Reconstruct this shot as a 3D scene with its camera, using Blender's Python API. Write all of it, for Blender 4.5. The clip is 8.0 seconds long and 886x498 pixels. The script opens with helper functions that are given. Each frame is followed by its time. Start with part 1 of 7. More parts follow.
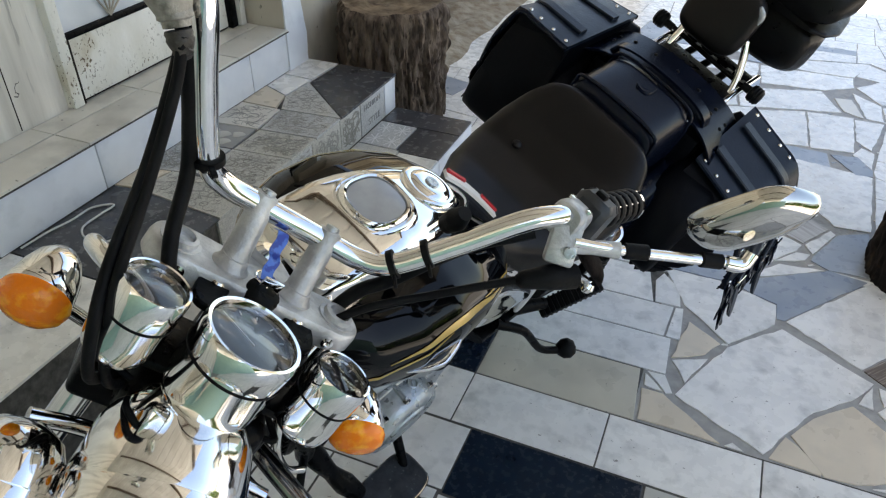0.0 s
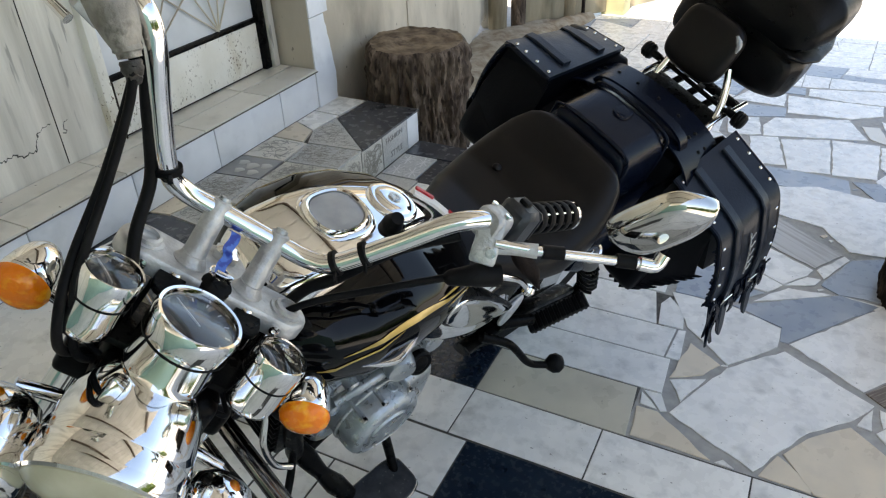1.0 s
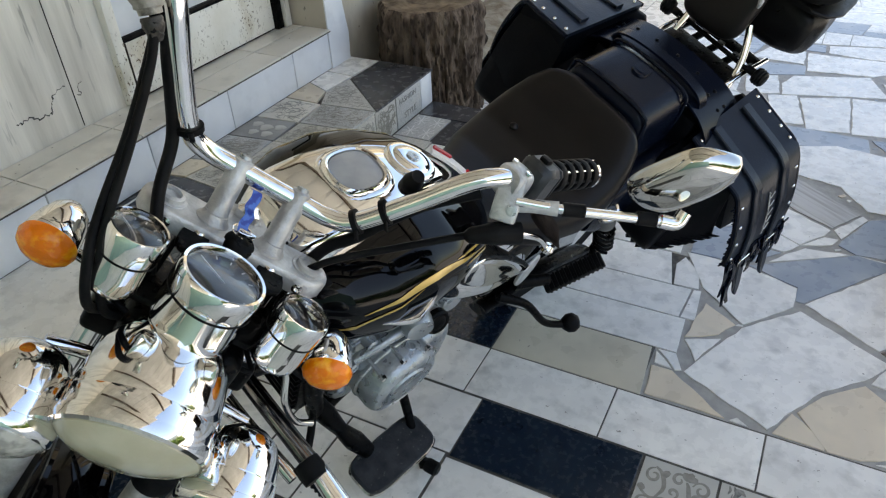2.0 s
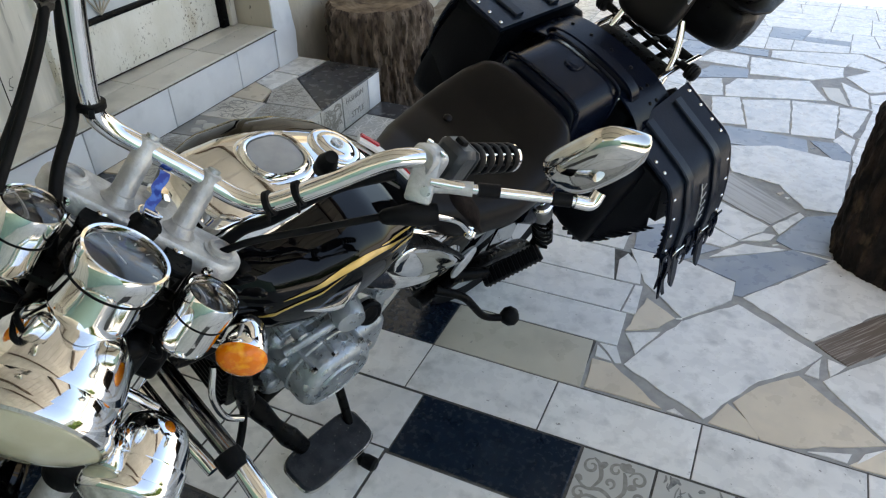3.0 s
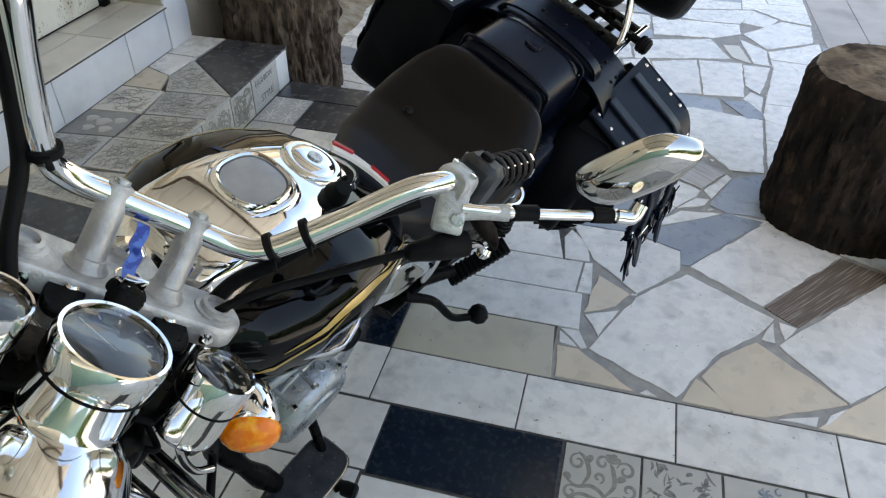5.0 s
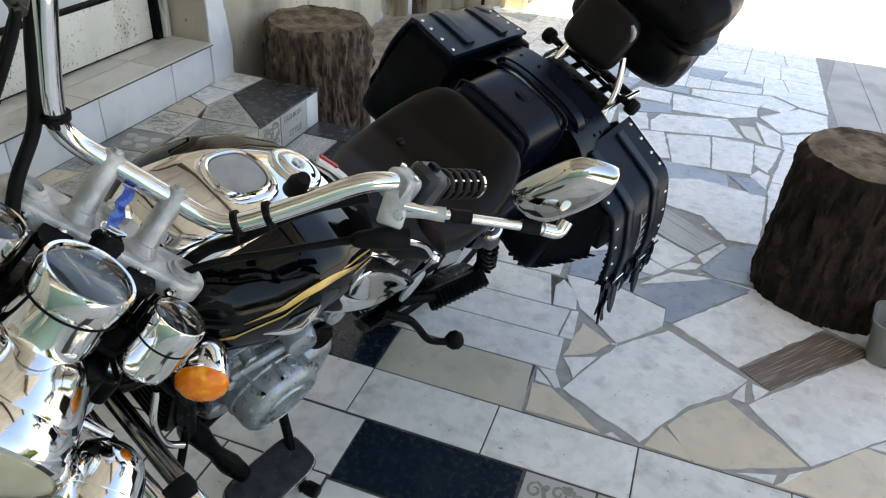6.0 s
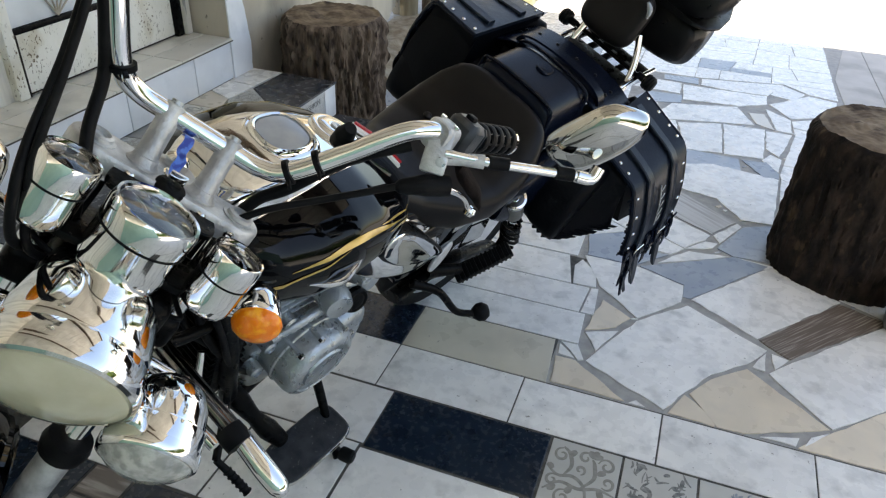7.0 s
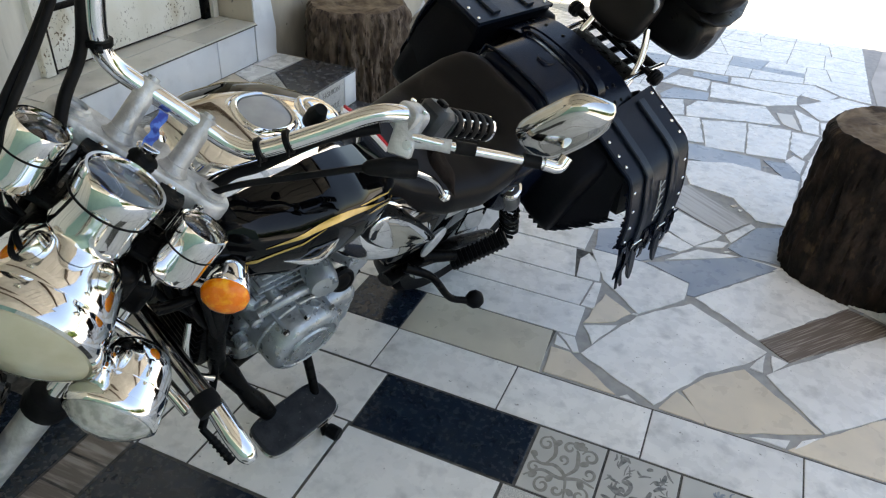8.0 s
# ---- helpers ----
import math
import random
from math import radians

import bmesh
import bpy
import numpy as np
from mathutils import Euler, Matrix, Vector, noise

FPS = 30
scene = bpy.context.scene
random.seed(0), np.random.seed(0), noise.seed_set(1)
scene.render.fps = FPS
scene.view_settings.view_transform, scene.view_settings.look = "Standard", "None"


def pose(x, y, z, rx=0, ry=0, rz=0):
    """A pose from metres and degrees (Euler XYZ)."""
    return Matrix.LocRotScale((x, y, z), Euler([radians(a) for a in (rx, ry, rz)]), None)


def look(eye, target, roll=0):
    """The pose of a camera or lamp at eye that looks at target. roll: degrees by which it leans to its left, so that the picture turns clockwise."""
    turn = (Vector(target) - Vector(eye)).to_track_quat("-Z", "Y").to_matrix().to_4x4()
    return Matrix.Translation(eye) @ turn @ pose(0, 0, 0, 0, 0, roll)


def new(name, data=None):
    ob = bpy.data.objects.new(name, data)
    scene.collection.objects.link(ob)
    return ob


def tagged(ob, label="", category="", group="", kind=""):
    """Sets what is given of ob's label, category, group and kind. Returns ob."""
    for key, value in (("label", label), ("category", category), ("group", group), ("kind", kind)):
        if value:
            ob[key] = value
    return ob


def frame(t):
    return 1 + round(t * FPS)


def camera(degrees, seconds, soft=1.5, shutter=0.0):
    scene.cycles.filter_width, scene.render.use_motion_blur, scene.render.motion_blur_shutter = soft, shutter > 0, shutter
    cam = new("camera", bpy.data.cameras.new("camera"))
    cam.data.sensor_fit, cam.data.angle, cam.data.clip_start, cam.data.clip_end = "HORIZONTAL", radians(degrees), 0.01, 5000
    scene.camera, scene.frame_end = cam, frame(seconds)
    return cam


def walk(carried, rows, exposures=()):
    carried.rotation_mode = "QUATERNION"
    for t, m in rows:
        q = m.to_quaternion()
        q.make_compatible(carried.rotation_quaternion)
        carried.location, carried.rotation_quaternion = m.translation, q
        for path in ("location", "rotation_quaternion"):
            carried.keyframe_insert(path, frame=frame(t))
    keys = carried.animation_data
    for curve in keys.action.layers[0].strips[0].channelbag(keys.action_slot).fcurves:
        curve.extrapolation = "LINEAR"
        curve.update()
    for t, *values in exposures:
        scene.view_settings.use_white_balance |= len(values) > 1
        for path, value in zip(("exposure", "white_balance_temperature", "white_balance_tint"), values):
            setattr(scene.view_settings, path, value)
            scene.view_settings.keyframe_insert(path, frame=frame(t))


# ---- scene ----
cam = camera(62.8, 8.0, soft=1.2)
PATH = [
    (0, (0.077, -1.404, 1.504), (-0.532, 0.097, 0.33), 0.8),
    (0.5, (0.258, -1.418, 1.521), (-0.443, 0.085, 0.403), -1.7),
    (1, (0.283, -1.446, 1.526), (-0.499, 0.041, 0.442), -2.3),
    (1.2, (0.278, -1.451, 1.529), (-0.534, 0.026, 0.453), -1.8),
    (2.3, (0.274, -1.458, 1.511), (-0.504, -0.049, 0.324), -3.4),
    (2.5, (0.295, -1.448, 1.492), (-0.434, 0.011, 0.335), -1.0),
    (3, (0.343, -1.442, 1.483), (-0.363, 0.034, 0.333), -1.6),
    (3.5, (0.352, -1.433, 1.495), (-0.333, 0.059, 0.352), -3.4),
    (4, (0.291, -1.417, 1.5), (-0.294, 0.102, 0.337), -2.8),
    (4.5, (0.157, -1.356, 1.489), (-0.278, 0.156, 0.255), -0.9),
    (4.7, (0.105, -1.351, 1.478), (-0.296, 0.158, 0.228), -0.3),
    (5.8, (0.159, -1.425, 1.488), (-0.299, 0.163, 0.361), 3.9),
    (6, (0.275, -1.47, 1.486), (-0.239, 0.123, 0.39), 3.9),
    (6.5, (0.36, -1.529, 1.503), (-0.259, 0.076, 0.483), 0.9),
    (7, (0.263, -1.575, 1.435), (-0.274, 0.022, 0.358), 2.5),
    (7.5, (0.304, -1.558, 1.402), (-0.19, 0.037, 0.301), 4.6),
    (8, (0.376, -1.562, 1.44), (-0.25, -0.013, 0.341), 3.0),
]
walk(cam, [(t, look(eye, target, roll)) for t, eye, target, roll in PATH], [(0.0, 1.71, 7950, 12), (8.0, 1.71, 7950, 12)])

# ---------------------------------------------------------------- light
world = bpy.data.worlds.new("sky")
scene.world = world
world.use_nodes = True
wn = world.node_tree.nodes
sky = wn.new("ShaderNodeTexSky")
sky.sky_type, sky.sun_disc = "NISHITA", False
sky.sun_elevation, sky.sun_rotation = radians(60), radians(180)
world.node_tree.links.new(sky.outputs[0], wn["Background"].inputs[0])
wn["Background"].inputs[1].default_value = 0.15
sun = new("sun", bpy.data.lights.new("sun", "SUN"))
sun.data.energy, sun.data.angle, sun.data.color = 4.5, radians(0.5), (1.0, 0.95, 0.88)
sun.matrix_world = look((0, -10 * math.cos(radians(60)), 10 * math.sin(radians(60))), (0, 0, 0))


# ---------------------------------------------------------------- materials
def material(name, color, rough=0.5, metal=0.0, second=None, scale=8.0, detail=6.0, spread=(0.35, 0.65), bump=0.0,
             bump_scale=60.0, per_piece=0.0, rough_var=0.0, coat=0.0, stretch=(1, 1, 1), turn=0.0, spec=0.5, specks=None, speck_scale=90.0, speck_at=0.67, speck_patch=0.0, stain=None, stain_scale=2.0, stain_at=(0.52, 0.7)):
    """A node material: two colours mixed by noise, grain bump, a tone that differs from piece to piece."""
    m = bpy.data.materials.new(name)
    m.use_nodes = True
    n, l = m.node_tree.nodes, m.node_tree.links
    b = n["Principled BSDF"]
    b.inputs["Roughness"].default_value, b.inputs["Metallic"].default_value = rough, metal
    b.inputs["Coat Weight"].default_value = coat
    b.inputs["Specular IOR Level"].default_value = spec
    co, mp = n.new("ShaderNodeTexCoord"), n.new("ShaderNodeMapping")
    if turn:
        mp.vector_type, stretch = "TEXTURE", [1 / q for q in stretch]
    mp.inputs["Scale"].default_value, mp.inputs["Rotation"].default_value = stretch, (0, 0, radians(turn))
    l.new(co.outputs["Object"], mp.inputs["Vector"])
    vec = mp.outputs[0]
    if per_piece:
        info, add = n.new("ShaderNodeObjectInfo"), n.new("ShaderNodeVectorMath")
        mul = n.new("ShaderNodeMath")
        mul.operation, mul.inputs[1].default_value = "MULTIPLY", 37.0
        l.new(info.outputs["Random"], mul.inputs[0])
        l.new(vec, add.inputs[0])
        l.new(mul.outputs[0], add.inputs[1])
        vec = add.outputs[0]
    noise_a = n.new("ShaderNodeTexNoise")
    noise_a.inputs["Scale"].default_value, noise_a.inputs["Detail"].default_value = scale, detail
    l.new(vec, noise_a.inputs["Vector"])
    ramp = n.new("ShaderNodeMapRange")
    ramp.inputs[1].default_value, ramp.inputs[2].default_value = spread
    l.new(noise_a.outputs[0], ramp.inputs[0])
    mix = n.new("ShaderNodeMix")
    mix.data_type = "RGBA"
    mix.inputs[6].default_value, mix.inputs[7].default_value = (*color, 1), (*(second or color), 1)
    l.new(ramp.outputs[0], mix.inputs[0])
    out = mix.outputs[2]
    if per_piece:
        hsv, rng = n.new("ShaderNodeHueSaturation"), n.new("ShaderNodeMapRange")
        rng.inputs[3].default_value, rng.inputs[4].default_value = 1 - per_piece, 1 + per_piece
        l.new(info.outputs["Random"], rng.inputs[0])
        l.new(rng.outputs[0], hsv.inputs["Value"])
        l.new(out, hsv.inputs["Color"])
        out = hsv.outputs[0]
    for colour, size, lo, hi, det in ((stain, stain_scale, stain_at[0], stain_at[1], 9), (specks, speck_scale, speck_at, speck_at + 0.05, 3)):
        if colour:
            nk, mk, xk = n.new("ShaderNodeTexNoise"), n.new("ShaderNodeMapRange"), n.new("ShaderNodeMix")
            nk.inputs["Scale"].default_value, nk.inputs["Detail"].default_value = size, det
            l.new(vec, nk.inputs["Vector"])
            mk.inputs[1].default_value, mk.inputs[2].default_value = lo, hi
            l.new(nk.outputs[0], mk.inputs[0])
            xk.data_type = "RGBA"
            amount = mk.outputs[0]
            if speck_patch and colour == specks:
                npk, mpk, both = n.new("ShaderNodeTexNoise"), n.new("ShaderNodeMapRange"), n.new("ShaderNodeMath")
                npk.inputs["Scale"].default_value, npk.inputs["Detail"].default_value = speck_patch, 3
                mpk.inputs[1].default_value, mpk.inputs[2].default_value = 0.42, 0.62
                both.operation = "MULTIPLY"
                l.new(vec, npk.inputs["Vector"])
                l.new(npk.outputs[0], mpk.inputs[0])
                l.new(mpk.outputs[0], both.inputs[0])
                l.new(amount, both.inputs[1])
                amount = both.outputs[0]
            l.new(amount, xk.inputs[0])
            l.new(out, xk.inputs[6])
            xk.inputs[7].default_value = (*colour, 1)
            out = xk.outputs[2]
    l.new(out, b.inputs["Base Color"])
    if rough_var:
        rr = n.new("ShaderNodeMapRange")
        rr.inputs[1].default_value, rr.inputs[2].default_value = 0.3, 0.7
        rr.inputs[3].default_value, rr.inputs[4].default_value = max(0.02, rough - rough_var), rough + rough_var
        nb = n.new("ShaderNodeTexNoise")
        nb.inputs["Scale"].default_value, nb.inputs["Detail"].default_value = scale * 2.7, 5
        l.new(vec, nb.inputs["Vector"])
        l.new(nb.outputs[0], rr.inputs[0])
        l.new(rr.outputs[0], b.inputs["Roughness"])
    if bump:
        nz, bp = n.new("ShaderNodeTexNoise"), n.new("ShaderNodeBump")
        nz.inputs["Scale"].default_value, nz.inputs["Detail"].default_value = bump_scale, 6
        bp.inputs["Strength"].default_value, bp.inputs["Distance"].default_value = bump, 0.01
        l.new(vec, nz.inputs["Vector"])
        l.new(nz.outputs[0], bp.inputs["Height"])
        l.new(bp.outputs[0], b.inputs["Normal"])
    return m


CHROME = material("chrome", (0.84, 0.835, 0.825), 0.06, 1.0, (0.74, 0.735, 0.725), 14, rough_var=0.04, bump=0.012, bump_scale=34)
# Plain chrome tinted dark: the dark reflections on the bar are painted in.
CHROME_DARK_REFLECTION = material("chrome with dark reflections in its colour", (0.30, 0.29, 0.29), 0.10, 1.0, (0.12, 0.12, 0.12), 18, rough_var=0.05)
CHROME_DIM = material("dull mirror chrome", (0.62, 0.61, 0.575), 0.07, 1.0, (0.46, 0.45, 0.42), 16, rough_var=0.03, bump=0.02, bump_scale=26)
CASTING = material("worn warm grey casting", (0.36, 0.34, 0.305), 0.5, 0.3, (0.17, 0.155, 0.135), 28, detail=9, bump=0.3, bump_scale=120, stain=(0.06, 0.05, 0.04), stain_scale=30, stain_at=(0.54, 0.68))
CAST_DARK = material("grimy dark casting", (0.10, 0.09, 0.08), 0.5, 0.4, (0.03, 0.027, 0.024), 30, bump=0.3, bump_scale=120)
CHROME_WORN = material("worn chrome", (0.8, 0.78, 0.74), 0.12, 1.0, (0.55, 0.5, 0.44), 22, spread=(0.5, 0.8), rough_var=0.08)
ALU = material("cast aluminium", (0.50, 0.535, 0.555), 0.33, 0.7, (0.37, 0.395, 0.41), 20, bump=0.16, bump_scale=200, rough_var=0.14, stain=(0.17, 0.175, 0.175), stain_scale=24, stain_at=(0.60, 0.80))
ALU_PALE = material("pale oxidised aluminium", (0.60, 0.61, 0.615), 0.40, 0.45, (0.34, 0.345, 0.35), 30, bump=0.22, bump_scale=180, rough_var=0.12)
BLACK_PAINT = material("black gloss paint", (0.0010, 0.0011, 0.0016), 0.035, 0.0, (0.0016, 0.0018, 0.0025), 9, spec=0.22)
# Blue in this base colour stands in for sky reflected on black leather.
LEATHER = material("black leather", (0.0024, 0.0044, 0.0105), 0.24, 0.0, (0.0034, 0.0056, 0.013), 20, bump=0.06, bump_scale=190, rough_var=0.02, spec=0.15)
# Lit copy for lids and straps: stronger sky sheen painted into the colour.
LEATHER_SKYLIT = material("satin black leather with blue sky sheen in its colour", (0.0060, 0.0105, 0.0190), 0.34, 0.0, (0.0085, 0.014, 0.0245), 14, bump=0.07, bump_scale=170, rough_var=0.06, spec=0.28)
# Shaded copy for bag faces turned from the sky, darker and less glossy.
LEATHER_SHADED = material("dull black leather with shade in its colour", (0.0020, 0.0024, 0.0036), 0.42, 0.0, (0.0032, 0.0036, 0.005), 20, bump=0.08, bump_scale=150, spec=0.06)
VINYL = material("seat vinyl", (0.0058, 0.005, 0.0052), 0.36, 0.0, (0.0078, 0.0068, 0.007), 12, bump=0.06, bump_scale=420, rough_var=0.05, spec=0.17)
SWITCH_BLACK = material("dusty grey black plastic", (0.020, 0.023, 0.026), 0.42, 0.0, (0.034, 0.038, 0.042), 30, bump=0.1, bump_scale=200, spec=0.4)
DUSTY_RUBBER = material("dusty scuffed rubber", (0.012, 0.014, 0.018), 0.6, 0.0, (0.034, 0.037, 0.044), 30, detail=9, bump=0.3, bump_scale=160, spec=0.3, specks=(0.09, 0.09, 0.09), speck_scale=130, speck_at=0.66)
SLEEVE = material("dull grey plastic sleeve", (0.16, 0.155, 0.145), 0.35, 0.2, (0.09, 0.088, 0.082), 20, spec=0.4)
RUBBER = material("black rubber", (0.0035, 0.0035, 0.004), 0.5, 0.0, (0.008, 0.008, 0.0085), 25, bump=0.12, bump_scale=150, spec=0.09)
BLACK_PART = material("black enamelled steel", (0.0022, 0.0022, 0.0024), 0.33, 0.0, (0.005, 0.0048, 0.0045), 18, bump=0.1, bump_scale=120, rough_var=0.15, spec=0.08)
PLASTIC = material("black case plastic", (0.0035, 0.0035, 0.004), 0.36, 0.0, (0.009, 0.0085, 0.008), 14, spread=(0.45, 0.75), bump=0.1, bump_scale=300, rough_var=0.1, spec=0.15)
# The yellow noise spots paint glints of the prisms inside the lens.
ORANGE = material("orange lens with painted prism glints", (0.86, 0.19, 0.002), 0.14, 0.0, (1.0, 0.40, 0.015), 58, spread=(0.50, 0.66), bump=0.35, bump_scale=60, spec=0.5)
GOLD = material("gold decal", (0.52, 0.36, 0.10), 0.25, 0.3, (0.40, 0.26, 0.06), 30, coat=0.5)
BLUE = material("blue ribbon", (0.006, 0.035, 0.30), 0.3, 0.0, (0.04, 0.14, 0.55), 110, spread=(0.45, 0.55), spec=0.6)
RED = material("red badge", (0.5, 0.02, 0.03), 0.25, 0.0, (0.4, 0.015, 0.02), 30)
WHITE_MARK = material("white marking", (0.75, 0.75, 0.75), 0.4)
LENS_CLEAR = material("ribbed pale lamp glass", (0.62, 0.62, 0.58), 0.10, 0.4, (0.38, 0.38, 0.36), 60, spread=(0.42, 0.6), bump=0.25, bump_scale=80, coat=0.6)
LENS_CREAM = material("ribbed cream lamp glass", (0.62, 0.60, 0.46), 0.10, 0.0, (0.5, 0.47, 0.34), 12, coat=0.5)
DIAL = material("dark dial", (0.006, 0.0065, 0.008), 0.3, 0.0, (0.014, 0.014, 0.018), 30)
GREY_FOG = material("fogged plastic", (0.40, 0.42, 0.44), 0.22, 0.0, (0.33, 0.35, 0.37), 25, coat=0.3)
CLOTH = material("dark brown cloth", (0.0085, 0.006, 0.0055), 0.9, 0.0, (0.015, 0.0105, 0.0095), 40, bump=0.3, bump_scale=300, spec=0.1)

TILE_WHITE = material("grey white marble tile", (0.84, 0.832, 0.795), 0.28, 0.0, (0.72, 0.72, 0.695), 9, detail=8, spread=(0.40, 0.78), bump=0.04, bump_scale=25, per_piece=0.06, rough_var=0.1, specks=(0.28, 0.27, 0.245), speck_scale=75, speck_at=0.705, stain=(0.42, 0.425, 0.405), stain_scale=17, stain_at=(0.52, 0.88))
TILE_BEIGE = material("beige tile", (0.73, 0.635, 0.49), 0.32, 0.0, (0.64, 0.56, 0.44), 7, detail=8, bump=0.04, bump_scale=25, per_piece=0.08, rough_var=0.1, specks=(0.36, 0.31, 0.24), speck_scale=55, speck_at=0.73, stain=(0.54, 0.48, 0.39), stain_scale=11, stain_at=(0.54, 0.95))
TILE_OLIVE = material("greenish beige tile", (0.60, 0.56, 0.45), 0.32, 0.0, (0.50, 0.465, 0.37), 6, detail=8, specks=(0.22, 0.2, 0.16), speck_scale=45, speck_at=0.72, stain=(0.38, 0.355, 0.28), stain_scale=7, stain_at=(0.52, 0.92), bump=0.04, bump_scale=25, per_piece=0.05, rough_var=0.1)
TILE_BLUE = material("blue grey slate tile", (0.27, 0.315, 0.375), 0.32, 0.0, (0.35, 0.385, 0.43), 9, detail=8, stain=(0.44, 0.46, 0.48), stain_scale=9, stain_at=(0.56, 0.95), bump=0.05, bump_scale=30, per_piece=0.12, rough_var=0.1)
TILE_DARK = material("dark navy tile", (0.0062, 0.0140, 0.0265), 0.24, 0.0, (0.0095, 0.019, 0.034), 22, detail=9, specks=(0.11, 0.125, 0.14), speck_scale=75, speck_at=0.735, stain=(0.016, 0.028, 0.043), stain_scale=30, stain_at=(0.48, 0.95), bump=0.04, bump_scale=40, rough_var=0.1)
TILE_BROWN = material("brown wood look tile", (0.155, 0.118, 0.094), 0.45, 0.0, (0.40, 0.36, 0.31), 3, detail=6, spread=(0.50, 0.66), bump=0.2, bump_scale=8, stretch=(2.2, 60, 1), turn=50)
TILE_BROWN_ACROSS = material("worn brown wood look tile", (0.15, 0.122, 0.104), 0.5, 0.0, (0.33, 0.30, 0.265), 3, detail=5, spread=(0.46, 0.64), bump=0.2, bump_scale=8, per_piece=0.2, stretch=(2.5, 24, 1), turn=0)
TILE_STREAK = material("grey streaked wood look tile", (0.50, 0.49, 0.47), 0.42, 0.0, (0.33, 0.31, 0.285), 3, detail=4, spread=(0.48, 0.64), bump=0.12, bump_scale=8, stretch=(1.2, 22, 1), turn=-38)
def decor(name, ground_tone, ink, scale, warp):
    """A printed tile: scrolls of ink on a pale ground."""
    m = material(name, ground_tone, 0.35)
    n, l = m.node_tree.nodes, m.node_tree.links
    b = n["Principled BSDF"]
    co, wv, mx, st = n.new("ShaderNodeTexCoord"), n.new("ShaderNodeTexWave"), n.new("ShaderNodeMix"), n.new("ShaderNodeMapRange")
    wv.wave_type, wv.rings_direction = "RINGS", "SPHERICAL"
    wv.inputs["Scale"].default_value, wv.inputs["Distortion"].default_value = scale, warp
    wv.inputs["Detail"].default_value, wv.inputs["Detail Scale"].default_value = 1.0, 2.2
    l.new(co.outputs["Object"], wv.inputs["Vector"])
    st.inputs[1].default_value, st.inputs[2].default_value = 0.55, 0.62
    l.new(wv.outputs["Fac"], st.inputs[0])
    mx.data_type = "RGBA"
    mx.inputs[6].default_value, mx.inputs[7].default_value = (*ground_tone, 1), (*ink, 1)
    l.new(st.outputs[0], mx.inputs[0])
    l.new(mx.outputs[2], b.inputs["Base Color"])
    return m


TILE_PRINT = material("pale printed tile", (0.52, 0.52, 0.485), 0.35, 0.0, (0.46, 0.46, 0.43), 9)
TILE_DECOR = [decor("printed scroll tile", (0.58, 0.57, 0.52), (0.45, 0.445, 0.41), 30, 14), decor("printed leaf tile", (0.60, 0.595, 0.56), (0.43, 0.43, 0.41), 36, 18),
              decor("printed lace tile", (0.57, 0.575, 0.565), (0.38, 0.39, 0.395), 40, 16)]
TILE_WALL = material("pale blue white glazed tile", (0.85, 0.88, 0.92), 0.2, 0.0, (0.77, 0.80, 0.845), 7, detail=9, per_piece=0.03, rough_var=0.06, stain=(0.62, 0.65, 0.69), stain_scale=9, stain_at=(0.55, 0.85))
GROUT_DARK = material("dark grimy grout", (0.050, 0.047, 0.042), 0.9, 0.0, (0.11, 0.105, 0.095), 40, bump=0.3, bump_scale=90)
TILE_SLATE = material("charcoal glazed tile", (0.050, 0.051, 0.057), 0.24, 0.0, (0.075, 0.076, 0.082), 12, detail=8, specks=(0.19, 0.19, 0.2), speck_scale=120, speck_at=0.66, rough_var=0.08)
TILE_DOTS = material("grey tile ground", (0.24, 0.24, 0.235), 0.35, 0.0, (0.31, 0.31, 0.30), 14, detail=8)
GROUT = material("grey cement grout", (0.31, 0.308, 0.295), 0.9, 0.0, (0.40, 0.395, 0.375), 30, bump=0.3, bump_scale=90)
CEMENT = material("grey beige cement render", (0.62, 0.555, 0.45), 0.85, 0.0, (0.49, 0.435, 0.35), 4, detail=9, stain=(0.29, 0.255, 0.205), stain_scale=2.4, stretch=(1, 1, 0.5), specks=(0.2, 0.18, 0.15), speck_scale=40, speck_at=0.70, bump=0.25, bump_scale=45)
# Darker copy of the fence cement: the shade is painted into its colour.
CEMENT_SHADED = material("beige cement with shade in its colour", (0.46, 0.40, 0.29), 0.88, 0.0, (0.33, 0.285, 0.20), 4, detail=9, stain=(0.15, 0.135, 0.09), stain_scale=3.0, stretch=(1.6, 1.6, 0.35), bump=0.3, bump_scale=35)
EARTH_DARK = material("brown earth and rubble", (0.22, 0.17, 0.115), 0.95, 0.0, (0.36, 0.32, 0.25), 16, bump=0.8, bump_scale=45)
CONCRETE = material("grey concrete slab", (0.52, 0.50, 0.465), 0.8, 0.0, (0.44, 0.425, 0.395), 5, stain=(0.36, 0.345, 0.32), stain_scale=4, bump=0.1, bump_scale=40)
TILE_SAND = material("grey sand tile", (0.74, 0.71, 0.645), 0.4, 0.0, (0.64, 0.615, 0.55), 6, detail=8, per_piece=0.06, specks=(0.25, 0.23, 0.2), speck_scale=50, speck_at=0.70, stain=(0.45, 0.43, 0.385), stain_scale=5)
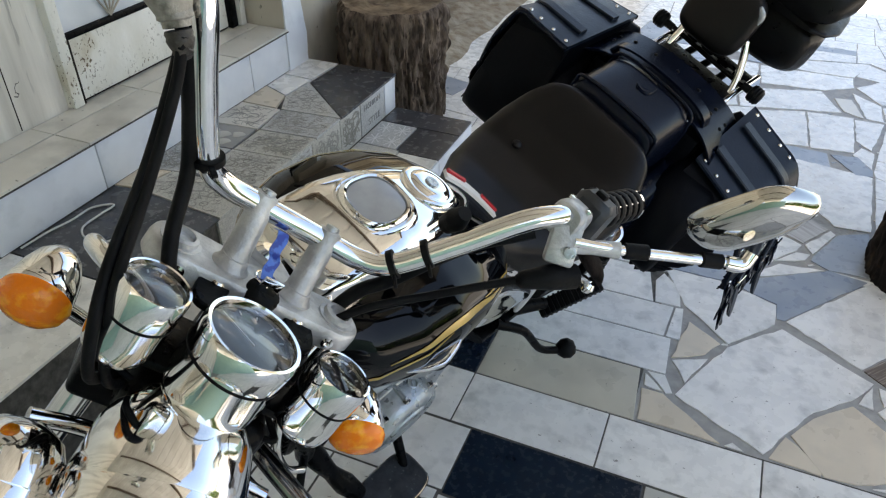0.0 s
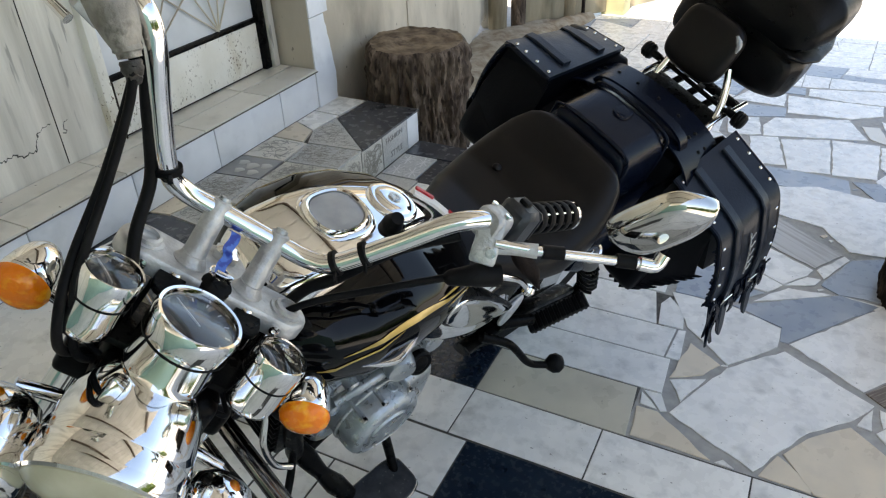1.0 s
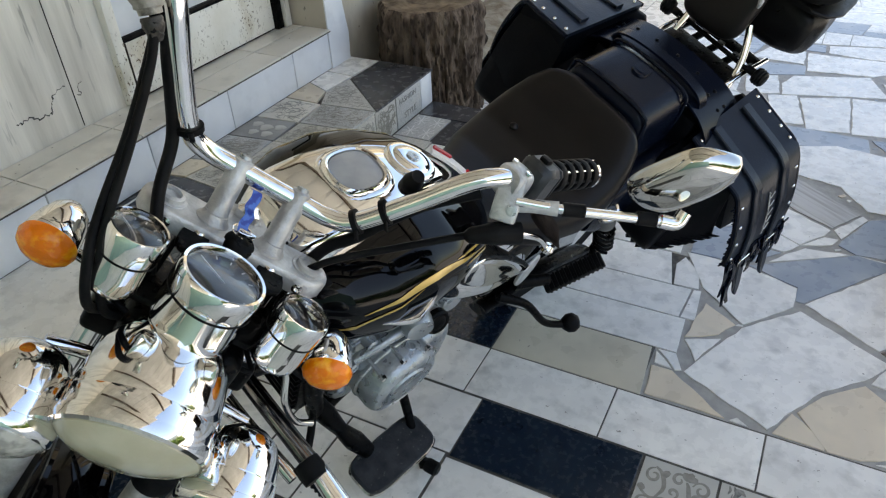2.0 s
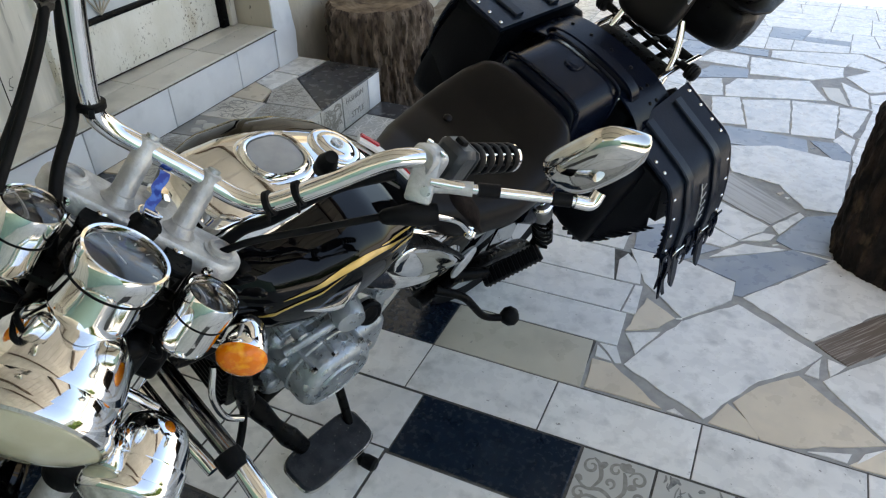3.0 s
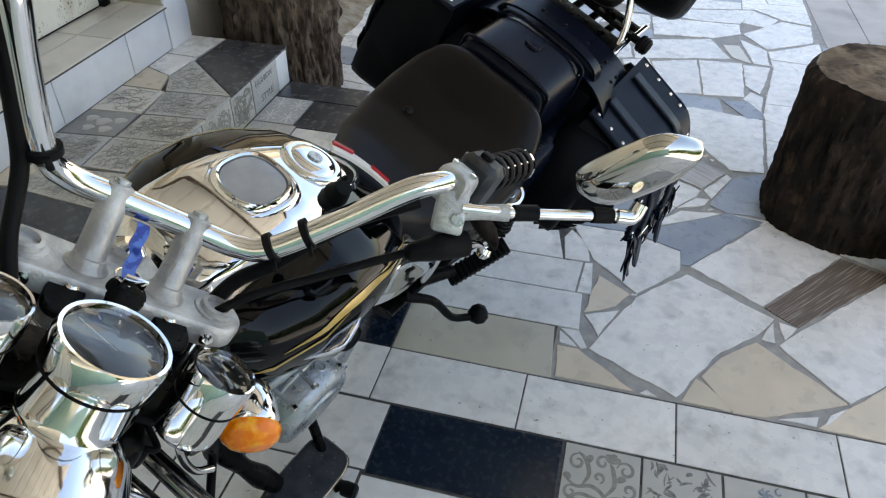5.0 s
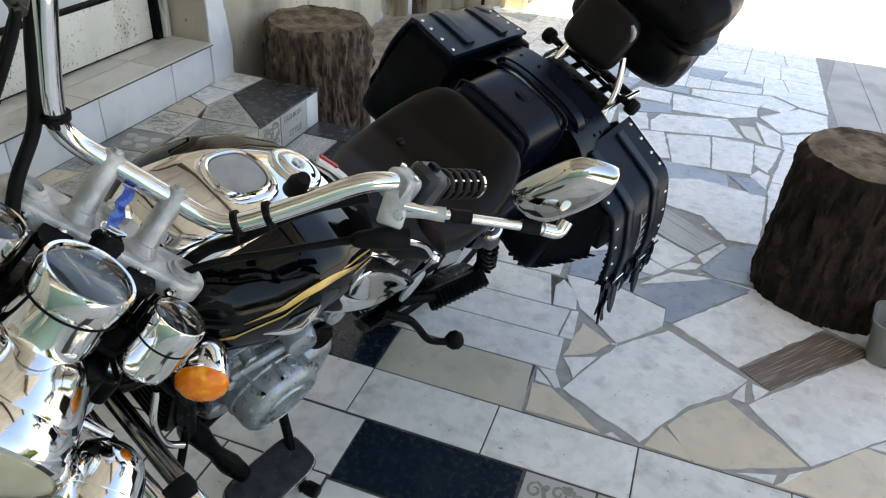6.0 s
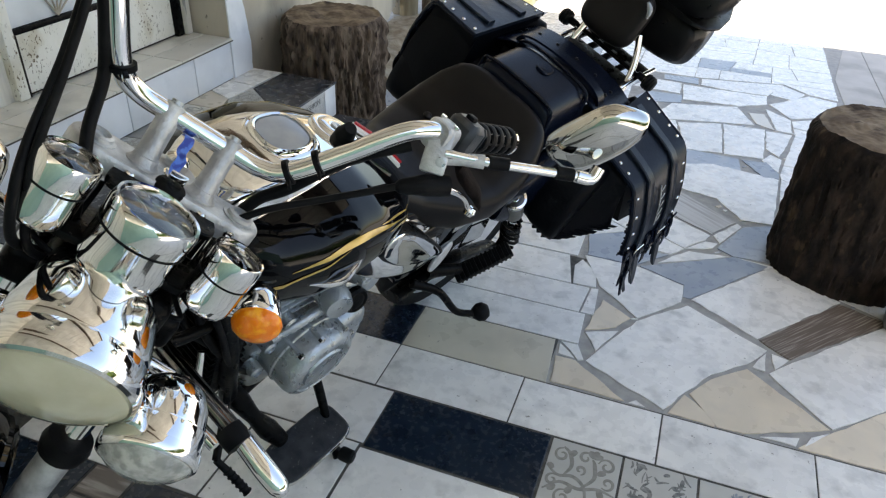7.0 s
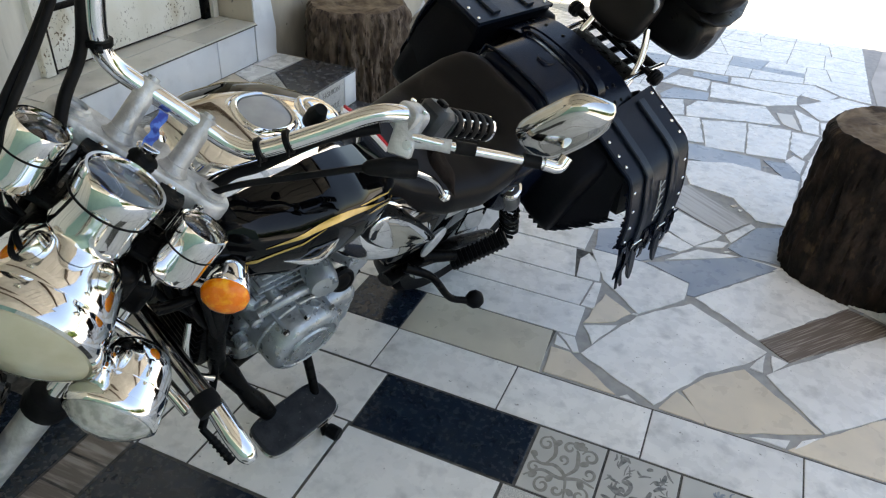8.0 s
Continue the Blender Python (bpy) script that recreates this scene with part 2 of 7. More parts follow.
CEMENT_PALE = material("pale stained concrete panel", (0.86, 0.815, 0.74), 0.8, 0.0, (0.74, 0.70, 0.625), 5, detail=10, stain=(0.50, 0.47, 0.41), stain_scale=5.5, stain_at=(0.47, 0.70), specks=(0.20, 0.19, 0.165), speck_scale=30, speck_at=0.64, speck_patch=3.0, stretch=(1, 1.5, 0.16), bump=0.3, bump_scale=40)
PAINT_WORN = material("worn white painted steel", (0.84, 0.82, 0.755), 0.5, 0.0, (0.76, 0.735, 0.65), 10, bump=0.2, bump_scale=70, specks=(0.14, 0.10, 0.055), speck_scale=115, speck_at=0.60, speck_patch=6.0, stretch=(1, 1, 0.7), stain=(0.54, 0.47, 0.34), stain_scale=6, stain_at=(0.58, 0.75))
WHITE_SHEET = material("white door glass sheet", (0.84, 0.86, 0.88), 0.25, 0.0, (0.66, 0.68, 0.7), 4)
BARK = material("weathered bark", (0.060, 0.042, 0.032), 0.9, 0.0, (0.205, 0.158, 0.122), 9, detail=12, spread=(0.36, 0.66), stain=(0.036, 0.025, 0.019), stain_scale=17, stain_at=(0.54, 0.66), bump=0.9, bump_scale=26, stretch=(2.6, 2.6, 0.9), spec=0.2)
BARK_DARK = material("dark bark", (0.010, 0.0064, 0.0047), 0.9, 0.0, (0.040, 0.026, 0.018), 12, detail=12, spread=(0.38, 0.70), bump=1.0, bump_scale=38, stretch=(1.8, 1.8, 1.0), stain=(0.078, 0.050, 0.029), stain_scale=11, stain_at=(0.60, 0.70), spec=0.25)
WOOD_TOP = material("sawn end grain", (0.27, 0.205, 0.14), 0.9, 0.0, (0.11, 0.078, 0.052), 16, bump=0.5, bump_scale=40, spec=0.2, stain=(0.06, 0.042, 0.03), stain_scale=9, stain_at=(0.56, 0.66))
POLE = material("weathered timber pole", (0.30, 0.25, 0.17), 0.85, 0.0, (0.19, 0.155, 0.10), 9, bump=0.4, bump_scale=30, stretch=(3, 3, 0.4))
ROOF = material("pale cream roof sheet", (0.65, 0.63, 0.575), 0.6, 0.0, (0.54, 0.515, 0.46), 3)
GREEN_WALL = material("pale green wall paint", (0.36, 0.55, 0.47), 0.6, 0.0, (0.31, 0.49, 0.42), 2)
EARTH = material("pale concrete ground", (0.5, 0.49, 0.46), 0.85, 0.0, (0.4, 0.39, 0.36), 2, bump=0.2, bump_scale=12)
HEDGE = material("green leaves", (0.045, 0.11, 0.02), 0.55, 0.0, (0.16, 0.24, 0.03), 3, bump=0.3, bump_scale=14)
WIRE = material("white cable sheath", (0.7, 0.7, 0.68), 0.4)


# ---------------------------------------------------------------- mesh helpers
def mesh_of(name, bm, mat, angle=40):
    bmesh.ops.recalc_face_normals(bm, faces=bm.faces)
    me = bpy.data.meshes.new(name)
    bm.to_mesh(me)
    bm.free()
    me.materials.append(mat)
    me.polygons.foreach_set("use_smooth", [True] * len(me.polygons))
    me.set_sharp_from_angle(angle=radians(angle))
    return me


def part(name, bm, mat, parent, label="", angle=40):
    ob = new(name, mesh_of(name, bm, mat, angle))
    ob.parent = parent
    return tagged(ob, label)


def thing(name, bm, mat, label, category, kind="", group="", angle=40):
    return tagged(new(name, mesh_of(name, bm, mat, angle)), label, category, group, kind)


def empty(name, m, label, category, group=""):
    ob = new(name)
    ob.matrix_world = m
    ob.empty_display_size = 0.1
    return tagged(ob, label, category, group)


def axes(origin, z, x=(1, 0, 0)):
    """A frame at origin with its z axis along z and its x axis towards x."""
    z = Vector(z).normalized()
    x = Vector(x)
    x = x - z * x.dot(z)
    if x.length < 1e-5:
        x = z.orthogonal()
    x.normalize()
    y = z.cross(x)
    m = Matrix((x, y, z)).transposed().to_4x4()
    m.translation = Vector(origin)
    return m


def skin(bm, rings, closed=True, caps=True):
    """Joins rings of equal length, in order, into a surface."""
    vs = [[bm.verts.new(p) for p in r] for r in rings]
    k = len(vs[0])
    for a, b in zip(vs, vs[1:]):
        for i in range(k if closed else k - 1):
            j = (i + 1) % k
            bm.faces.new((a[i], a[j], b[j], b[i]))
    if caps and closed:
        bm.faces.new(vs[0][::-1])
        bm.faces.new(vs[-1])
    return bm


def lathe(profile, m=None, seg=32, bm=None):
    """Turns (radius, height) pairs round the z axis of m."""
    bm = bm or bmesh.new()
    m = m or Matrix()
    rings = [[m @ Vector((max(r, 1e-4) * math.cos(2 * math.pi * i / seg), max(r, 1e-4) * math.sin(2 * math.pi * i / seg), h)) for i in range(seg)] for r, h in profile]
    return skin(bm, rings)


def smooth_line(points, steps=6):
    """A smooth line through the points."""
    p = [Vector(q) for q in points]
    p = [2 * p[0] - p[1]] + p + [2 * p[-1] - p[-2]]
    out = []
    for i in range(1, len(p) - 2):
        for k in range(steps):
            t = k / steps
            out.append(0.5 * (2 * p[i] + (p[i + 1] - p[i - 1]) * t + (2 * p[i - 1] - 5 * p[i] + 4 * p[i + 1] - p[i + 2]) * t * t
                              + (3 * p[i] - p[i - 1] - 3 * p[i + 1] + p[i + 2]) * t ** 3))
    out.append(p[-2])
    return out


def tube(points, radius, seg=14, steps=6, m=None, bm=None, flat=1.0):
    """A round (or flattened) bar along a smooth line; radius may be a list over the line."""
    bm = bm or bmesh.new()
    line = smooth_line(points, steps) if steps > 1 else [Vector(q) for q in points]
    rings, last = [], None
    for i, c in enumerate(line):
        d = (line[min(i + 1, len(line) - 1)] - line[max(i - 1, 0)]).normalized()
        side = d.orthogonal().normalized() if last is None else (last - d * last.dot(d)).normalized()
        last = side
        up = d.cross(side)
        r = radius if not isinstance(radius, (list, tuple)) else float(np.interp(i / (len(line) - 1), np.linspace(0, 1, len(radius)), radius))
        rings.append([c + side * (r * math.cos(2 * math.pi * k / seg)) + up * (r * flat * math.sin(2 * math.pi * k / seg)) for k in range(seg)])
    if m:
        rings = [[m @ q for q in r] for r in rings]
    return skin(bm, rings)


def box(x0, x1, y0, y1, z0, z1, bevel=0.0, m=None, bm=None, seg=2):
    own = bmesh.new()
    bmesh.ops.create_cube(own, size=1)
    for v in own.verts:
        v.co = Vector(((x0 + x1) / 2 + v.co.x * (x1 - x0), (y0 + y1) / 2 + v.co.y * (y1 - y0), (z0 + z1) / 2 + v.co.z * (z1 - z0)))
    if bevel:
        bmesh.ops.bevel(own, geom=own.edges[:], offset=bevel, segments=seg, profile=0.5, affect="EDGES")
    if m:
        own.transform(m)
    if bm is None:
        return own
    tmp = bpy.data.meshes.new("tmp")
    own.to_mesh(tmp)
    own.free()
    bm.from_mesh(tmp)
    bpy.data.meshes.remove(tmp)
    return bm


def rounded(half_w, half_h, power=2.6, seg=28, cx=0.0, cy=0.0):
    """Points round a superellipse."""
    out = []
    for i in range(seg):
        a = 2 * math.pi * i / seg
        c, s = math.cos(a), math.sin(a)
        out.append((cx + half_w * math.copysign(abs(c) ** (2 / power), c), cy + half_h * math.copysign(abs(s) ** (2 / power), s)))
    return out


def slab(poly, z0, z1, edge=0.0012, bm=None):
    """A flat piece with a small chamfer round its top."""
    bm = bm or bmesh.new()
    c = Vector((sum(p[0] for p in poly) / len(poly), sum(p[1] for p in poly) / len(poly)))
    inner = []
    for p in poly:
        d = c - Vector(p[:2])
        inner.append(Vector(p[:2]) + d * min(0.4, edge * 1.4 / max(d.length, 1e-4)))
    rings = [[(p[0], p[1], z0) for p in poly], [(p[0], p[1], z1 - edge * 0.6) for p in poly], [(p[0], p[1], z1) for p in inner]]
    return skin(bm, rings)


def bumpy(bm, size, scale, axis_scale=(1, 1, 1)):
    for v in bm.verts:
        q = Vector((v.co.x * axis_scale[0], v.co.y * axis_scale[1], v.co.z * axis_scale[2])) * scale
        v.co += noise.noise_vector(q) * size
    return bm


# ---------------------------------------------------------------- setting
ground = thing("ground", box(-60, 60, -60, 60, -0.2, -0.012), EARTH, "pale dusty concrete ground reaching out beyond the paving", "ground", "structure")
floor = thing("floor", box(-2.2, 3.6, -4.0, 9.0, -0.010, -0.0035), GROUT, "grey cement bed under mixed ceramic paving", "floor", "structure")

part("bed", box(-1.45, 3.6, -1.62, 0.004, -0.0036, -0.0024), GROUT_DARK, floor, "dark grimy bed between the straight tiles")
part("bed", box(-0.87, 0.055, 0.004, 0.70, -0.0036, -0.0024), GROUT_DARK, floor)

wall_west = thing("wall_west", box(-2.05, -1.852, -4.0, 1.056, 0, 2.8), CEMENT_PALE, "pale stained concrete wall beside the doorway", "wall", "structure")
part("joint", box(-1.853, -1.8505, -0.0525, -0.0495, 0.49, 2.8), BARK_DARK, wall_west)
part("joint", box(-1.853, -1.8505, -0.4585, -0.4555, 0.49, 2.8), BARK_DARK, wall_west)


def crack(points, width):
    """A jagged dark crack on the face of the west wall through (y, z) points."""
    rnd_c = random.Random(len(points))
    line = []
    for (y0, z0), (y1, z1) in zip(points, points[1:]):
        for q in range(4):
            line.append((y0 + (y1 - y0) * q / 4 + rnd_c.uniform(-0.005, 0.005), z0 + (z1 - z0) * q / 4 + rnd_c.uniform(-0.005, 0.005)))
    rings = []
    for i, (y, z) in enumerate(line):
        w = width * (0.3 + rnd_c.random())
        rings.append([(-1.853, y - w, z - w), (-1.8508, y - w, z - w), (-1.8508, y + w, z + w), (-1.853, y + w, z + w)])
    part("crack", skin(bmesh.new(), rings), GROUT_DARK, wall_west, "jagged dark crack")


crack([(-0.269, 0.591), (-0.248, 0.587), (-0.221, 0.597), (-0.201, 0.576), (-0.171, 0.578), (-0.142, 0.575), (-0.139, 0.603), (-0.123, 0.624), (-0.092, 0.64), (-0.068, 0.637)], 0.0022)
crack([(-0.006, 0.634), (-0.03, 0.622), (-0.024, 0.593), (-0.045, 0.592)], 0.0012)
wall_porch = thing("wall_porch", box(-2.05, -1.634, 1.06, 1.904, 0, 2.8, 0.006), CEMENT, "unpainted beige cement rendered wall with hairline cracks", "wall", "structure")
part("joint", box(-1.70, -1.650, 1.905, 1.915, 0.0, 2.8), BARK_DARK, wall_porch)
rows = []
for i in range(14):
    x = -2.05 + i * 0.27
    for dx, z in ((0.0, 2.83), (0.22, 2.83), (0.235, 2.845), (0.255, 2.845)):
        rows.append([(x + dx, -6.5, z), (x + dx, 2.4, z), (x + dx, 2.4, z + 0.02), (x + dx, -6.5, z + 0.02)])
ceiling = skin(bmesh.new(), rows)
thing("ceiling", ceiling, ROOF, "pale cream ribbed roof sheet over the porch", "ceiling", "structure", angle=20)
for y in (-2.6, -0.95, 0.7, 2.3):
    thing("beam", box(-1.6, 1.68, y - 0.05, y + 0.05, 2.70, 2.826, 0.004), BARK, "brown timber purlin under the roof sheet", "beam", "structure")
thing("wall_garden_east", box(7.0, 7.2, -14, 2.0, -0.01, 1.9), CEMENT_PALE, "plain pale garden wall", "wall", "structure")
thing("wall_south", box(-2.05, 3.4, -4.2, -4.0, -0.01, 2.25), GREEN_WALL, "plain pale green painted wall closing the porch", "wall", "structure")

hedge = random.Random(21)
verts, faces = [], []
for k in range(260):
    hx, hy = hedge.uniform(5.6, 6.7), hedge.uniform(-10.0, 2.2)
    tall = 1.1 + 1.0 * noise.noise((hy * 0.55, 3.0, 1.0)) + 0.5 * noise.noise((hy * 1.7, 8.0, 1.0))
    c = Vector((hx, hy, hedge.uniform(0.1, max(0.5, tall))))
    for q in range(60):
        d = Vector((hedge.gauss(0, 1), hedge.gauss(0, 1), hedge.gauss(0, 1))).normalized()
        p = c + d * 0.32 * hedge.random() ** 0.4
        a = d.orthogonal().normalized() * 0.075
        b = d.cross(a) * hedge.uniform(0.4, 0.8)
        i = len(verts)
        verts += [p - a, p + b + d * 0.02, p + a * 1.3, p - b + d * 0.02]
        faces.append((i, i + 1, i + 2, i + 3))
leafage = bpy.data.meshes.new("hedge")
leafage.from_pydata(verts, [], faces)
leafage.materials.append(HEDGE)
tagged(new("hedge", leafage), "uneven green hedge in front of the pale garden wall", "hedge", "", "stuff")

# raised platform, lower step and door ledge along the house wall
platform = thing("platform", box(-1.66, -1.224, -1.6, 1.215, -0.003, 0.297), GROUT_DARK, "cement core of the tiled porch platform", "platform", "structure")
step = thing("lower_step", box(-1.224, -0.868, -0.3, 1.215, -0.003, 0.145), GROUT_DARK, "cement core of the low tiled step", "step", "structure")
ledge = thing("door_ledge", box(-1.852, -1.640, -1.6, 1.056, -0.003, 0.477), GROUT_DARK, "cement core of the tiled door sill ledge", "sill", "structure")


def fence_board(a, b, z0, z1, thick=0.05):
    d = Vector((b[0] - a[0], b[1] - a[1], 0))
    m = Matrix.Translation((a[0], a[1], 0)) @ Matrix.Rotation(math.atan2(d.y, d.x), 4, "Z")
    return box(0, d.length, -thick, 0, z0, z1, 0.006, m)


def ragged_board(a, b, foot, thick=0.05, high=2.8):
    """A fence panel from a to b whose lower edge follows (share, height) pairs."""
    d = Vector((b[0] - a[0], b[1] - a[1], 0))
    m = Matrix.Translation((a[0], a[1], 0)) @ Matrix.Rotation(math.atan2(d.y, d.x), 4, "Z")
    outline = [(d.length * q, z) for q, z in foot] + [(d.length, high), (0, high)]
    return skin(bmesh.new(), [[m @ Vector((x, y, z)) for x, z in outline] for y in (0.0, thick)])


wall_fence = thing("wall_fence", ragged_board((-1.636, 1.916), (-1.84, 3.46), ((0, -0.012), (0.66, -0.012), (0.72, 0.03), (0.80, 0.045), (0.86, 0.085), (0.90, 0.09), (0.94, 0.12), (0.97, 0.02), (1.0, -0.012))), CEMENT, "beige cement fence panel with a broken foot by the poles", "fence", "structure")
# These far panels take the cement with shade in its colour.
part("panel", fence_board((-1.66, 3.52), (-1.40, 3.77), -0.012, 2.8, 0.045), CEMENT_SHADED, wall_fence)
part("panel", fence_board((-1.37, 3.86), (-1.18, 4.09), 0.02, 2.8, 0.045), CEMENT_SHADED, wall_fence)
part("panel", fence_board((-1.10, 4.30), (-0.75, 4.95), -0.012, 2.8), CEMENT_SHADED, wall_fence)


def pole(x, y, r, h, mat, label):
    bm = bmesh.new()
    rings = []
    for k in range(16):
        z = h * k / 15
        rr = r * (1.06 - 0.12 * k / 15)
        rings.append([(rr * math.cos(a) + 0.01 * noise.noise((x, y, z * 2)), rr * math.sin(a), z) for a in [2 * math.pi * i / 20 for i in range(20)]])
    skin(bm, rings)
    bumpy(bm, r * 0.12, 7, (1, 1, 0.4))
    ob = thing("timber_pole", bm, mat, label, "pole", group="poles by the fence")
    ob.location = (x, y, -0.012)


pole(-1.745, 3.38, 0.062, 2.7, POLE, "thick weathered round timber pole against the cement fence")
pole(-1.632, 3.49, 0.050, 2.7, BARK, "dark rough round pole with bark and wire")
pole(-1.365, 3.81, 0.050, 2.7, POLE, "weathered round timber pole against the cement fence")
pole(-1.275, 3.90, 0.013, 2.7, BARK_DARK, "thin dark stick between the fence panels")
tangle = random.Random(5)
bm = bmesh.new()
for k in range(9):
    z0 = 0.34 + 0.03 * k
    tube([(-1.60 + tangle.uniform(0, 0.03), 3.43, z0), (-1.545 + tangle.uniform(-0.02, 0.02), 3.47, z0 + tangle.uniform(-0.08, 0.08)), (-1.50 + tangle.uniform(-0.02, 0.03), 3.53, z0 + tangle.uniform(-0.08, 0.08)), (-1.575 + tangle.uniform(-0.02, 0.02), 3.44, z0 + tangle.uniform(-0.05, 0.05))], 0.0022, 5, 4, bm=bm)
thing("wire_tangle", bm, BARK_DARK, "rusty tangle of thin wire on the dark pole", "wire")
bm = box(-0.09, 0.09, -0.09, 0.09, 0, 1.1, 0.015)
post = thing("painted_post", bm, material("worn yellow paint", (0.48, 0.45, 0.27), 0.7, 0.0, (0.35, 0.36, 0.22), 7, bump=0.2), "worn yellow green painted stump of a post", "post")
post.location = (-1.10, 4.16, -0.012)
# strip of earth and rubble along the foot of the wall
bed = bmesh.new()
rings = []
for k in range(60):
    y = 1.75 + 2.2 * k / 59
    x1 = -1.30 + 0.04 * noise.noise((0, y * 3, 7)) + 0.12 * max(0, y - 3.0)
    x0 = float(np.interp(y, (1.75, 1.95, 3.3, 3.5, 3.95), (-1.66, -1.66, -1.82, -1.66, -1.26)))
    rings.append([(x0 + (x1 - x0) * q / 9, y, (0.05 + 0.03 * noise.noise((q * 0.9, y * 6, 1))) * math.sin(math.pi * (0.18 + 0.8 * q / 9)) - 0.006) for q in range(10)] + [(x1, y, -0.01), (x0, y, -0.01)])
skin(bed, rings)
thing("rubble_strip", bed, EARTH_DARK, "brown earth and rubble along the foot of the wall", "earth", "stuff", angle=60)

# ---------------------------------------------------------------- door in its recess
door = empty("door_1", pose(-1.85, 0, 0.487), "white painted steel door with rust specks and wrought scroll bars", "door")
door["kind"] = "structure"
part("panel", box(-0.02, 0.012, 0.175, 0.965, 0.007, 0.205, 0.004), PAINT_WORN, door, "white steel kick panel with rust specks")
part("sheet", box(-0.018, 0.004, 0.175, 0.965, 0.225, 1.6, 0.003), WHITE_SHEET, door)
part("rail", box(-0.02, 0.016, 0.17, 0.97, 0.205, 0.225, 0.003), BLACK_PART, door, "dark steel cross rail")
part("stile", box(-0.02, 0.03, 0.968, 1.008, 0.0, 1.6, 0.004), BLACK_PART, door, "dark rusty hinge stile")
# Solid dark strip that paints the shade of the gap below the door.
part("gap", box(-0.02, 0.006, 0.175, 0.965, 0.0, 0.0065), BARK_DARK, door, "dark strip for the shade in the gap under the panel")
part("rust", box(-0.02, 0.026, 0.1725, 0.183, 0.0, 0.21, 0.003), BARK_DARK, door, "rusted brown edge of the frame")
part("frame", box(-0.02, 0.045, 1.010, 1.045, 0.0, 1.6, 0.005), CEMENT_PALE, door, "grey door frame")
part("frame", box(-0.02, 0.03, 0.13, 0.172, 0.0, 1.6, 0.004), PAINT_WORN, door)
for cy in (0.38, 0.74):
    for k, a in enumerate((-52, -30, -10, 10, 30, 52)):
        e = (0.014, cy + 0.42 * math.sin(radians(a)), 0.23 + 0.42 * math.cos(radians(a)))
        mid = (0.014, cy + 0.2 * math.sin(radians(a * 1.25)), 0.23 + 0.22 * math.cos(radians(a)))
        if 0.17 < e[1] < 0.97:
            part("scroll_bar", tube([(0.014, cy, 0.228), mid, e], 0.0032, 8, 5), CEMENT, door)


# ---------------------------------------------------------------- stumps
def stump(name, x, y, radius, height, bark, label, seed, rough=0.16):
    m = pose(x, y, -0.003)
    ob = empty(name, m, label, "tree stump")
    seg, lev = 220, 46
    rings = []
    for k in range(lev + 1):
        z = height * k / lev
        ring = []
        for i in range(seg):
            a = 2 * math.pi * i / seg
            c, s = math.cos(a), math.sin(a)
            r = radius * (1 + 0.05 * noise.noise((c * 1.2 + seed, s * 1.2, z)) + 0.05 * (1 - k / lev) ** 3)
            ridge = abs(noise.noise((c * 8 + seed, s * 8, z * 4.5))) + 0.6 * abs(noise.noise((c * 20, s * 20 + seed, z * 14))) + 0.35 * abs(noise.noise((c * 46 + seed, s * 46, z * 22)))
            flake = 0.5 + 0.5 * noise.noise((c * 5 + seed, s * 5, z * 7 + seed))
            rim = min(1.0, max(0.0, (lev - k) / 6))
            r -= 0.05 * radius + rough * radius * (0.5 - ridge) * (0.55 + 0.9 * flake) * (0.25 + 0.75 * rim)
            r -= 0.022 * (1 - min(1.0, (lev - k) / 3)) ** 2
            ring.append((r * c, r * s, z + (0.010 * noise.noise((c * 2, s * 2, seed)) + 0.004 * noise.noise((c * 9, s * 9, seed)) if k == lev else 0)))
        rings.append(ring)
    bm = skin(bmesh.new(), rings, caps=False)
    part("bark", bm, bark, ob, angle=60)
    bm = bmesh.new()
    top = []
    for q, rr in enumerate(np.linspace(0.97, 0.02, 34)):
        ring = []
        for i in range(seg):
            px, py, pz = rings[-1][i]
            q0 = min(1.0, q / 4)
            a = 2 * math.pi * i / seg
            px, py = (px * rr / 0.97) * (1 - q0) + q0 * (radius - 0.03) * rr * math.cos(a), (py * rr / 0.97) * (1 - q0) + q0 * (radius - 0.03) * rr * math.sin(a)
            wav = rr + 0.05 * noise.noise((px * 8, py * 8, seed))
            dz = 0.002 * math.sin(wav * 60) * (0.5 + 0.5 * noise.noise((px * 6, py * 6, seed))) + 0.014 * noise.noise((px * 7, py * 7, seed + 3)) - 0.012 * max(0.0, noise.noise((px * 14, py * 14, seed + 9)))
            ring.append((px, py, pz * (1 - q0) + height * q0 + (dz if q else 0)))
        top.append(ring)
    skin(bm, top, caps=False)
    bm.faces.new([v for v in bm.verts[-seg:]])
    part("cut_face", bm, WOOD_TOP, ob, "sawn brown end grain with cracks", angle=60)
    return ob


stump("tree_stump", -1.365, 1.485, 0.250, 0.520, BARK, "weathered grey brown tree stump standing by the tiled step", 1.0)
stump("tree_stump", 0.925, 1.03, 0.255, 0.535, BARK_DARK, "dark brown tree stump standing on the paving", 5.0, 0.09)

pot = skin(bmesh.new(), [[(x, y, z) for x, y in rounded(w, d, 4.5, 36)] for w, d, z in ((0.085, 0.06, 0.0), (0.095, 0.07, 0.006), (0.115, 0.086, 0.135), (0.122, 0.092, 0.138), (0.122, 0.092, 0.150), (0.112, 0.083, 0.150), (0.108, 0.080, 0.135), (0.088, 0.062, 0.02), (0.01, 0.01, 0.018))])
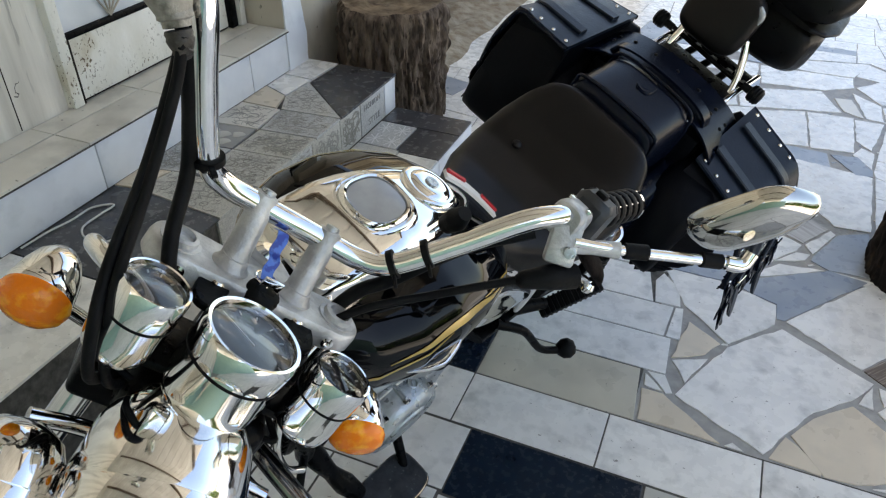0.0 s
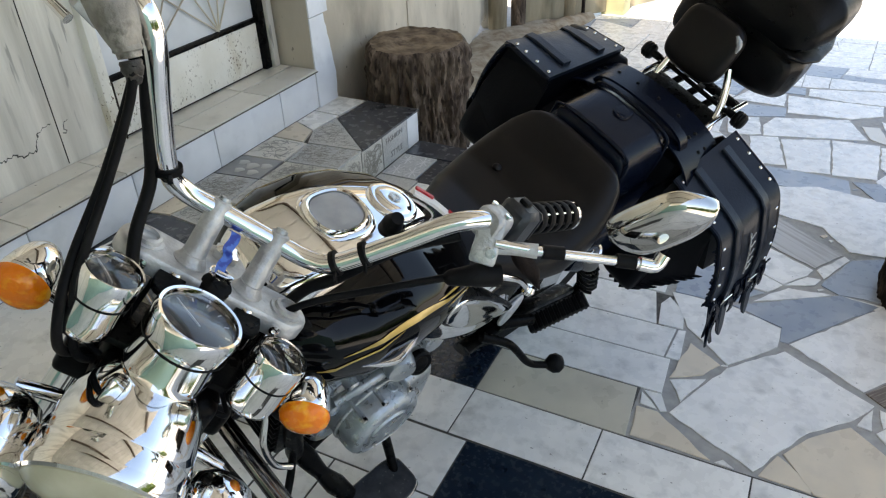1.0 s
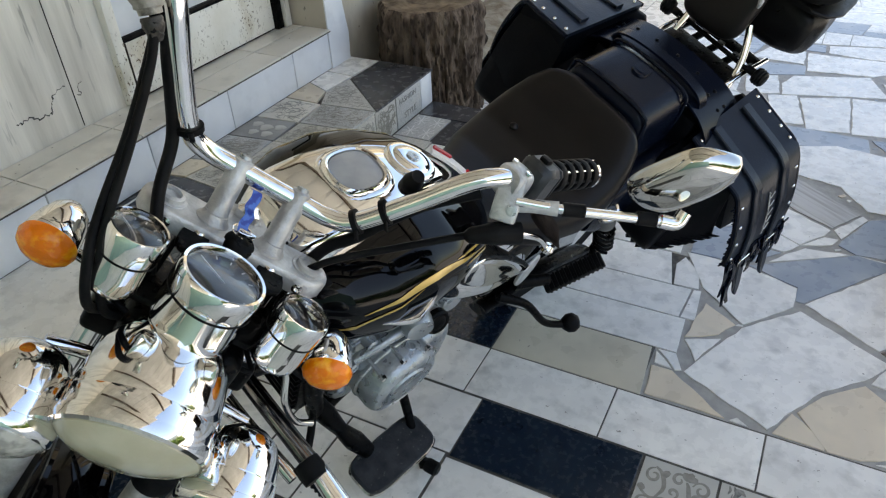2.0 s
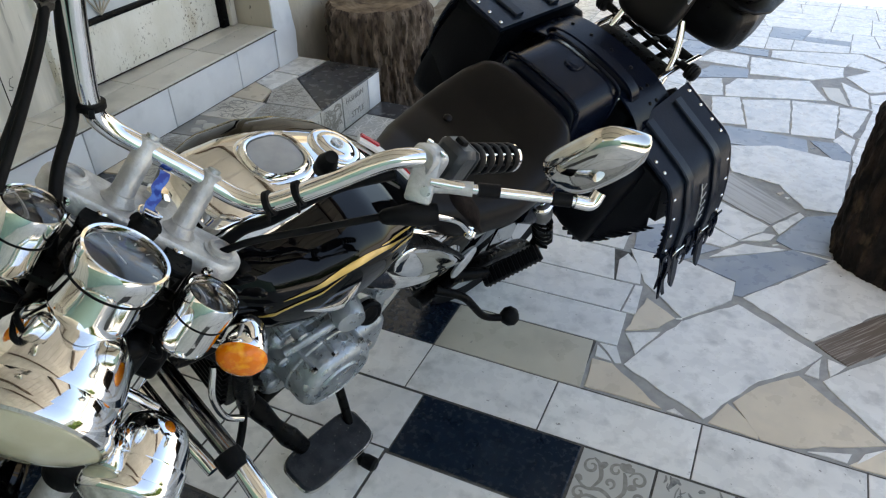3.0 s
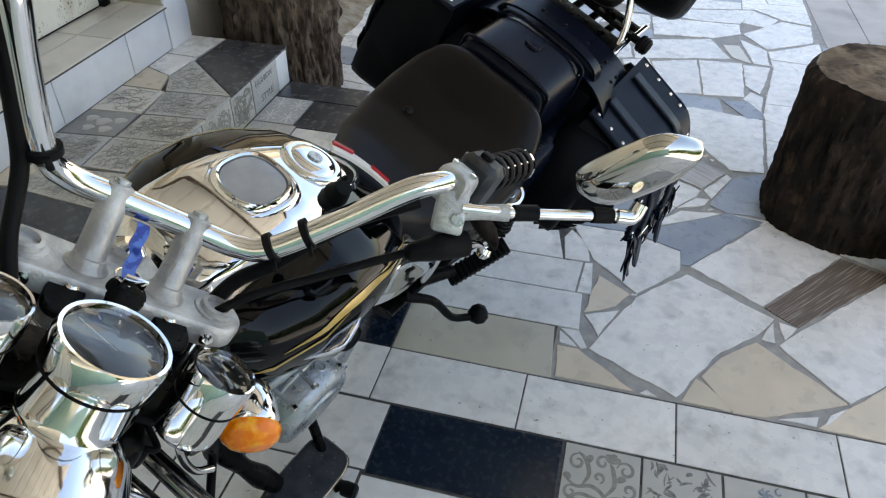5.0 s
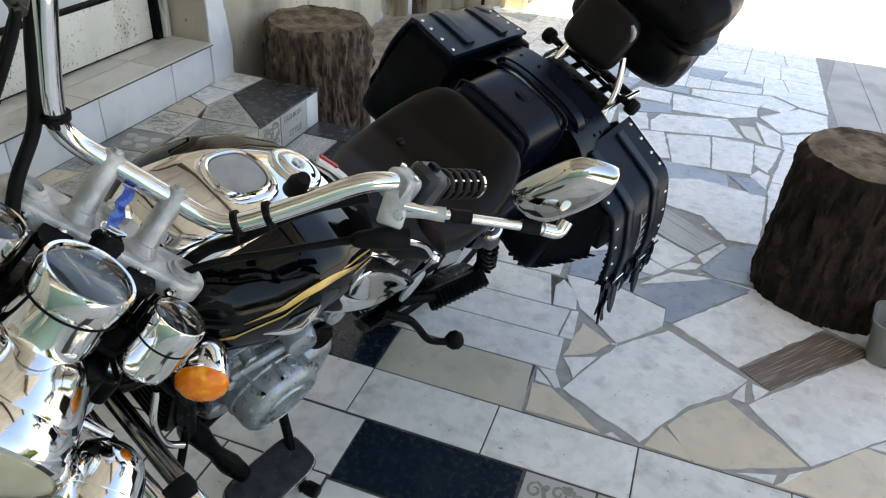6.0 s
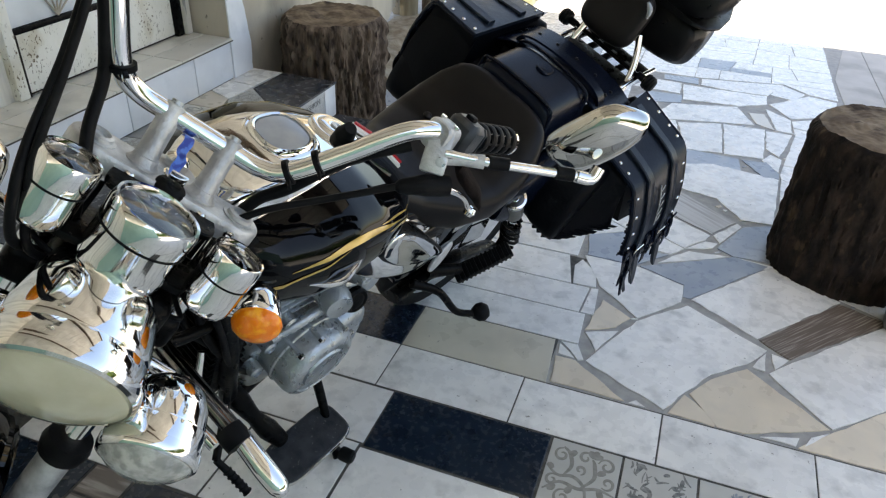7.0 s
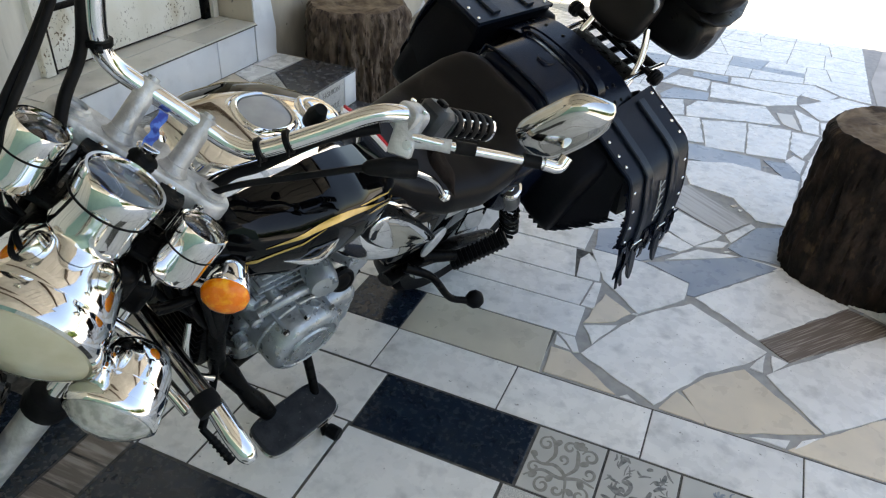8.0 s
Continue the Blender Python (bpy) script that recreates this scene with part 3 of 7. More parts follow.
pot_ob = thing("plastic_tub", pot, material("grey plastic", (0.20, 0.195, 0.185), 0.5, 0.0, (0.15, 0.145, 0.135), 8, bump=0.05), "small grey rectangular plastic tub beside the dark stump", "tub")
pot_ob.location = (1.125, 0.690, 0.001)
pot_ob.rotation_euler = (0, 0, radians(-12))

# ---------------------------------------------------------------- motorcycle
LEAN_SIDE, HEADING = 24.0, -109.5
fwd = Vector((math.cos(radians(HEADING)), math.sin(radians(HEADING)), 0))
side0 = Vector((-fwd.y, fwd.x, 0))
left = side0 * math.cos(radians(LEAN_SIDE)) - Vector((0, 0, 1)) * math.sin(radians(LEAN_SIDE))
upw = Vector((0, 0, 1)) * math.cos(radians(LEAN_SIDE)) + side0 * math.sin(radians(LEAN_SIDE))
BIKE = Matrix((fwd, left, upw)).transposed().to_4x4()
BIKE.translation = left * -0.479
# steering head frame inside the machine: ahead, left, up along the stem, turned to the left lock
rake, turned = radians(33), radians(45)
stem = Vector((-math.sin(rake), 0, math.cos(rake)))
across = Vector((0, 1, 0)) * math.cos(turned) + stem.cross(Vector((0, 1, 0))) * math.sin(turned)
ahead = across.cross(stem)
ST = Matrix((ahead, across, stem)).transposed().to_4x4()
ST.translation = Vector((0.90, 0, 0.83)) - across * 0.012

bike = empty("motorcycle", BIKE, "black and chrome custom motorcycle leaning on its side stand", "motorcycle")


def bp(name, bm, mat, label="", parent=None, angle=40):
    return part(name, bm, mat, parent or bike, label, angle)


def sp(name, bm, mat, label="", parent=None, angle=40):
    bm.transform(ST)
    return part(name, bm, mat, parent or bike, label, angle)


# --- tank
TANK = ((0.885, 0.070, 0.725, 0.62), (0.86, 0.122, 0.746, 0.59), (0.81, 0.168, 0.764, 0.565), (0.74, 0.192, 0.773, 0.552), (0.66, 0.196, 0.770, 0.550),
        (0.58, 0.186, 0.746, 0.556), (0.50, 0.162, 0.708, 0.566), (0.44, 0.122, 0.668, 0.58), (0.40, 0.070, 0.638, 0.59))
TOP_CURVE = 0.66


def tank_at(f):
    fs = [r[0] for r in TANK][::-1]
    return [float(np.interp(f, fs, [r[k] for r in TANK][::-1])) for k in (1, 2, 3)]


def tank_ring(f, grow=0.0, seg=40):
    w, t, b = tank_at(f)
    ring = []
    for i in range(seg):
        a = 2 * math.pi * i / seg
        c, s = math.cos(a), math.sin(a)
        ww = (w + grow) * math.copysign(abs(c) ** 0.78, c)
        split = b + 0.55 * (t - b)
        uu = split + (t - split + grow) * abs(s) ** TOP_CURVE if s > 0 else split - (split - b) * abs(s) ** 0.7
        ring.append((f, ww, uu))
    return ring


def tank_point(f, a, grow):
    """A point on the tank's skin: station f, angle a from its left side upwards."""
    w, t, b = tank_at(f)
    c, s = math.cos(a), math.sin(a)
    split = b + 0.55 * (t - b)
    uu = split + (t - split) * abs(s) ** TOP_CURVE if s > 0 else split - (split - b) * abs(s) ** 0.7
    v = Vector((f, w * math.copysign(abs(c) ** 0.78, c), uu))
    n = Vector((0, v.y / max(w, 0.01), (uu - split) / max(t - split, 0.02))).normalized()
    return v + n * grow


stations = np.linspace(0.885, 0.40, 34)
tank = bp("fuel_tank", skin(bmesh.new(), [tank_ring(f) for f in stations]), BLACK_PAINT, "glossy black teardrop fuel tank", angle=70)


def tank_strip(f0, f1, lo, hi, grow, n=24):
    """A thin decal on the tank's side between two angle functions."""
    bm = bmesh.new()
    rings = []
    for f in np.linspace(f0, f1, n):
        x = (f - f0) / (f1 - f0)
        a0, a1 = lo(x), hi(x)
        rings.append([tank_point(f, a0 + (a1 - a0) * k / 4, grow) for k in range(5)] + [tank_point(f, a1 - (a1 - a0) * k / 4, grow - 0.0008) for k in range(5)])
    return skin(bm, rings)


for sgn in (0, 1):
    flip = (lambda g: (lambda x: math.pi - g(x))) if sgn else (lambda g: g)
    lo = lambda x: 12 + 30 * x - 27 * x * x
    part("decal", tank_strip(0.80, 0.50, flip(lambda x: radians(lo(x))), flip(lambda x: radians(lo(x) + 7.5 * math.sin(math.pi * min(1, 0.04 + x)) ** 1.4)), 0.0016), GOLD, tank, "gold flame stripe")
    part("decal", tank_strip(0.845, 0.69, flip(lambda x: radians(-5 + 23 * x)), flip(lambda x: radians(-4.7 + 23 * x + 1.7 * math.sin(math.pi * x))), 0.0018), GOLD, tank)
    part("decal", tank_strip(0.58, 0.47, flip(lambda x: radians(13 - 7 * x)), flip(lambda x: radians(13.5 - 7 * x + 2.6 * math.sin(math.pi * x))), 0.0018), GOLD, tank)
    part("decal", tank_strip(0.60, 0.475, flip(lambda x: radians(27 - 4 * x)), flip(lambda x: radians(27.5 - 4 * x + 2.2 * math.sin(math.pi * x))), 0.0018), GOLD, tank)

# chrome pod on the tank's top: station, half width at its foot, half width on top, height
POD = ((0.884, 0.060, 0.040, 0.745), (0.865, 0.088, 0.064, 0.785), (0.84, 0.098, 0.076, 0.800), (0.81, 0.104, 0.082, 0.806), (0.75, 0.104, 0.084, 0.805), (0.70, 0.100, 0.080, 0.798), (0.65, 0.094, 0.073, 0.785),
       (0.60, 0.086, 0.064, 0.767), (0.55, 0.076, 0.054, 0.746), (0.50, 0.062, 0.043, 0.722), (0.465, 0.048, 0.030, 0.700), (0.44, 0.030, 0.018, 0.680))
POD_SIDE = -0.015


def tank_height(f, s):
    w, t, b = tank_at(f)
    c = min(1.0, abs(s) / w) ** (1 / 0.78)
    split = b + 0.55 * (t - b)
    return split + (t - split) * math.sqrt(max(0.0, 1 - c * c)) ** TOP_CURVE


rings = []
for f in np.linspace(0.884, 0.44, 46):
    wb, wt, ut = [float(np.interp(-f, [-r[0] for r in POD], [r[k] for r in POD])) for k in (1, 2, 3)]
    ub = tank_height(f, wb + 0.015) - 0.010
    prof = [(wb, ub), (wb * 0.99, ub + 0.006), (wt + (wb - wt) * 0.45, ub + (ut - ub) * 0.45), (wt + (wb - wt) * 0.12, ub + (ut - ub) * 0.84), (wt, ut - 0.006), (wt * 0.93, ut - 0.001), (wt * 0.7, ut + 0.002), (wt * 0.35, ut + 0.004), (0, ut + 0.0045)]
    rings.append([(f, s + POD_SIDE, u) for s, u in prof] + [(f, POD_SIDE - s, u) for s, u in prof[-2::-1]] + [(f, POD_SIDE, ub - 0.004)])
console = bp("tank_console", skin(bmesh.new(), rings), CHROME, "mirror chrome pod on top of the tank", angle=70)
gm = axes((0.692, -0.021, 0.790), (-0.14, 0, 1), (1, 0, 0))


def oval_plate(m, half_w, half_h, profile, power=2.6, seg=40):
    rings = [[m @ Vector((x * k, y * k, z)) for x, y in rounded(half_w, half_h, power, seg)] for k, z in profile]
    return skin(bmesh.new(), rings)


fuel = part("fuel_gauge", oval_plate(gm, 0.046, 0.043, ((1.52, -0.012), (1.46, 0.004), (1.36, 0.010), (1.26, 0.012), (1.20, 0.011), (1.16, 0.016), (1.06, 0.020), (0.99, 0.018), (0.95, 0.010)), 2.6), CHROME, console, "chrome framed fuel gauge on the tank")
part("lens", oval_plate(gm, 0.044, 0.041, ((1.0, 0.010), (0.99, 0.016), (0.5, 0.019), (0.02, 0.020)), 2.6), GREY_FOG, fuel, "fogged grey gauge lens")
cm = axes((0.563, -0.020, 0.744), (-0.36, 0, 1))
cap = part("fuel_cap", lathe([(0.0, -0.012), (0.049, -0.012), (0.051, 0.012), (0.049, 0.017), (0.044, 0.020), (0.037, 0.019), (0.034, 0.022), (0.024, 0.025), (0.012, 0.024), (0.0, 0.023)], cm, 40), CHROME, console, "round chrome fuel cap with keyhole")
part("lock", lathe([(0, 0.020), (0.012, 0.020), (0.012, 0.027), (0.004, 0.028), (0.0, 0.026)], cm, 18), ALU, cap)



def ribbon(points, nrm, width, thick, bm=None):
    """A thin flat strip along a smooth line, lying square to nrm."""
    line = smooth_line(points, 6)
    nrm = Vector(nrm).normalized()
    rings = []
    for i, p in enumerate(line):
        d = (line[min(i + 1, len(line) - 1)] - line[max(i - 1, 0)]).normalized()
        o = nrm.cross(d).normalized() * width
        rings.append([p + o, p + o + nrm * thick, p - o + nrm * thick, p - o])
    return skin(bm or bmesh.new(), rings)


edge_line = [(0.472, -0.048, 0.712), (0.447, -0.020, 0.697), (0.425, 0.012, 0.678), (0.405, 0.043, 0.656)]
bdg = part("badge", ribbon(edge_line, (-0.62, 0.25, 0.76), 0.013, 0.006), WHITE_MARK, console, "red, white and green decal strip")
part("field", ribbon([Vector(p) + Vector((-0.008, -0.004, 0.0)) for p in edge_line[:2]], (-0.62, 0.25, 0.76), 0.0045, 0.0072), RED, bdg, "red field")
part("field", ribbon([Vector(p) + Vector((0.004, 0.004, 0.0)) for p in edge_line[1:]], (-0.62, 0.25, 0.76), 0.0035, 0.0072), material("green print", (0.03, 0.16, 0.06), 0.35), bdg, "green field")
part("field", ribbon([Vector(p) + Vector((-0.007, -0.003, 0.0)) for p in edge_line[2:]], (-0.62, 0.25, 0.76), 0.004, 0.0072), RED, bdg, "red field")

# --- seat
SEAT = ((0.455, 0.060, 0.640, 0.56), (0.42, 0.085, 0.632, 0.53), (0.34, 0.120, 0.600, 0.47), (0.25, 0.165, 0.585, 0.45), (0.15, 0.188, 0.590, 0.45),
        (0.07, 0.188, 0.630, 0.47), (0.02, 0.175, 0.672, 0.49), (-0.015, 0.155, 0.695, 0.52), (-0.035, 0.13, 0.690, 0.55))


def body(rows, n=36, seg=44, power=2.7, dip=0.0, top_pow=0.55):
    """A cushion-like body lofted along the machine through rows of (f, half width, top, bottom)."""
    fs = [r[0] for r in rows]
    rings = []
    for x in np.linspace(0, 1, n):
        f = fs[0] + (fs[-1] - fs[0]) * x
        v = [float(np.interp(-f, [-g for g in fs], [r[k] for r in rows])) for k in (1, 2, 3)]
        ring = []
        for px, py in rounded(1.0, 1.0, power, seg):
            u = (v[1] + v[2]) / 2 + py * (v[1] - v[2]) / 2
            if py > 0:
                u -= dip * (1 - px * px)
            ring.append((f, px * v[0], u))
        rings.append(ring)
    return skin(bmesh.new(), rings)


seat = bp("seat", body(SEAT, 44, 48, 3.0, 0.012), VINYL, "wide black vinyl rider seat", angle=75)
part("button", lathe([(0, 0.0), (0.011, 0.0), (0.011, 0.005), (0.006, 0.010), (0, 0.011)], axes((0.137, -0.086, 0.583), (0, 0, 1)), 16), VINYL, seat)


# --- tail box behind the seat, its strap and the yoke of the saddlebags
tail = bp("tail_bag", body(((-0.045, 0.095, 0.66, 0.54), (-0.055, 0.118, 0.693, 0.52), (-0.07, 0.125, 0.700, 0.51), (-0.21, 0.125, 0.702, 0.51), (-0.235, 0.120, 0.694, 0.52), (-0.245, 0.1, 0.67, 0.54)), 40, 44, 4.0), LEATHER, "black leather bag strapped behind the seat", angle=60)
part("piping", tube([(-0.060, -0.117, 0.56), (-0.060, -0.117, 0.66), (-0.060, -0.09, 0.697), (-0.060, 0.09, 0.697), (-0.060, 0.117, 0.66), (-0.060, 0.117, 0.56)], 0.0045, 8), LEATHER, tail)
part("piping", tube([(-0.222, -0.122, 0.56), (-0.222, -0.122, 0.66), (-0.222, -0.09, 0.703), (-0.222, 0.09, 0.703), (-0.222, 0.122, 0.66), (-0.222, 0.122, 0.56)], 0.0045, 8), LEATHER, tail)
part("emblem", oval_plate(axes((-0.175, 0.0, 0.7015), (0, 0, 1)), 0.028, 0.022, ((1, -0.002), (1, 0.002), (0.9, 0.005), (0.3, 0.006))), LEATHER, tail, "embossed oval emblem")
part("ring", oval_plate(axes((-0.175, 0.0, 0.705), (0, 0, 1)), 0.017, 0.013, ((1, 0.0), (0.95, 0.003), (0.3, 0.003))), LEATHER, tail)


def band(f0, f1, pts, thick=0.006):
    """A leather band between stations f0 and f1 that follows the (s, u) points."""
    line = smooth_line([(0, s, u) for s, u in pts], 8)
    rings = []
    for i, p in enumerate(line):
        d = (line[min(i + 1, len(line) - 1)] - line[max(i - 1, 0)]).normalized()
        nrm = Vector((0, -d.z, d.y)) if d.y > 0 else Vector((0, d.z, -d.y))
        rings.append([(f0, p.y, p.z), (f0, p.y + nrm.y * thick, p.z + nrm.z * thick), (f1, p.y + nrm.y * thick, p.z + nrm.z * thick), (f1, p.y, p.z)])
    return skin(bmesh.new(), rings), line


bm, line = band(-0.232, -0.40, ((-0.235, 0.57), (-0.20, 0.63), (-0.13, 0.668), (0, 0.680), (0.13, 0.668), (0.20, 0.63), (0.235, 0.57)))
yoke = bp("saddlebag_yoke", bm, LEATHER, "wide black leather yoke with rivets")
bm, line2 = band(-0.252, -0.285, ((-0.16, 0.56), (-0.145, 0.66), (-0.11, 0.695), (0, 0.706), (0.11, 0.695), (0.145, 0.66), (0.16, 0.56)))
part("strap", bm, LEATHER, yoke)
for d in (-1, 1):
    part("side_flap", box(-0.365, -0.232, min(d * 0.108, d * 0.166), max(d * 0.108, d * 0.166), 0.44, 0.645, 0.012), LEATHER_SHADED, yoke)
bm = lathe([(0, 0), (0.0055, 0), (0.005, 0.002), (0.003, 0.0035), (0, 0.004)], seg=12)
RIVET = mesh_of("rivet", bm, CHROME)


def rivet(parent, p, nrm):
    ob = new("rivet", RIVET)
    ob.parent = parent
    ob.matrix_local = axes(p, nrm)
    return ob


DARK_RIVET = RIVET.copy()
DARK_RIVET.materials[0] = BLACK_PART
for q in range(4, len(line) - 4, 4):
    for f in (-0.315, -0.345):
        ob = rivet(yoke, (f, line[q].y, line[q].z + 0.006), (0, line[q].y * 2, 1))
        ob.data = DARK_RIVET


# --- saddlebags
def saddlebag(sgn):
    """A throw-over leather bag; sgn 1 on the left, -1 on the right."""
    def P(f, s, u):
        return Vector((f, s * sgn, u))
    # side outline of the body, front to back over the top
    inner = [(-0.245, 0.600), (-0.440, 0.660), (-0.475, 0.60), (-0.468, 0.43), (-0.42, 0.372), (-0.16, 0.366), (-0.078, 0.388), (-0.072, 0.46), (-0.13, 0.56)]
    rings = []
    for s, drop, tuck in ((0.150, 0.0, 0.03), (0.165, 0.0, 0.006), (0.21, 0.01, 0.0), (0.265, 0.014, 0.0), (0.283, 0.018, 0.006), (0.290, 0.024, 0.03)):
        s = 0.15 + (s - 0.15) * (1.0 if sgn > 0 else 1.64)
        c = Vector((-0.28, 0.49))
        ring = []
        line = smooth_line([(f, 0, u) for f, u in inner + inner[:1]], 5)[:-1]
        for q in line:
            d = Vector((q.x, q.z)) - c
            e = c + d * (1 - tuck / max(d.length, 0.05))
            ring.append(P(e.x, s, e.y - drop))
        rings.append(ring)
    bag = bp("saddlebag", skin(bmesh.new(), rings), LEATHER_SHADED, "black leather saddlebag with rivets, straps and fringes", angle=60)
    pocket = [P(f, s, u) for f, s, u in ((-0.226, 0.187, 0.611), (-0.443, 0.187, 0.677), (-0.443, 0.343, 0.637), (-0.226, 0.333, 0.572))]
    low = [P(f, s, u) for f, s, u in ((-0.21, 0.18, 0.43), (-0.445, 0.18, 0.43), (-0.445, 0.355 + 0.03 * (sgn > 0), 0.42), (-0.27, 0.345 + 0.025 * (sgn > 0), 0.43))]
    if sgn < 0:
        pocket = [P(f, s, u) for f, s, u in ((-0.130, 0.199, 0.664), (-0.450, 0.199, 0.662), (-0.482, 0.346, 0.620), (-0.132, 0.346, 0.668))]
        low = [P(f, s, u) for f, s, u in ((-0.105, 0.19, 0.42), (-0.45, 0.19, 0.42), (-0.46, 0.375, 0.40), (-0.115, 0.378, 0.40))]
    part("pocket", skin(bmesh.new(), [pocket, low]), LEATHER_SHADED, bag)
    # lid: top panel that folds down over the outer side
    def lid_point(x, v):
        # x: 0 front to 1 rear, v: 0 inner edge to 1 outer edge to 2 down the outer side
        if sgn < 0:
            f = -0.125 - 0.325 * x - 0.035 * x * min(v, 1)
            if v <= 1:
                return P(f, 0.197 + 0.150 * v, 0.666 - 0.002 * x + v * (0.004 - 0.045 * x))
            return P(f, 0.350 + 0.032 * (v - 1) + 0.012 * math.sin((v - 1) * math.pi), 0.660 - 0.047 * x - 0.20 * (v - 1))
        f = -0.222 - 0.225 * x
        if v <= 1:
            return P(f, 0.185 + (0.150 + 0.010 * x) * v, 0.612 + 0.066 * x - 0.040 * v)
        w = v - 1
        return P(f, 0.350 + 0.008 * x + (0.085 if sgn > 0 else 0.02) * w + 0.012 * math.sin(w * math.pi), 0.575 + 0.055 * x - 0.185 * w)
    vs = [0, 0.25, 0.5, 0.75, 0.92, 1.0, 1.06, 1.2, 1.4, 1.6, 1.8, 2.0]
    xs = np.linspace(0, 1, 9)
    bm = bmesh.new()
    rings = []
    for v in vs:
        top = [lid_point(x, v) for x in xs]
        up = Vector((0, 0, 1)) if v < 0.95 else (Vector((0, sgn * 0.7, 0.7)) if v < 1.1 else Vector((0, sgn, 0)))
        rings.append([p + up * 0.012 for p in top] + [p for p in top[::-1]])
    skin(bm, rings)
    part("lid", bm, LEATHER_SKYLIT, bag, "riveted lid of the bag", angle=50)
    for x in (0.0, 1.0):
        part("piping", tube([lid_point(x, v) + Vector((0, 0.006 * sgn if v > 1 else 0, 0.006 if v < 1 else 0)) for v in (0.0, 0.35, 0.7, 0.95, 1.05, 1.4, 1.7, 2.0)], 0.0068, 8, 3), LEATHER, bag, "rolled leather edge")
    for x in (0.05, 0.95):
        for v in (0.12, 0.4, 0.68, 0.9):
            rivet(bag, lid_point(x, v) + Vector((0, 0, 0.012)), (0, 0.25 * sgn, 1))
        for v in (1.15, 1.4, 1.65, 1.9):
            rivet(bag, lid_point(x, v) + Vector((0, sgn * 0.012, 0)), (0, sgn, 0.1))
    for x in (0.27, 0.73):
        bm = bmesh.new()
        rings = []
        for v in np.linspace(0.12, 2.62, 30):
            p = lid_point(x, min(v, 2.0))
            if v > 2:
                p = p + Vector((0, sgn * 0.085, -0.185)) * (v - 2)
            up = Vector((0, 0, 1)) if v < 0.9 else (Vector((0, sgn * 0.7, 0.7)) if v < 1.1 else Vector((0, sgn, 0)))
            o = p + up * 0.012
            hw = 0.016 * min(1.0, 0.25 + (2.62 - v) * 6)
            rings.append([o + Vector((hw, 0, 0)), o + Vector((hw, 0, 0)) + up * 0.006, o + Vector((0.8 * hw, 0, 0)) + up * 0.009, o - Vector((0.8 * hw, 0, 0)) + up * 0.009, o - Vector((hw, 0, 0)) + up * 0.006, o - Vector((hw, 0, 0))])
        skin(bm, rings)
        part("strap", bm, LEATHER_SKYLIT, bag)
    if sgn < 0:
        rings = []
        for v in np.linspace(0, 1, 9):
            a, b = lid_point(0.03, v) - Vector((0, 0, 0.002)), P(-0.080 - 0.03 * v * v, 0.16 + 0.222 * v, 0.385)
            col = [a.lerp(b, q / 8) + Vector((0.034 * math.sin(math.pi * q / 8) - 0.02 * abs(v - 0.5), 0, 0)) for q in range(9)]
            rings.append(col + [p - Vector((0.008, 0, 0)) for p in col[::-1]])
        part("front_panel", skin(bmesh.new(), rings), LEATHER_SHADED, bag, angle=60)
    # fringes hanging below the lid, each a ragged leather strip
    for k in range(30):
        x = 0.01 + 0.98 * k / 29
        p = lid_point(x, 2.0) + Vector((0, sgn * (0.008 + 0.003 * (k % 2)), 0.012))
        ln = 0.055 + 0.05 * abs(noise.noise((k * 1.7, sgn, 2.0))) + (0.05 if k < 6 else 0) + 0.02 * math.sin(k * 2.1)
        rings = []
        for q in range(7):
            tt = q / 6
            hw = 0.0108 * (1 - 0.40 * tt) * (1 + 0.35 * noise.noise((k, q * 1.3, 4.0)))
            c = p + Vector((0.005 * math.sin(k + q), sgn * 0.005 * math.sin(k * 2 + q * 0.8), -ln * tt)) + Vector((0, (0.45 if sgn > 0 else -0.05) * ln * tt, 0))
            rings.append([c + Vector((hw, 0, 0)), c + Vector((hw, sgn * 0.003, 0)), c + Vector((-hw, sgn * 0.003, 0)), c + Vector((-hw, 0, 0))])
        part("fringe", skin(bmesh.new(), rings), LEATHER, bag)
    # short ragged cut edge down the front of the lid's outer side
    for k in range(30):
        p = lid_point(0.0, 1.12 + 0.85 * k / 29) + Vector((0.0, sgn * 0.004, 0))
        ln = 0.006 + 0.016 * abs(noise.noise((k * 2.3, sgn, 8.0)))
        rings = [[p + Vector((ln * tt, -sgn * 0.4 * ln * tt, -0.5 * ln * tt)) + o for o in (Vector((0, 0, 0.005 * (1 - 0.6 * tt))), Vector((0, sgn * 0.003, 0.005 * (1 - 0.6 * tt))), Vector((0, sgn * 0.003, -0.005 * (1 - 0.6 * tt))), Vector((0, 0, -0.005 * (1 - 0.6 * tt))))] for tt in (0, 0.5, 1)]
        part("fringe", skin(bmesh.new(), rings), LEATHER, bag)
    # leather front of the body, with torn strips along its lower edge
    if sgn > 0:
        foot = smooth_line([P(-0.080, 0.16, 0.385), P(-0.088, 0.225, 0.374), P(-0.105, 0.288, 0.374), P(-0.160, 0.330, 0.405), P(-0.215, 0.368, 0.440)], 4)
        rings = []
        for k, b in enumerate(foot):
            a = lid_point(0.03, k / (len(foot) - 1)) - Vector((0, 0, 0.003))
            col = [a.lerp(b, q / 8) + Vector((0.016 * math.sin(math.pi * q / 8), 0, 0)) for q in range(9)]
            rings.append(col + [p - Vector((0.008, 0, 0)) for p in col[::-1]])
        part("front_panel", skin(bmesh.new(), rings), LEATHER_SHADED, bag, angle=60)
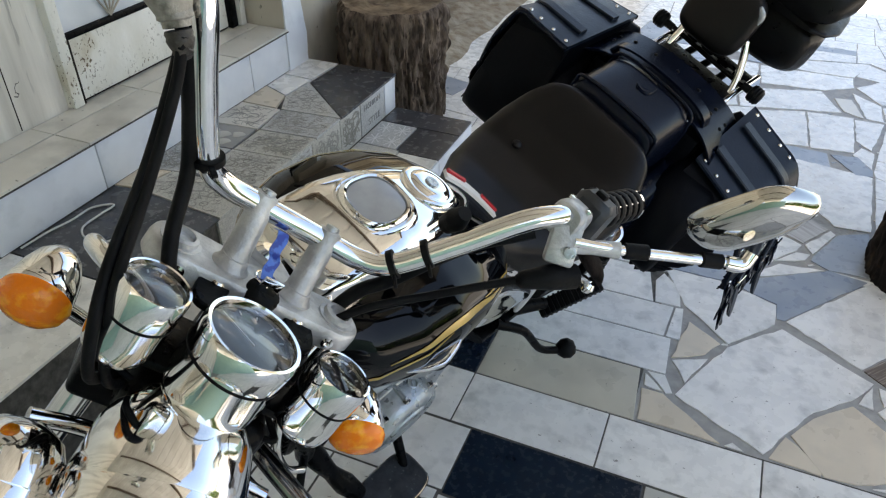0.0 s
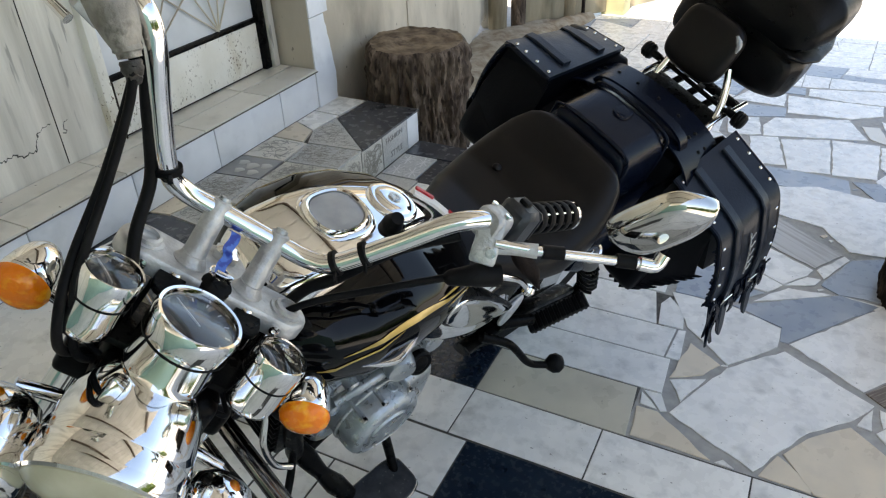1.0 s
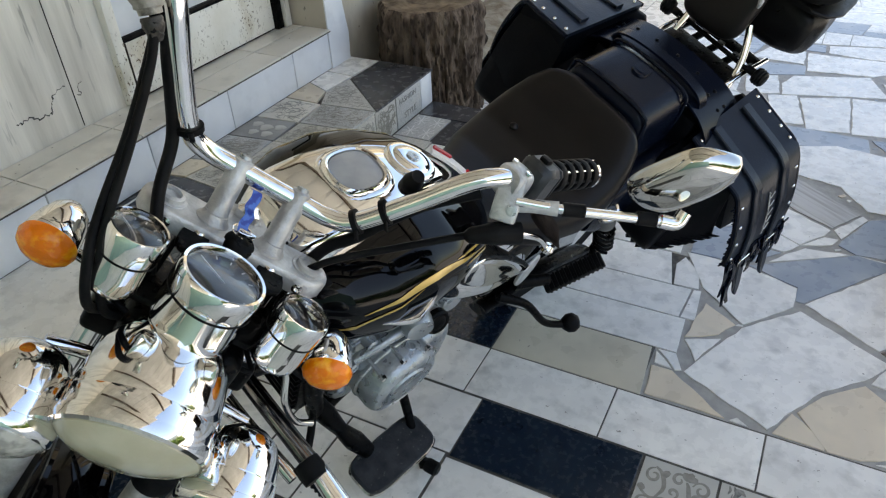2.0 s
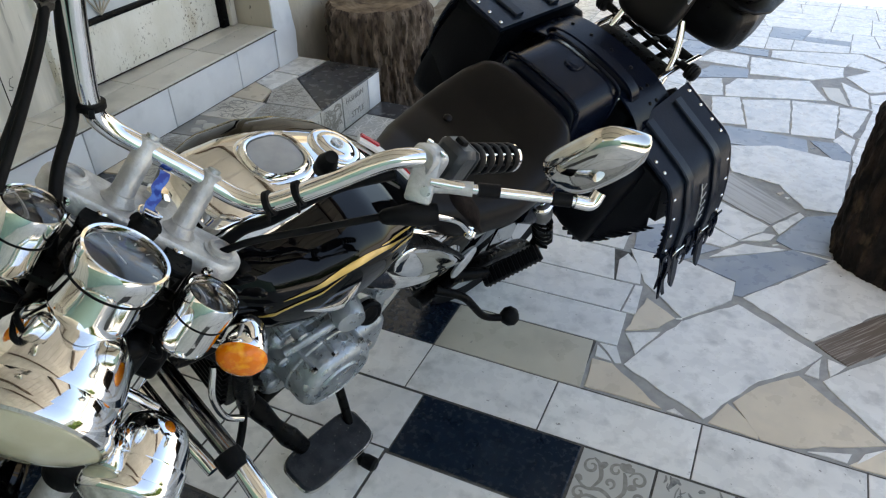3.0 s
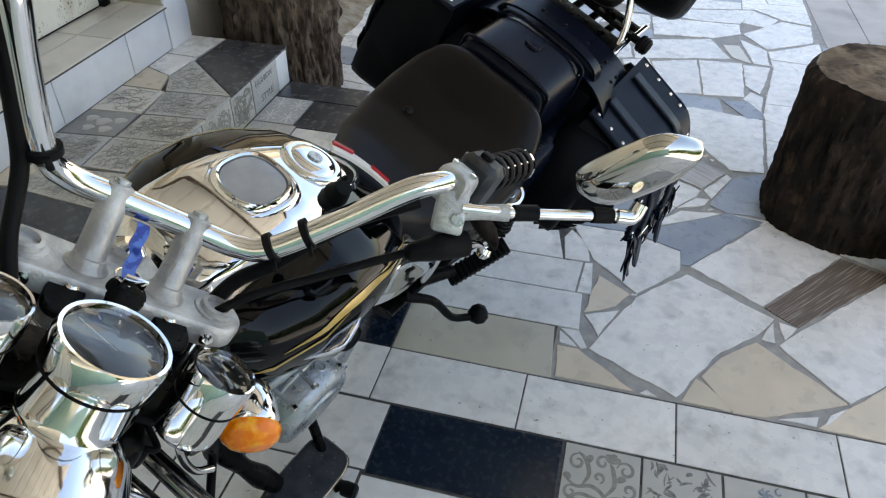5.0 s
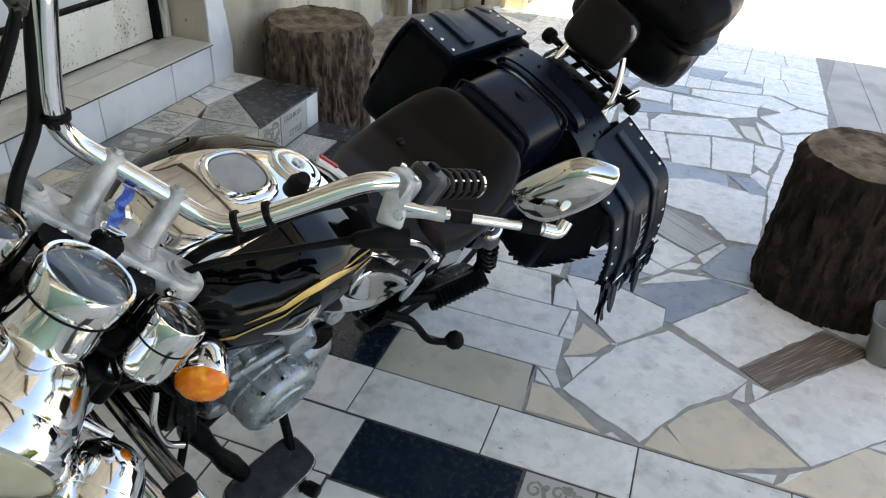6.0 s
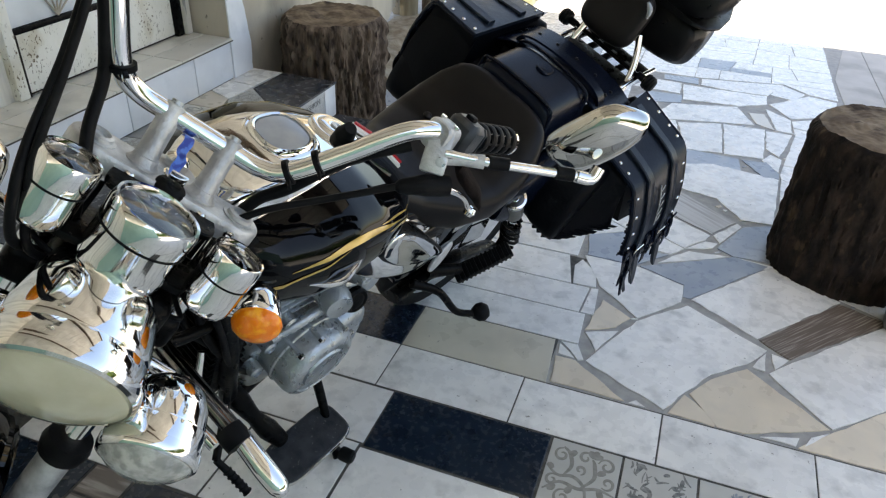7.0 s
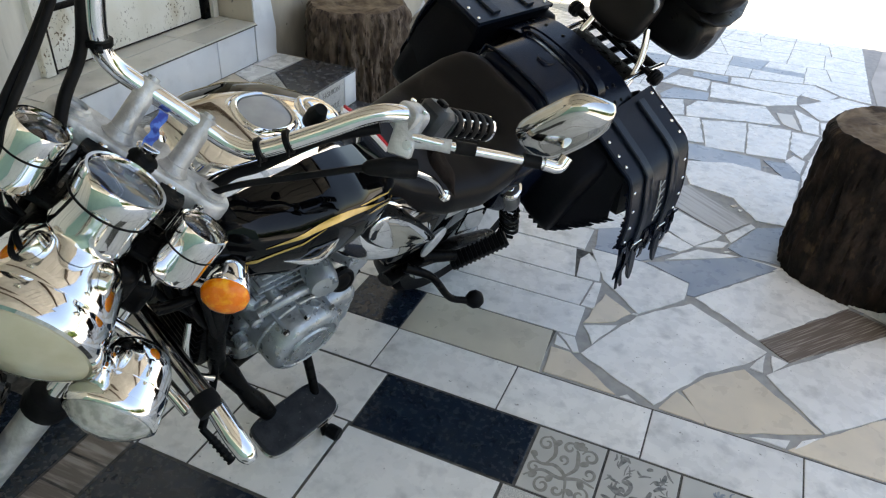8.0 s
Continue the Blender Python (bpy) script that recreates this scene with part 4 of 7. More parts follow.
        for k, b in enumerate(foot[5:]):
            ln = 0.007 + 0.022 * abs(noise.noise((k * 0.83, 3.0, 1.0))) + 0.006 * noise.noise((k * 2.7, 1.0, 5.0))
            rings = [[b + Vector((e - w * 0.9 * (1 - 0.25 * tt), w * (1 - 0.25 * tt), 0.006 - ln * tt + 0.25 * w * tt)) for w, e in ((0.017, 0.0), (0.017, 0.004), (-0.017, 0.004), (-0.017, 0.0))] for tt in (0, 0.4, 0.75, 1)]
            part("fringe", skin(bmesh.new(), rings), LEATHER_SHADED, bag)
    for x in (0.27, 0.73):
        p = lid_point(x, 2.0) + Vector((0, sgn * 0.024, -0.012))
        part("buckle", tube([p + Vector((0.02, 0, 0.012)), p + Vector((0.02, 0, -0.012)), p + Vector((-0.02, 0, -0.012)), p + Vector((-0.02, 0, 0.012)), p + Vector((0.02, 0, 0.012))], 0.0026, 8, 1), CHROME_WORN, bag, "small steel strap buckle")
    # laced ornament on the outer side
    part("lace", tube([lid_point(0.5, v) + Vector((0, sgn * 0.016, 0)) for v in (1.2, 1.35, 1.5, 1.7, 1.8)], 0.0018, 6, 3), ALU_PALE, bag)
    for k in range(5):
        p = lid_point(0.5, 1.25 + 0.11 * k) + Vector((0, sgn * 0.016, 0))
        part("lace", tube([p + Vector((0.014, 0, 0.010)), p + Vector((0, sgn * 0.004, -0.004)), p + Vector((-0.014, 0, 0.010))], 0.0016, 6, 4), ALU_PALE, bag)
    return bag


saddlebag(1)
saddlebag(-1)

# --- rear rack, crossbar with rubber knobs, backrest and top case
rack = bp("rear_rack", box(-0.54, -0.435, -0.115, 0.115, 0.630, 0.640, 0.003), BLACK_PART, "black slotted steel rear rack")
part("plate", box(-0.66, -0.615, -0.115, 0.115, 0.630, 0.640, 0.003), BLACK_PART, rack)
for s in (-0.106, -0.054, 0.0, 0.054, 0.106):
    part("strip", box(-0.616, -0.539, s - 0.010, s + 0.010, 0.630, 0.640, 0.002), BLACK_PART, rack)
for s in (-0.118, 0.118):
    part("tube", tube([(-0.40, s, 0.60), (-0.46, s, 0.648), (-0.66, s, 0.648)], 0.007, 10), CHROME, rack)
bar = bp("crossbar", tube([(-0.540, -0.15, 0.668), (-0.540, 0.0, 0.664), (-0.540, 0.15, 0.660)], 0.0065, 12), BLACK_PART, "thin black crossbar with rubber ends")
for s in (-0.162, 0.155):
    d = 1 if s > 0 else -1
    part("knob", lathe([(0, -0.040), (0.010, -0.039), (0.011, -0.016), (0.020, -0.013), (0.0235, -0.004), (0.0215, 0.0), (0.0235, 0.004), (0.0215, 0.008), (0.0225, 0.012), (0.016, 0.019), (0.0, 0.021)], axes((-0.540, s, 0.665), (0, d, 0)), 20), RUBBER, bar, "ribbed black rubber knob")
for s in (-0.095, 0.095):
    bp("backrest_bar", tube([(-0.45, s * 1.25, 0.54), (-0.52, s * 1.10, 0.64), (-0.552, s * 0.95 - 0.012, 0.70), (-0.568, s * 0.75 - 0.022, 0.745)], 0.010, 12), CHROME, "chrome upright of the backrest")


def pillow(m, half_w, half_h, depth, power=3.2, edge=0.35):
    prof = [(0.80, -depth), (0.95, -depth * 0.85), (1.0, -depth * 0.4), (1.0, depth * 0.2), (0.95, depth * 0.6), (0.8, depth * 0.88), (0.5, depth), (0.1, depth * 1.03)]
    return oval_plate(m, half_w, half_h, prof, power, 44)


pad = bp("backrest_pad", pillow(axes((-0.540, -0.038, 0.775), (0.93, 0, 0.36), (0, 1, 0)), 0.092, 0.086, 0.024, 3.8), VINYL, "padded black backrest with a worn corner", angle=60)
part("worn_patch", tube([(-0.512, 0.035, 0.856), (-0.517, 0.050, 0.838), (-0.520, 0.053, 0.815)], [0.004, 0.008, 0.007, 0.003], 10), GREY_FOG, pad, "pale worn corner")
case = bp("top_case", body(((-0.625, 0.150, 0.80, 0.72), (-0.64, 0.180, 0.835, 0.690), (-0.70, 0.195, 0.85, 0.665), (-0.82, 0.180, 0.85, 0.655), (-0.93, 0.145, 0.84, 0.675), (-0.97, 0.10, 0.80, 0.72)), 40, 48, 3.6), PLASTIC, "large scuffed black plastic top case", angle=55)
part("lid", body(((-0.610, 0.155, 0.90, 0.845), (-0.63, 0.190, 0.955, 0.84), (-0.69, 0.208, 1.015, 0.84), (-0.80, 0.195, 1.03, 0.84), (-0.91, 0.158, 0.99, 0.84), (-0.965, 0.11, 0.91, 0.845)), 40, 48, 2.8), PLASTIC, case, "domed lid of the case", angle=55)
part("seam", body(((-0.605, 0.16, 0.852, 0.834), (-0.63, 0.196, 0.852, 0.834), (-0.69, 0.214, 0.852, 0.834), (-0.80, 0.20, 0.852, 0.834), (-0.91, 0.164, 0.852, 0.834), (-0.972, 0.112, 0.852, 0.834)), 30, 44, 3.6), PLASTIC, case)
for o in [case] + list(case.children):
    o.data.transform(Matrix.Translation((0, -0.012, 0)))

# --- frame, engine and lower parts
bp("frame_tube", tube([(0.87, 0.03, 0.66), (0.80, 0.07, 0.40), (0.76, 0.085, 0.12), (0.68, 0.06, 0.07), (0.45, 0.03, 0.08), (0.30, 0.02, 0.14)], 0.021, 12), BLACK_PART, "black steel down tube")
bp("frame_tube", tube([(0.87, -0.03, 0.66), (0.80, -0.07, 0.40), (0.76, -0.09, 0.10), (0.66, -0.10, 0.02), (0.30, -0.10, 0.02), (0.10, -0.11, 0.12)], 0.017, 12), BLACK_PART, "black steel down tube")
bp("backbone", tube([(0.88, 0, 0.70), (0.6, 0, 0.56), (0.3, 0, 0.46), (-0.1, 0, 0.50), (-0.45, 0, 0.56)], 0.035, 12), BLACK_PART, "black frame backbone")
engine = bp("engine", box(0.36, 0.72, -0.10, 0.09, 0.08, 0.34, 0.04, seg=3), ALU, "grey cast aluminium engine", angle=50)
for k in range(7):
    part("cooling_fin", box(0.50 - 0.02 * k / 7, 0.70, -0.085, 0.085, 0.355 + 0.026 * k, 0.363 + 0.026 * k, 0.003), ALU, engine)
part("cylinder", box(0.53, 0.67, -0.06, 0.06, 0.33, 0.55, 0.02), ALU, engine)
part("generator_cover", lathe([(0.0, 0.0), (0.108, 0.0), (0.109, 0.020), (0.100, 0.027), (0.097, 0.030), (0.097, 0.078), (0.100, 0.081), (0.100, 0.086), (0.097, 0.089), (0.096, 0.122), (0.092, 0.136), (0.084, 0.144), (0.074, 0.147), (0.071, 0.144), (0.056, 0.144), (0.053, 0.149), (0.0, 0.150)], axes((0.605, 0.040, 0.242), (0, 1, 0.0)), 52), ALU, engine, "round cast generator cover with ribs and screws")
for k in range(6):
    a = 2 * math.pi * k / 6 + 0.4
    rivet(engine, (0.605 + 0.101 * math.cos(a), 0.064, 0.242 + 0.101 * math.sin(a)), (0, 1, 0)).scale = (1.7, 1.7, 1.7)
part("sprocket_cover", box(0.435, 0.56, 0.07, 0.150, 0.15, 0.30, 0.030, seg=3), ALU, engine)
for k, (f, u) in enumerate(((0.70, 0.30), (0.72, 0.22), (0.66, 0.36), (0.56, 0.365), (0.49, 0.31), (0.50, 0.17))):
    part("boss", lathe([(0, 0), (0.017, 0), (0.016, 0.03), (0.011, 0.034), (0.010, 0.03), (0, 0.03)], axes((f, 0.075, u), (0, 1, 0)), 16), ALU, engine)
part("cover_rib", tube([(0.70, 0.10, 0.33), (0.62, 0.115, 0.37), (0.54, 0.115, 0.375), (0.47, 0.10, 0.33)], 0.012, 10), ALU, engine)
part("cap", lathe([(0, 0), (0.030, 0), (0.031, 0.014), (0.027, 0.019), (0.020, 0.017), (0.016, 0.019), (0, 0.019)], axes((0.530, 0.140, 0.400), (0.1, 1, 0.3)), 28), BLACK_PART, engine, "dark round cap")
for a in (50, 82, 128, 160):
    c, s = math.cos(radians(a)), math.sin(radians(a))
    part("cover_rib", tube([(0.605 + 0.097 * c, 0.070, 0.242 + 0.097 * s), (0.605 + 0.096 * c, 0.160, 0.242 + 0.096 * s)], [0.0055, 0.0055], 8, 1), ALU, engine)
    part("bolt", lathe([(0, 0), (0.008, 0), (0.008, 0.008), (0.005, 0.010), (0, 0.010)], axes((0.605 + 0.099 * c, 0.160, 0.242 + 0.099 * s), (0, 1, 0)), 6), CHROME_WORN, engine)
c, s = math.cos(radians(104)), math.sin(radians(104))
plug = part("plug", lathe([(0, 0), (0.013, 0), (0.013, 0.003), (0.011, 0.004), (0.010, 0.001), (0, 0.001)], axes((0.605 + 0.096 * c, 0.142, 0.242 + 0.096 * s), (c, 0, s)), 20), ALU, engine)
part("slot", box(-0.008, 0.008, -0.0012, 0.0012, 0.001, 0.0025, 0, axes((0.605 + 0.096 * c, 0.142, 0.242 + 0.096 * s), (c, 0.0, s), (0.5, 1, 0))), ALU_PALE, plug)
bp("bent_rod", tube([(0.83, 0.045, 0.33), (0.85, 0.075, 0.27), (0.835, 0.10, 0.20), (0.80, 0.115, 0.17)], 0.008, 10), CHROME_WORN, "bent bright steel rod")
part("starter", lathe([(0, 0), (0.034, 0.0), (0.036, 0.01), (0.036, 0.085), (0.030, 0.10), (0.0, 0.102)], axes((0.55, 0.055, 0.40), (0.3, 1, 0.1)), 28), ALU, engine)
part("carburettor", lathe([(0, 0), (0.038, 0), (0.040, 0.02), (0.030, 0.045), (0.030, 0.07), (0.0, 0.072)], axes((0.47, 0.065, 0.40), (0, 1, 0.2)), 24), ALU, engine)
leaf = [Vector((q.x, q.z)) for q in smooth_line([(f, 0, u) for f, u in ((0.512, 0.545), (0.515, 0.585), (0.475, 0.600), (0.370, 0.522), (0.240, 0.388), (0.285, 0.386), (0.400, 0.440), (0.478, 0.505), (0.512, 0.545))], 5)[:-1]]
heart = sum(leaf, Vector((0, 0))) / len(leaf)
for name, mat, edge, label in (("cover_trim", BLACK_PART, ((1.09, 0.120), (1.09, 0.151), (1.0, 0.155)), "black gap round the cover"), ("cover_leaf", CHROME, ((0.95, 0.148), (0.945, 0.155), (0.91, 0.1585), (0.70, 0.161), (0.40, 0.1625), (0.04, 0.163)), "leaf-shaped chrome cover")):
    bp(name, skin(bmesh.new(), [[(heart.x + (q.x - heart.x) * k, w, heart.y + (q.y - heart.y) * k) for q in leaf] for k, w in edge]), mat, label, angle=50)
air = bp("air_cover", pillow(axes((0.405, 0.112, 0.470), (0.0, 1, 0.25), (-0.885, 0, -0.465)), 0.180, 0.080, 0.026, 2.2), CHROME, "polished chrome side cover", angle=60)
bp("side_trim", tube([(0.766, 0.182, 0.667), (0.699, 0.19, 0.647), (0.633, 0.18, 0.685)], [0.003, 0.016, 0.025, 0.020, 0.004], 14, flat=0.5), CHROME, "chrome trim under the tank")
part("badge", pillow(axes((0.205, 0.146, 0.335), (0, 1, 0.2), (-0.75, 0, 0.65)), 0.048, 0.018, 0.006, 2.2), ALU_PALE, air, "oval pale badge")
side = bp("side_panel", box(0.08, 0.36, 0.10, 0.140, 0.30, 0.50, 0.03, seg=3), BLACK_PAINT, "black side panel")
bp("side_panel", box(0.08, 0.36, -0.140, -0.10, 0.30, 0.50, 0.03, seg=3), BLACK_PAINT, "black side panel")
# Pale plate that paints in the bright reflection on the side panel.
part("sticker", box(0.10, 0.20, 0.1405, 0.142, 0.42, 0.45), ALU_PALE, side)
for s in (-0.165, 0.165):
    sh = bp("shock_absorber", tube([(0.01, s * 1.05, 0.47), (-0.19, s, 0.16)], 0.012, 12, 1), CHROME, "rear shock absorber with a black spring")
    ax = Vector((0.20, s * 0.05, 0.31))
    part("cap", lathe([(0, 0), (0.031, 0), (0.032, 0.006), (0.030, 0.012), (0.024, 0.014), (0.022, 0.011), (0.010, 0.011), (0.009, 0.015), (0, 0.015)], axes((0.012, s * 1.05, 0.472), ax), 26), CHROME, sh, "round chrome shock cap")
    part("sleeve", lathe([(0, 0)] + [(0.0265 + 0.0012 * (k % 2), 0.006 + 0.008 * k) for k in range(12)] + [(0, 0.098)], axes(Vector((0.012, s * 1.05, 0.472)) - ax.normalized() * 0.10, ax), 24), SLEEVE, sh, "dull ribbed grey sleeve")
    coil = [Vector((0.01, s * 1.05, 0.47)).lerp(Vector((-0.19, s, 0.16)), q / 90) + Vector((0.027 * math.cos(q * 0.62), 0.027 * math.sin(q * 0.62), 0)) for q in range(34, 84)]
    part("spring", tube(coil, 0.0055, 7, 1), BLACK_PART, sh)
bp("rear_fender", tube([(0.14, 0, 0.40), (0.0, 0, 0.47), (-0.15, 0, 0.49), (-0.32, 0, 0.46), (-0.46, 0, 0.34), (-0.50, 0, 0.22)], 0.085, 20, flat=1.0), BLACK_PAINT, "black rear fender")


def wheel(name, m, radius, width, label):
    w = bp(name, lathe([(radius - 0.075, -width * 0.4), (radius - 0.03, -width * 0.5), (radius - 0.008, -width * 0.36), (radius, -width * 0.1), (radius, width * 0.1), (radius - 0.008, width * 0.36), (radius - 0.03, width * 0.5), (radius - 0.075, width * 0.4)], m, 56), RUBBER, label)
    part("rim", lathe([(radius - 0.085, -width * 0.42), (radius - 0.070, -width * 0.42), (radius - 0.070, width * 0.42), (radius - 0.085, width * 0.42)], m, 48), CHROME, w)
    part("hub", lathe([(0.0, -0.06), (0.06, -0.06), (0.06, 0.06), (0.0, 0.06)], m, 28), ALU, w)
    for k in range(10):
        a = 2 * math.pi * k / 10
        c, s = math.cos(a), math.sin(a)
        part("spoke", tube([m @ Vector((0.055 * c, 0.055 * s, 0.02)), m @ Vector(((radius - 0.078) * c, (radius - 0.078) * s, 0.0))], 0.006, 6, 1), ALU, w)
    return w


wheel("rear_wheel", axes((-0.14, 0, 0.080), (0, 1, 0)), 0.292, 0.12, "black rear tyre on a spoked wheel")
fw = ST @ Matrix.Translation((0.065, 0, -0.86))
wheel("front_wheel", axes(fw.translation, across), 0.295, 0.10, "black front tyre on a spoked wheel")

# front fender over the tyre
fender = bmesh.new()
rings = []
for k in range(26):
    t = radians(-25 + 150 * k / 25)
    rings.append([fw @ Vector((0.318 * math.cos(t) - (0.02 if abs(w) > 0.05 else 0) * math.cos(t), w, 0.318 * math.sin(t) - (0.02 if abs(w) > 0.05 else 0) * math.sin(t))) for w in (-0.062, -0.052, -0.03, 0, 0.03, 0.052, 0.062)]
                 + [fw @ Vector((0.309 * math.cos(t) - (0.02 if abs(w) > 0.05 else 0) * math.cos(t), w, 0.309 * math.sin(t) - (0.02 if abs(w) > 0.05 else 0) * math.sin(t))) for w in (0.058, 0.048, 0.03, 0, -0.03, -0.048, -0.058)])
bp("front_fender", skin(fender, rings), BLACK_PAINT, "black front fender", angle=60)
bp("head_tube", tube([Vector((0.90, 0, 0.83)) - stem * 0.01, Vector((0.90, 0, 0.83)) - stem * 0.22], 0.034, 20, 1), BLACK_PART, "black steering head")
bp("horn", lathe([(0, 0), (0.045, 0), (0.048, 0.012), (0.03, 0.03), (0, 0.035)], axes((0.93, 0.03, 0.55), (1, 0, 0)), 28), BLACK_PART, "round black horn")
sp("wiring_box", box(0.06, 0.17, -0.085, 0.085, -0.185, -0.112, 0.02, seg=3), BLACK_PART, "black wiring behind the headlamp")

for d in (-1, 1):
    bp("rear_side_cover", body(((0.05, 0.020, 0.50, 0.40), (0.0, 0.034, 0.535, 0.37), (-0.10, 0.040, 0.55, 0.36), (-0.22, 0.040, 0.565, 0.36), (-0.30, 0.034, 0.57, 0.38)), 16, 20, 3.2), LEATHER, "black leather skirt below the tail bag", angle=60).data.transform(Matrix.Translation((0, d * 0.150, 0)))

for d in (-1, 1):
    side = [(0.40, 0.56), (0.24, 0.53), (0.06, 0.50), (0.028, 0.34), (0.045, 0.235), (0.13, 0.175), (0.30, 0.25), (0.385, 0.40)]
    shape = [Vector((q.x, q.z)) for q in smooth_line([(f, 0, u) for f, u in side + side[:1]], 4)[:-1]]
    mid = sum(shape, Vector((0, 0))) / len(shape)
    bp("side_panel", skin(bmesh.new(), [[(mid.x + (q.x - mid.x) * k, d * w, mid.y + (q.y - mid.y) * k) for q in shape] for w, k in ((0.05, 1.0), (0.098, 1.0), (0.108, 0.97), (0.113, 0.90))]), BLACK_PAINT, "gloss black side panel below the seat", angle=50)
    bp("frame_plate", skin(bmesh.new(), [[(f, d * w, u) for f, u in ((0.066, 0.352), (-0.028, 0.328), (-0.040, 0.245), (0.068, 0.262))] for w in (0.124, 0.129)]), CHROME_DIM, "polished frame plate")
    bp("swing_arm", tube([(0.22, d * 0.10, 0.17), (0.02, d * 0.125, 0.155), (-0.17, d * 0.14, 0.12)], 0.021, 12, flat=0.7), BLACK_PART, "black rear swing arm")
    bp("shock_mount", box(-0.225, -0.165, d * 0.15 - 0.014, d * 0.15 + 0.014, 0.115, 0.185, 0.006), BLACK_PART, "black lower shock mount")

rad = bp("oil_cooler", box(0.745, 0.815, -0.085, 0.075, 0.16, 0.44, 0.012), BLACK_PART, "black finned oil cooler between the down tubes")
for k in range(11):
    part("cooling_fin", box(0.735, 0.825, -0.08, 0.070, 0.185 + 0.023 * k, 0.189 + 0.023 * k), BLACK_PART, rad)
for k in range(4):
    bp("hose", tube([(0.86, 0.05 - 0.03 * k, 0.56), (0.83 + 0.02 * k, 0.085 - 0.03 * k, 0.44), (0.79, 0.09 - 0.02 * k, 0.30), (0.70, 0.08 - 0.02 * k, 0.16)], 0.007 + 0.002 * (k % 2), 10), RUBBER, "black hose at the front of the engine")
sp("cable_boot", tube([(-0.006, 0.168, 0.166), (0.010, 0.166, 0.184), (0.022, 0.163, 0.200)], [0.013, 0.016, 0.010], 14), RUBBER, "black rubber cable boot beside the bar")

# floorboard, levers, pegs and side stand
fb = bp("floorboard", oval_plate(axes((0.632, 0.245, -0.005), (0.1, -0.05, 1), (1, 0.05, 0)), 0.108, 0.053, ((0.94, -0.014), (1, -0.008), (1, 0.004), (0.95, 0.010), (0.5, 0.012), (0.05, 0.012)), 4.6), DUSTY_RUBBER, "dusty black rubber rider floorboard with chrome edge")
part("edge", oval_plate(axes((0.632, 0.245, -0.005), (0.1, -0.05, 1), (1, 0.05, 0)), 0.112, 0.057, ((0.93, -0.016), (1, -0.012), (1, -0.004), (0.97, 0.0)), 4.6), CHROME_WORN, fb)
bp("frame_crossmember", tube([(0.80, 0.00, 0.28), (0.765, 0.07, 0.17), (0.725, 0.14, 0.075), (0.68, 0.205, 0.005)], [0.020, 0.024, 0.019, 0.025, 0.018, 0.026, 0.020], 14), BLACK_PART, "black cross tube that carries the floorboard")
bp("stop_pad", lathe([(0, 0), (0.016, 0), (0.018, 0.006), (0.018, 0.03), (0.012, 0.036), (0, 0.036)], axes((0.575, 0.312, -0.02), (-0.3, 1, 0.3)), 18), RUBBER, "round black rubber stop pad")
sl = bp("heel_lever", tube([(0.27, 0.14, 0.26), (0.205, 0.19, 0.235), (0.15, 0.24, 0.165), (0.10, 0.275, 0.155)], [0.013, 0.011, 0.010, 0.010], 12), BLACK_PART, "black curved lever with a rubber ball")
part("ball", lathe([(0, -0.026), (0.015, -0.022), (0.025, -0.008), (0.026, 0.008), (0.017, 0.021), (0, 0.026)], axes((0.086, 0.282, 0.161), (-0.4, 0.5, 0.6)), 22), RUBBER, sl, "rubber ball end")
pv = Vector((-0.112, 0.056, 0.113))
pm = axes((0.100, 0.172, 0.205), pv, (0.5, 1, -0.2))
pg = bp("passenger_peg", box(-0.021, 0.021, -0.010, 0.010, 0.0, pv.length, 0.004, pm), RUBBER, "ribbed black passenger foot peg")
for k in range(12):
    h = 0.012 + (pv.length - 0.024) * k / 11
    part("rib", box(-0.0215, 0.0215, -0.016, 0.0135, h - 0.003, h + 0.003, 0.001, pm), RUBBER, pg)
part("hinge", tube([(0.20, 0.13, 0.25), (0.10, 0.17, 0.24)], [0.02, 0.015], 12, 1), BLACK_PART, pg)
bp("side_stand", tube([(0.545, 0.10, 0.13), (0.55, 0.17, 0.065), (0.556, 0.245, -0.02), (0.557, 0.285, -0.062), (0.555, 0.305, -0.074)], [0.013, 0.012, 0.011, 0.011, 0.018], 14), BLACK_PART, "black side stand resting on the paving")
bp("chain_guard", tube([(0.30, 0.12, 0.20), (0.10, 0.125, 0.22), (-0.14, 0.125, 0.14)], 0.035, 12, flat=0.5), BLACK_PART, "black chain guard")
bp("exhaust", tube([(0.66, -0.05, 0.46), (0.76, -0.12, 0.34), (0.70, -0.16, 0.10), (0.4, -0.17, 0.06), (0.0, -0.18, 0.08), (-0.5, -0.19, 0.12)], [0.022, 0.022, 0.024, 0.03, 0.042, 0.042], 16), CHROME, "chrome exhaust pipe on the far side")

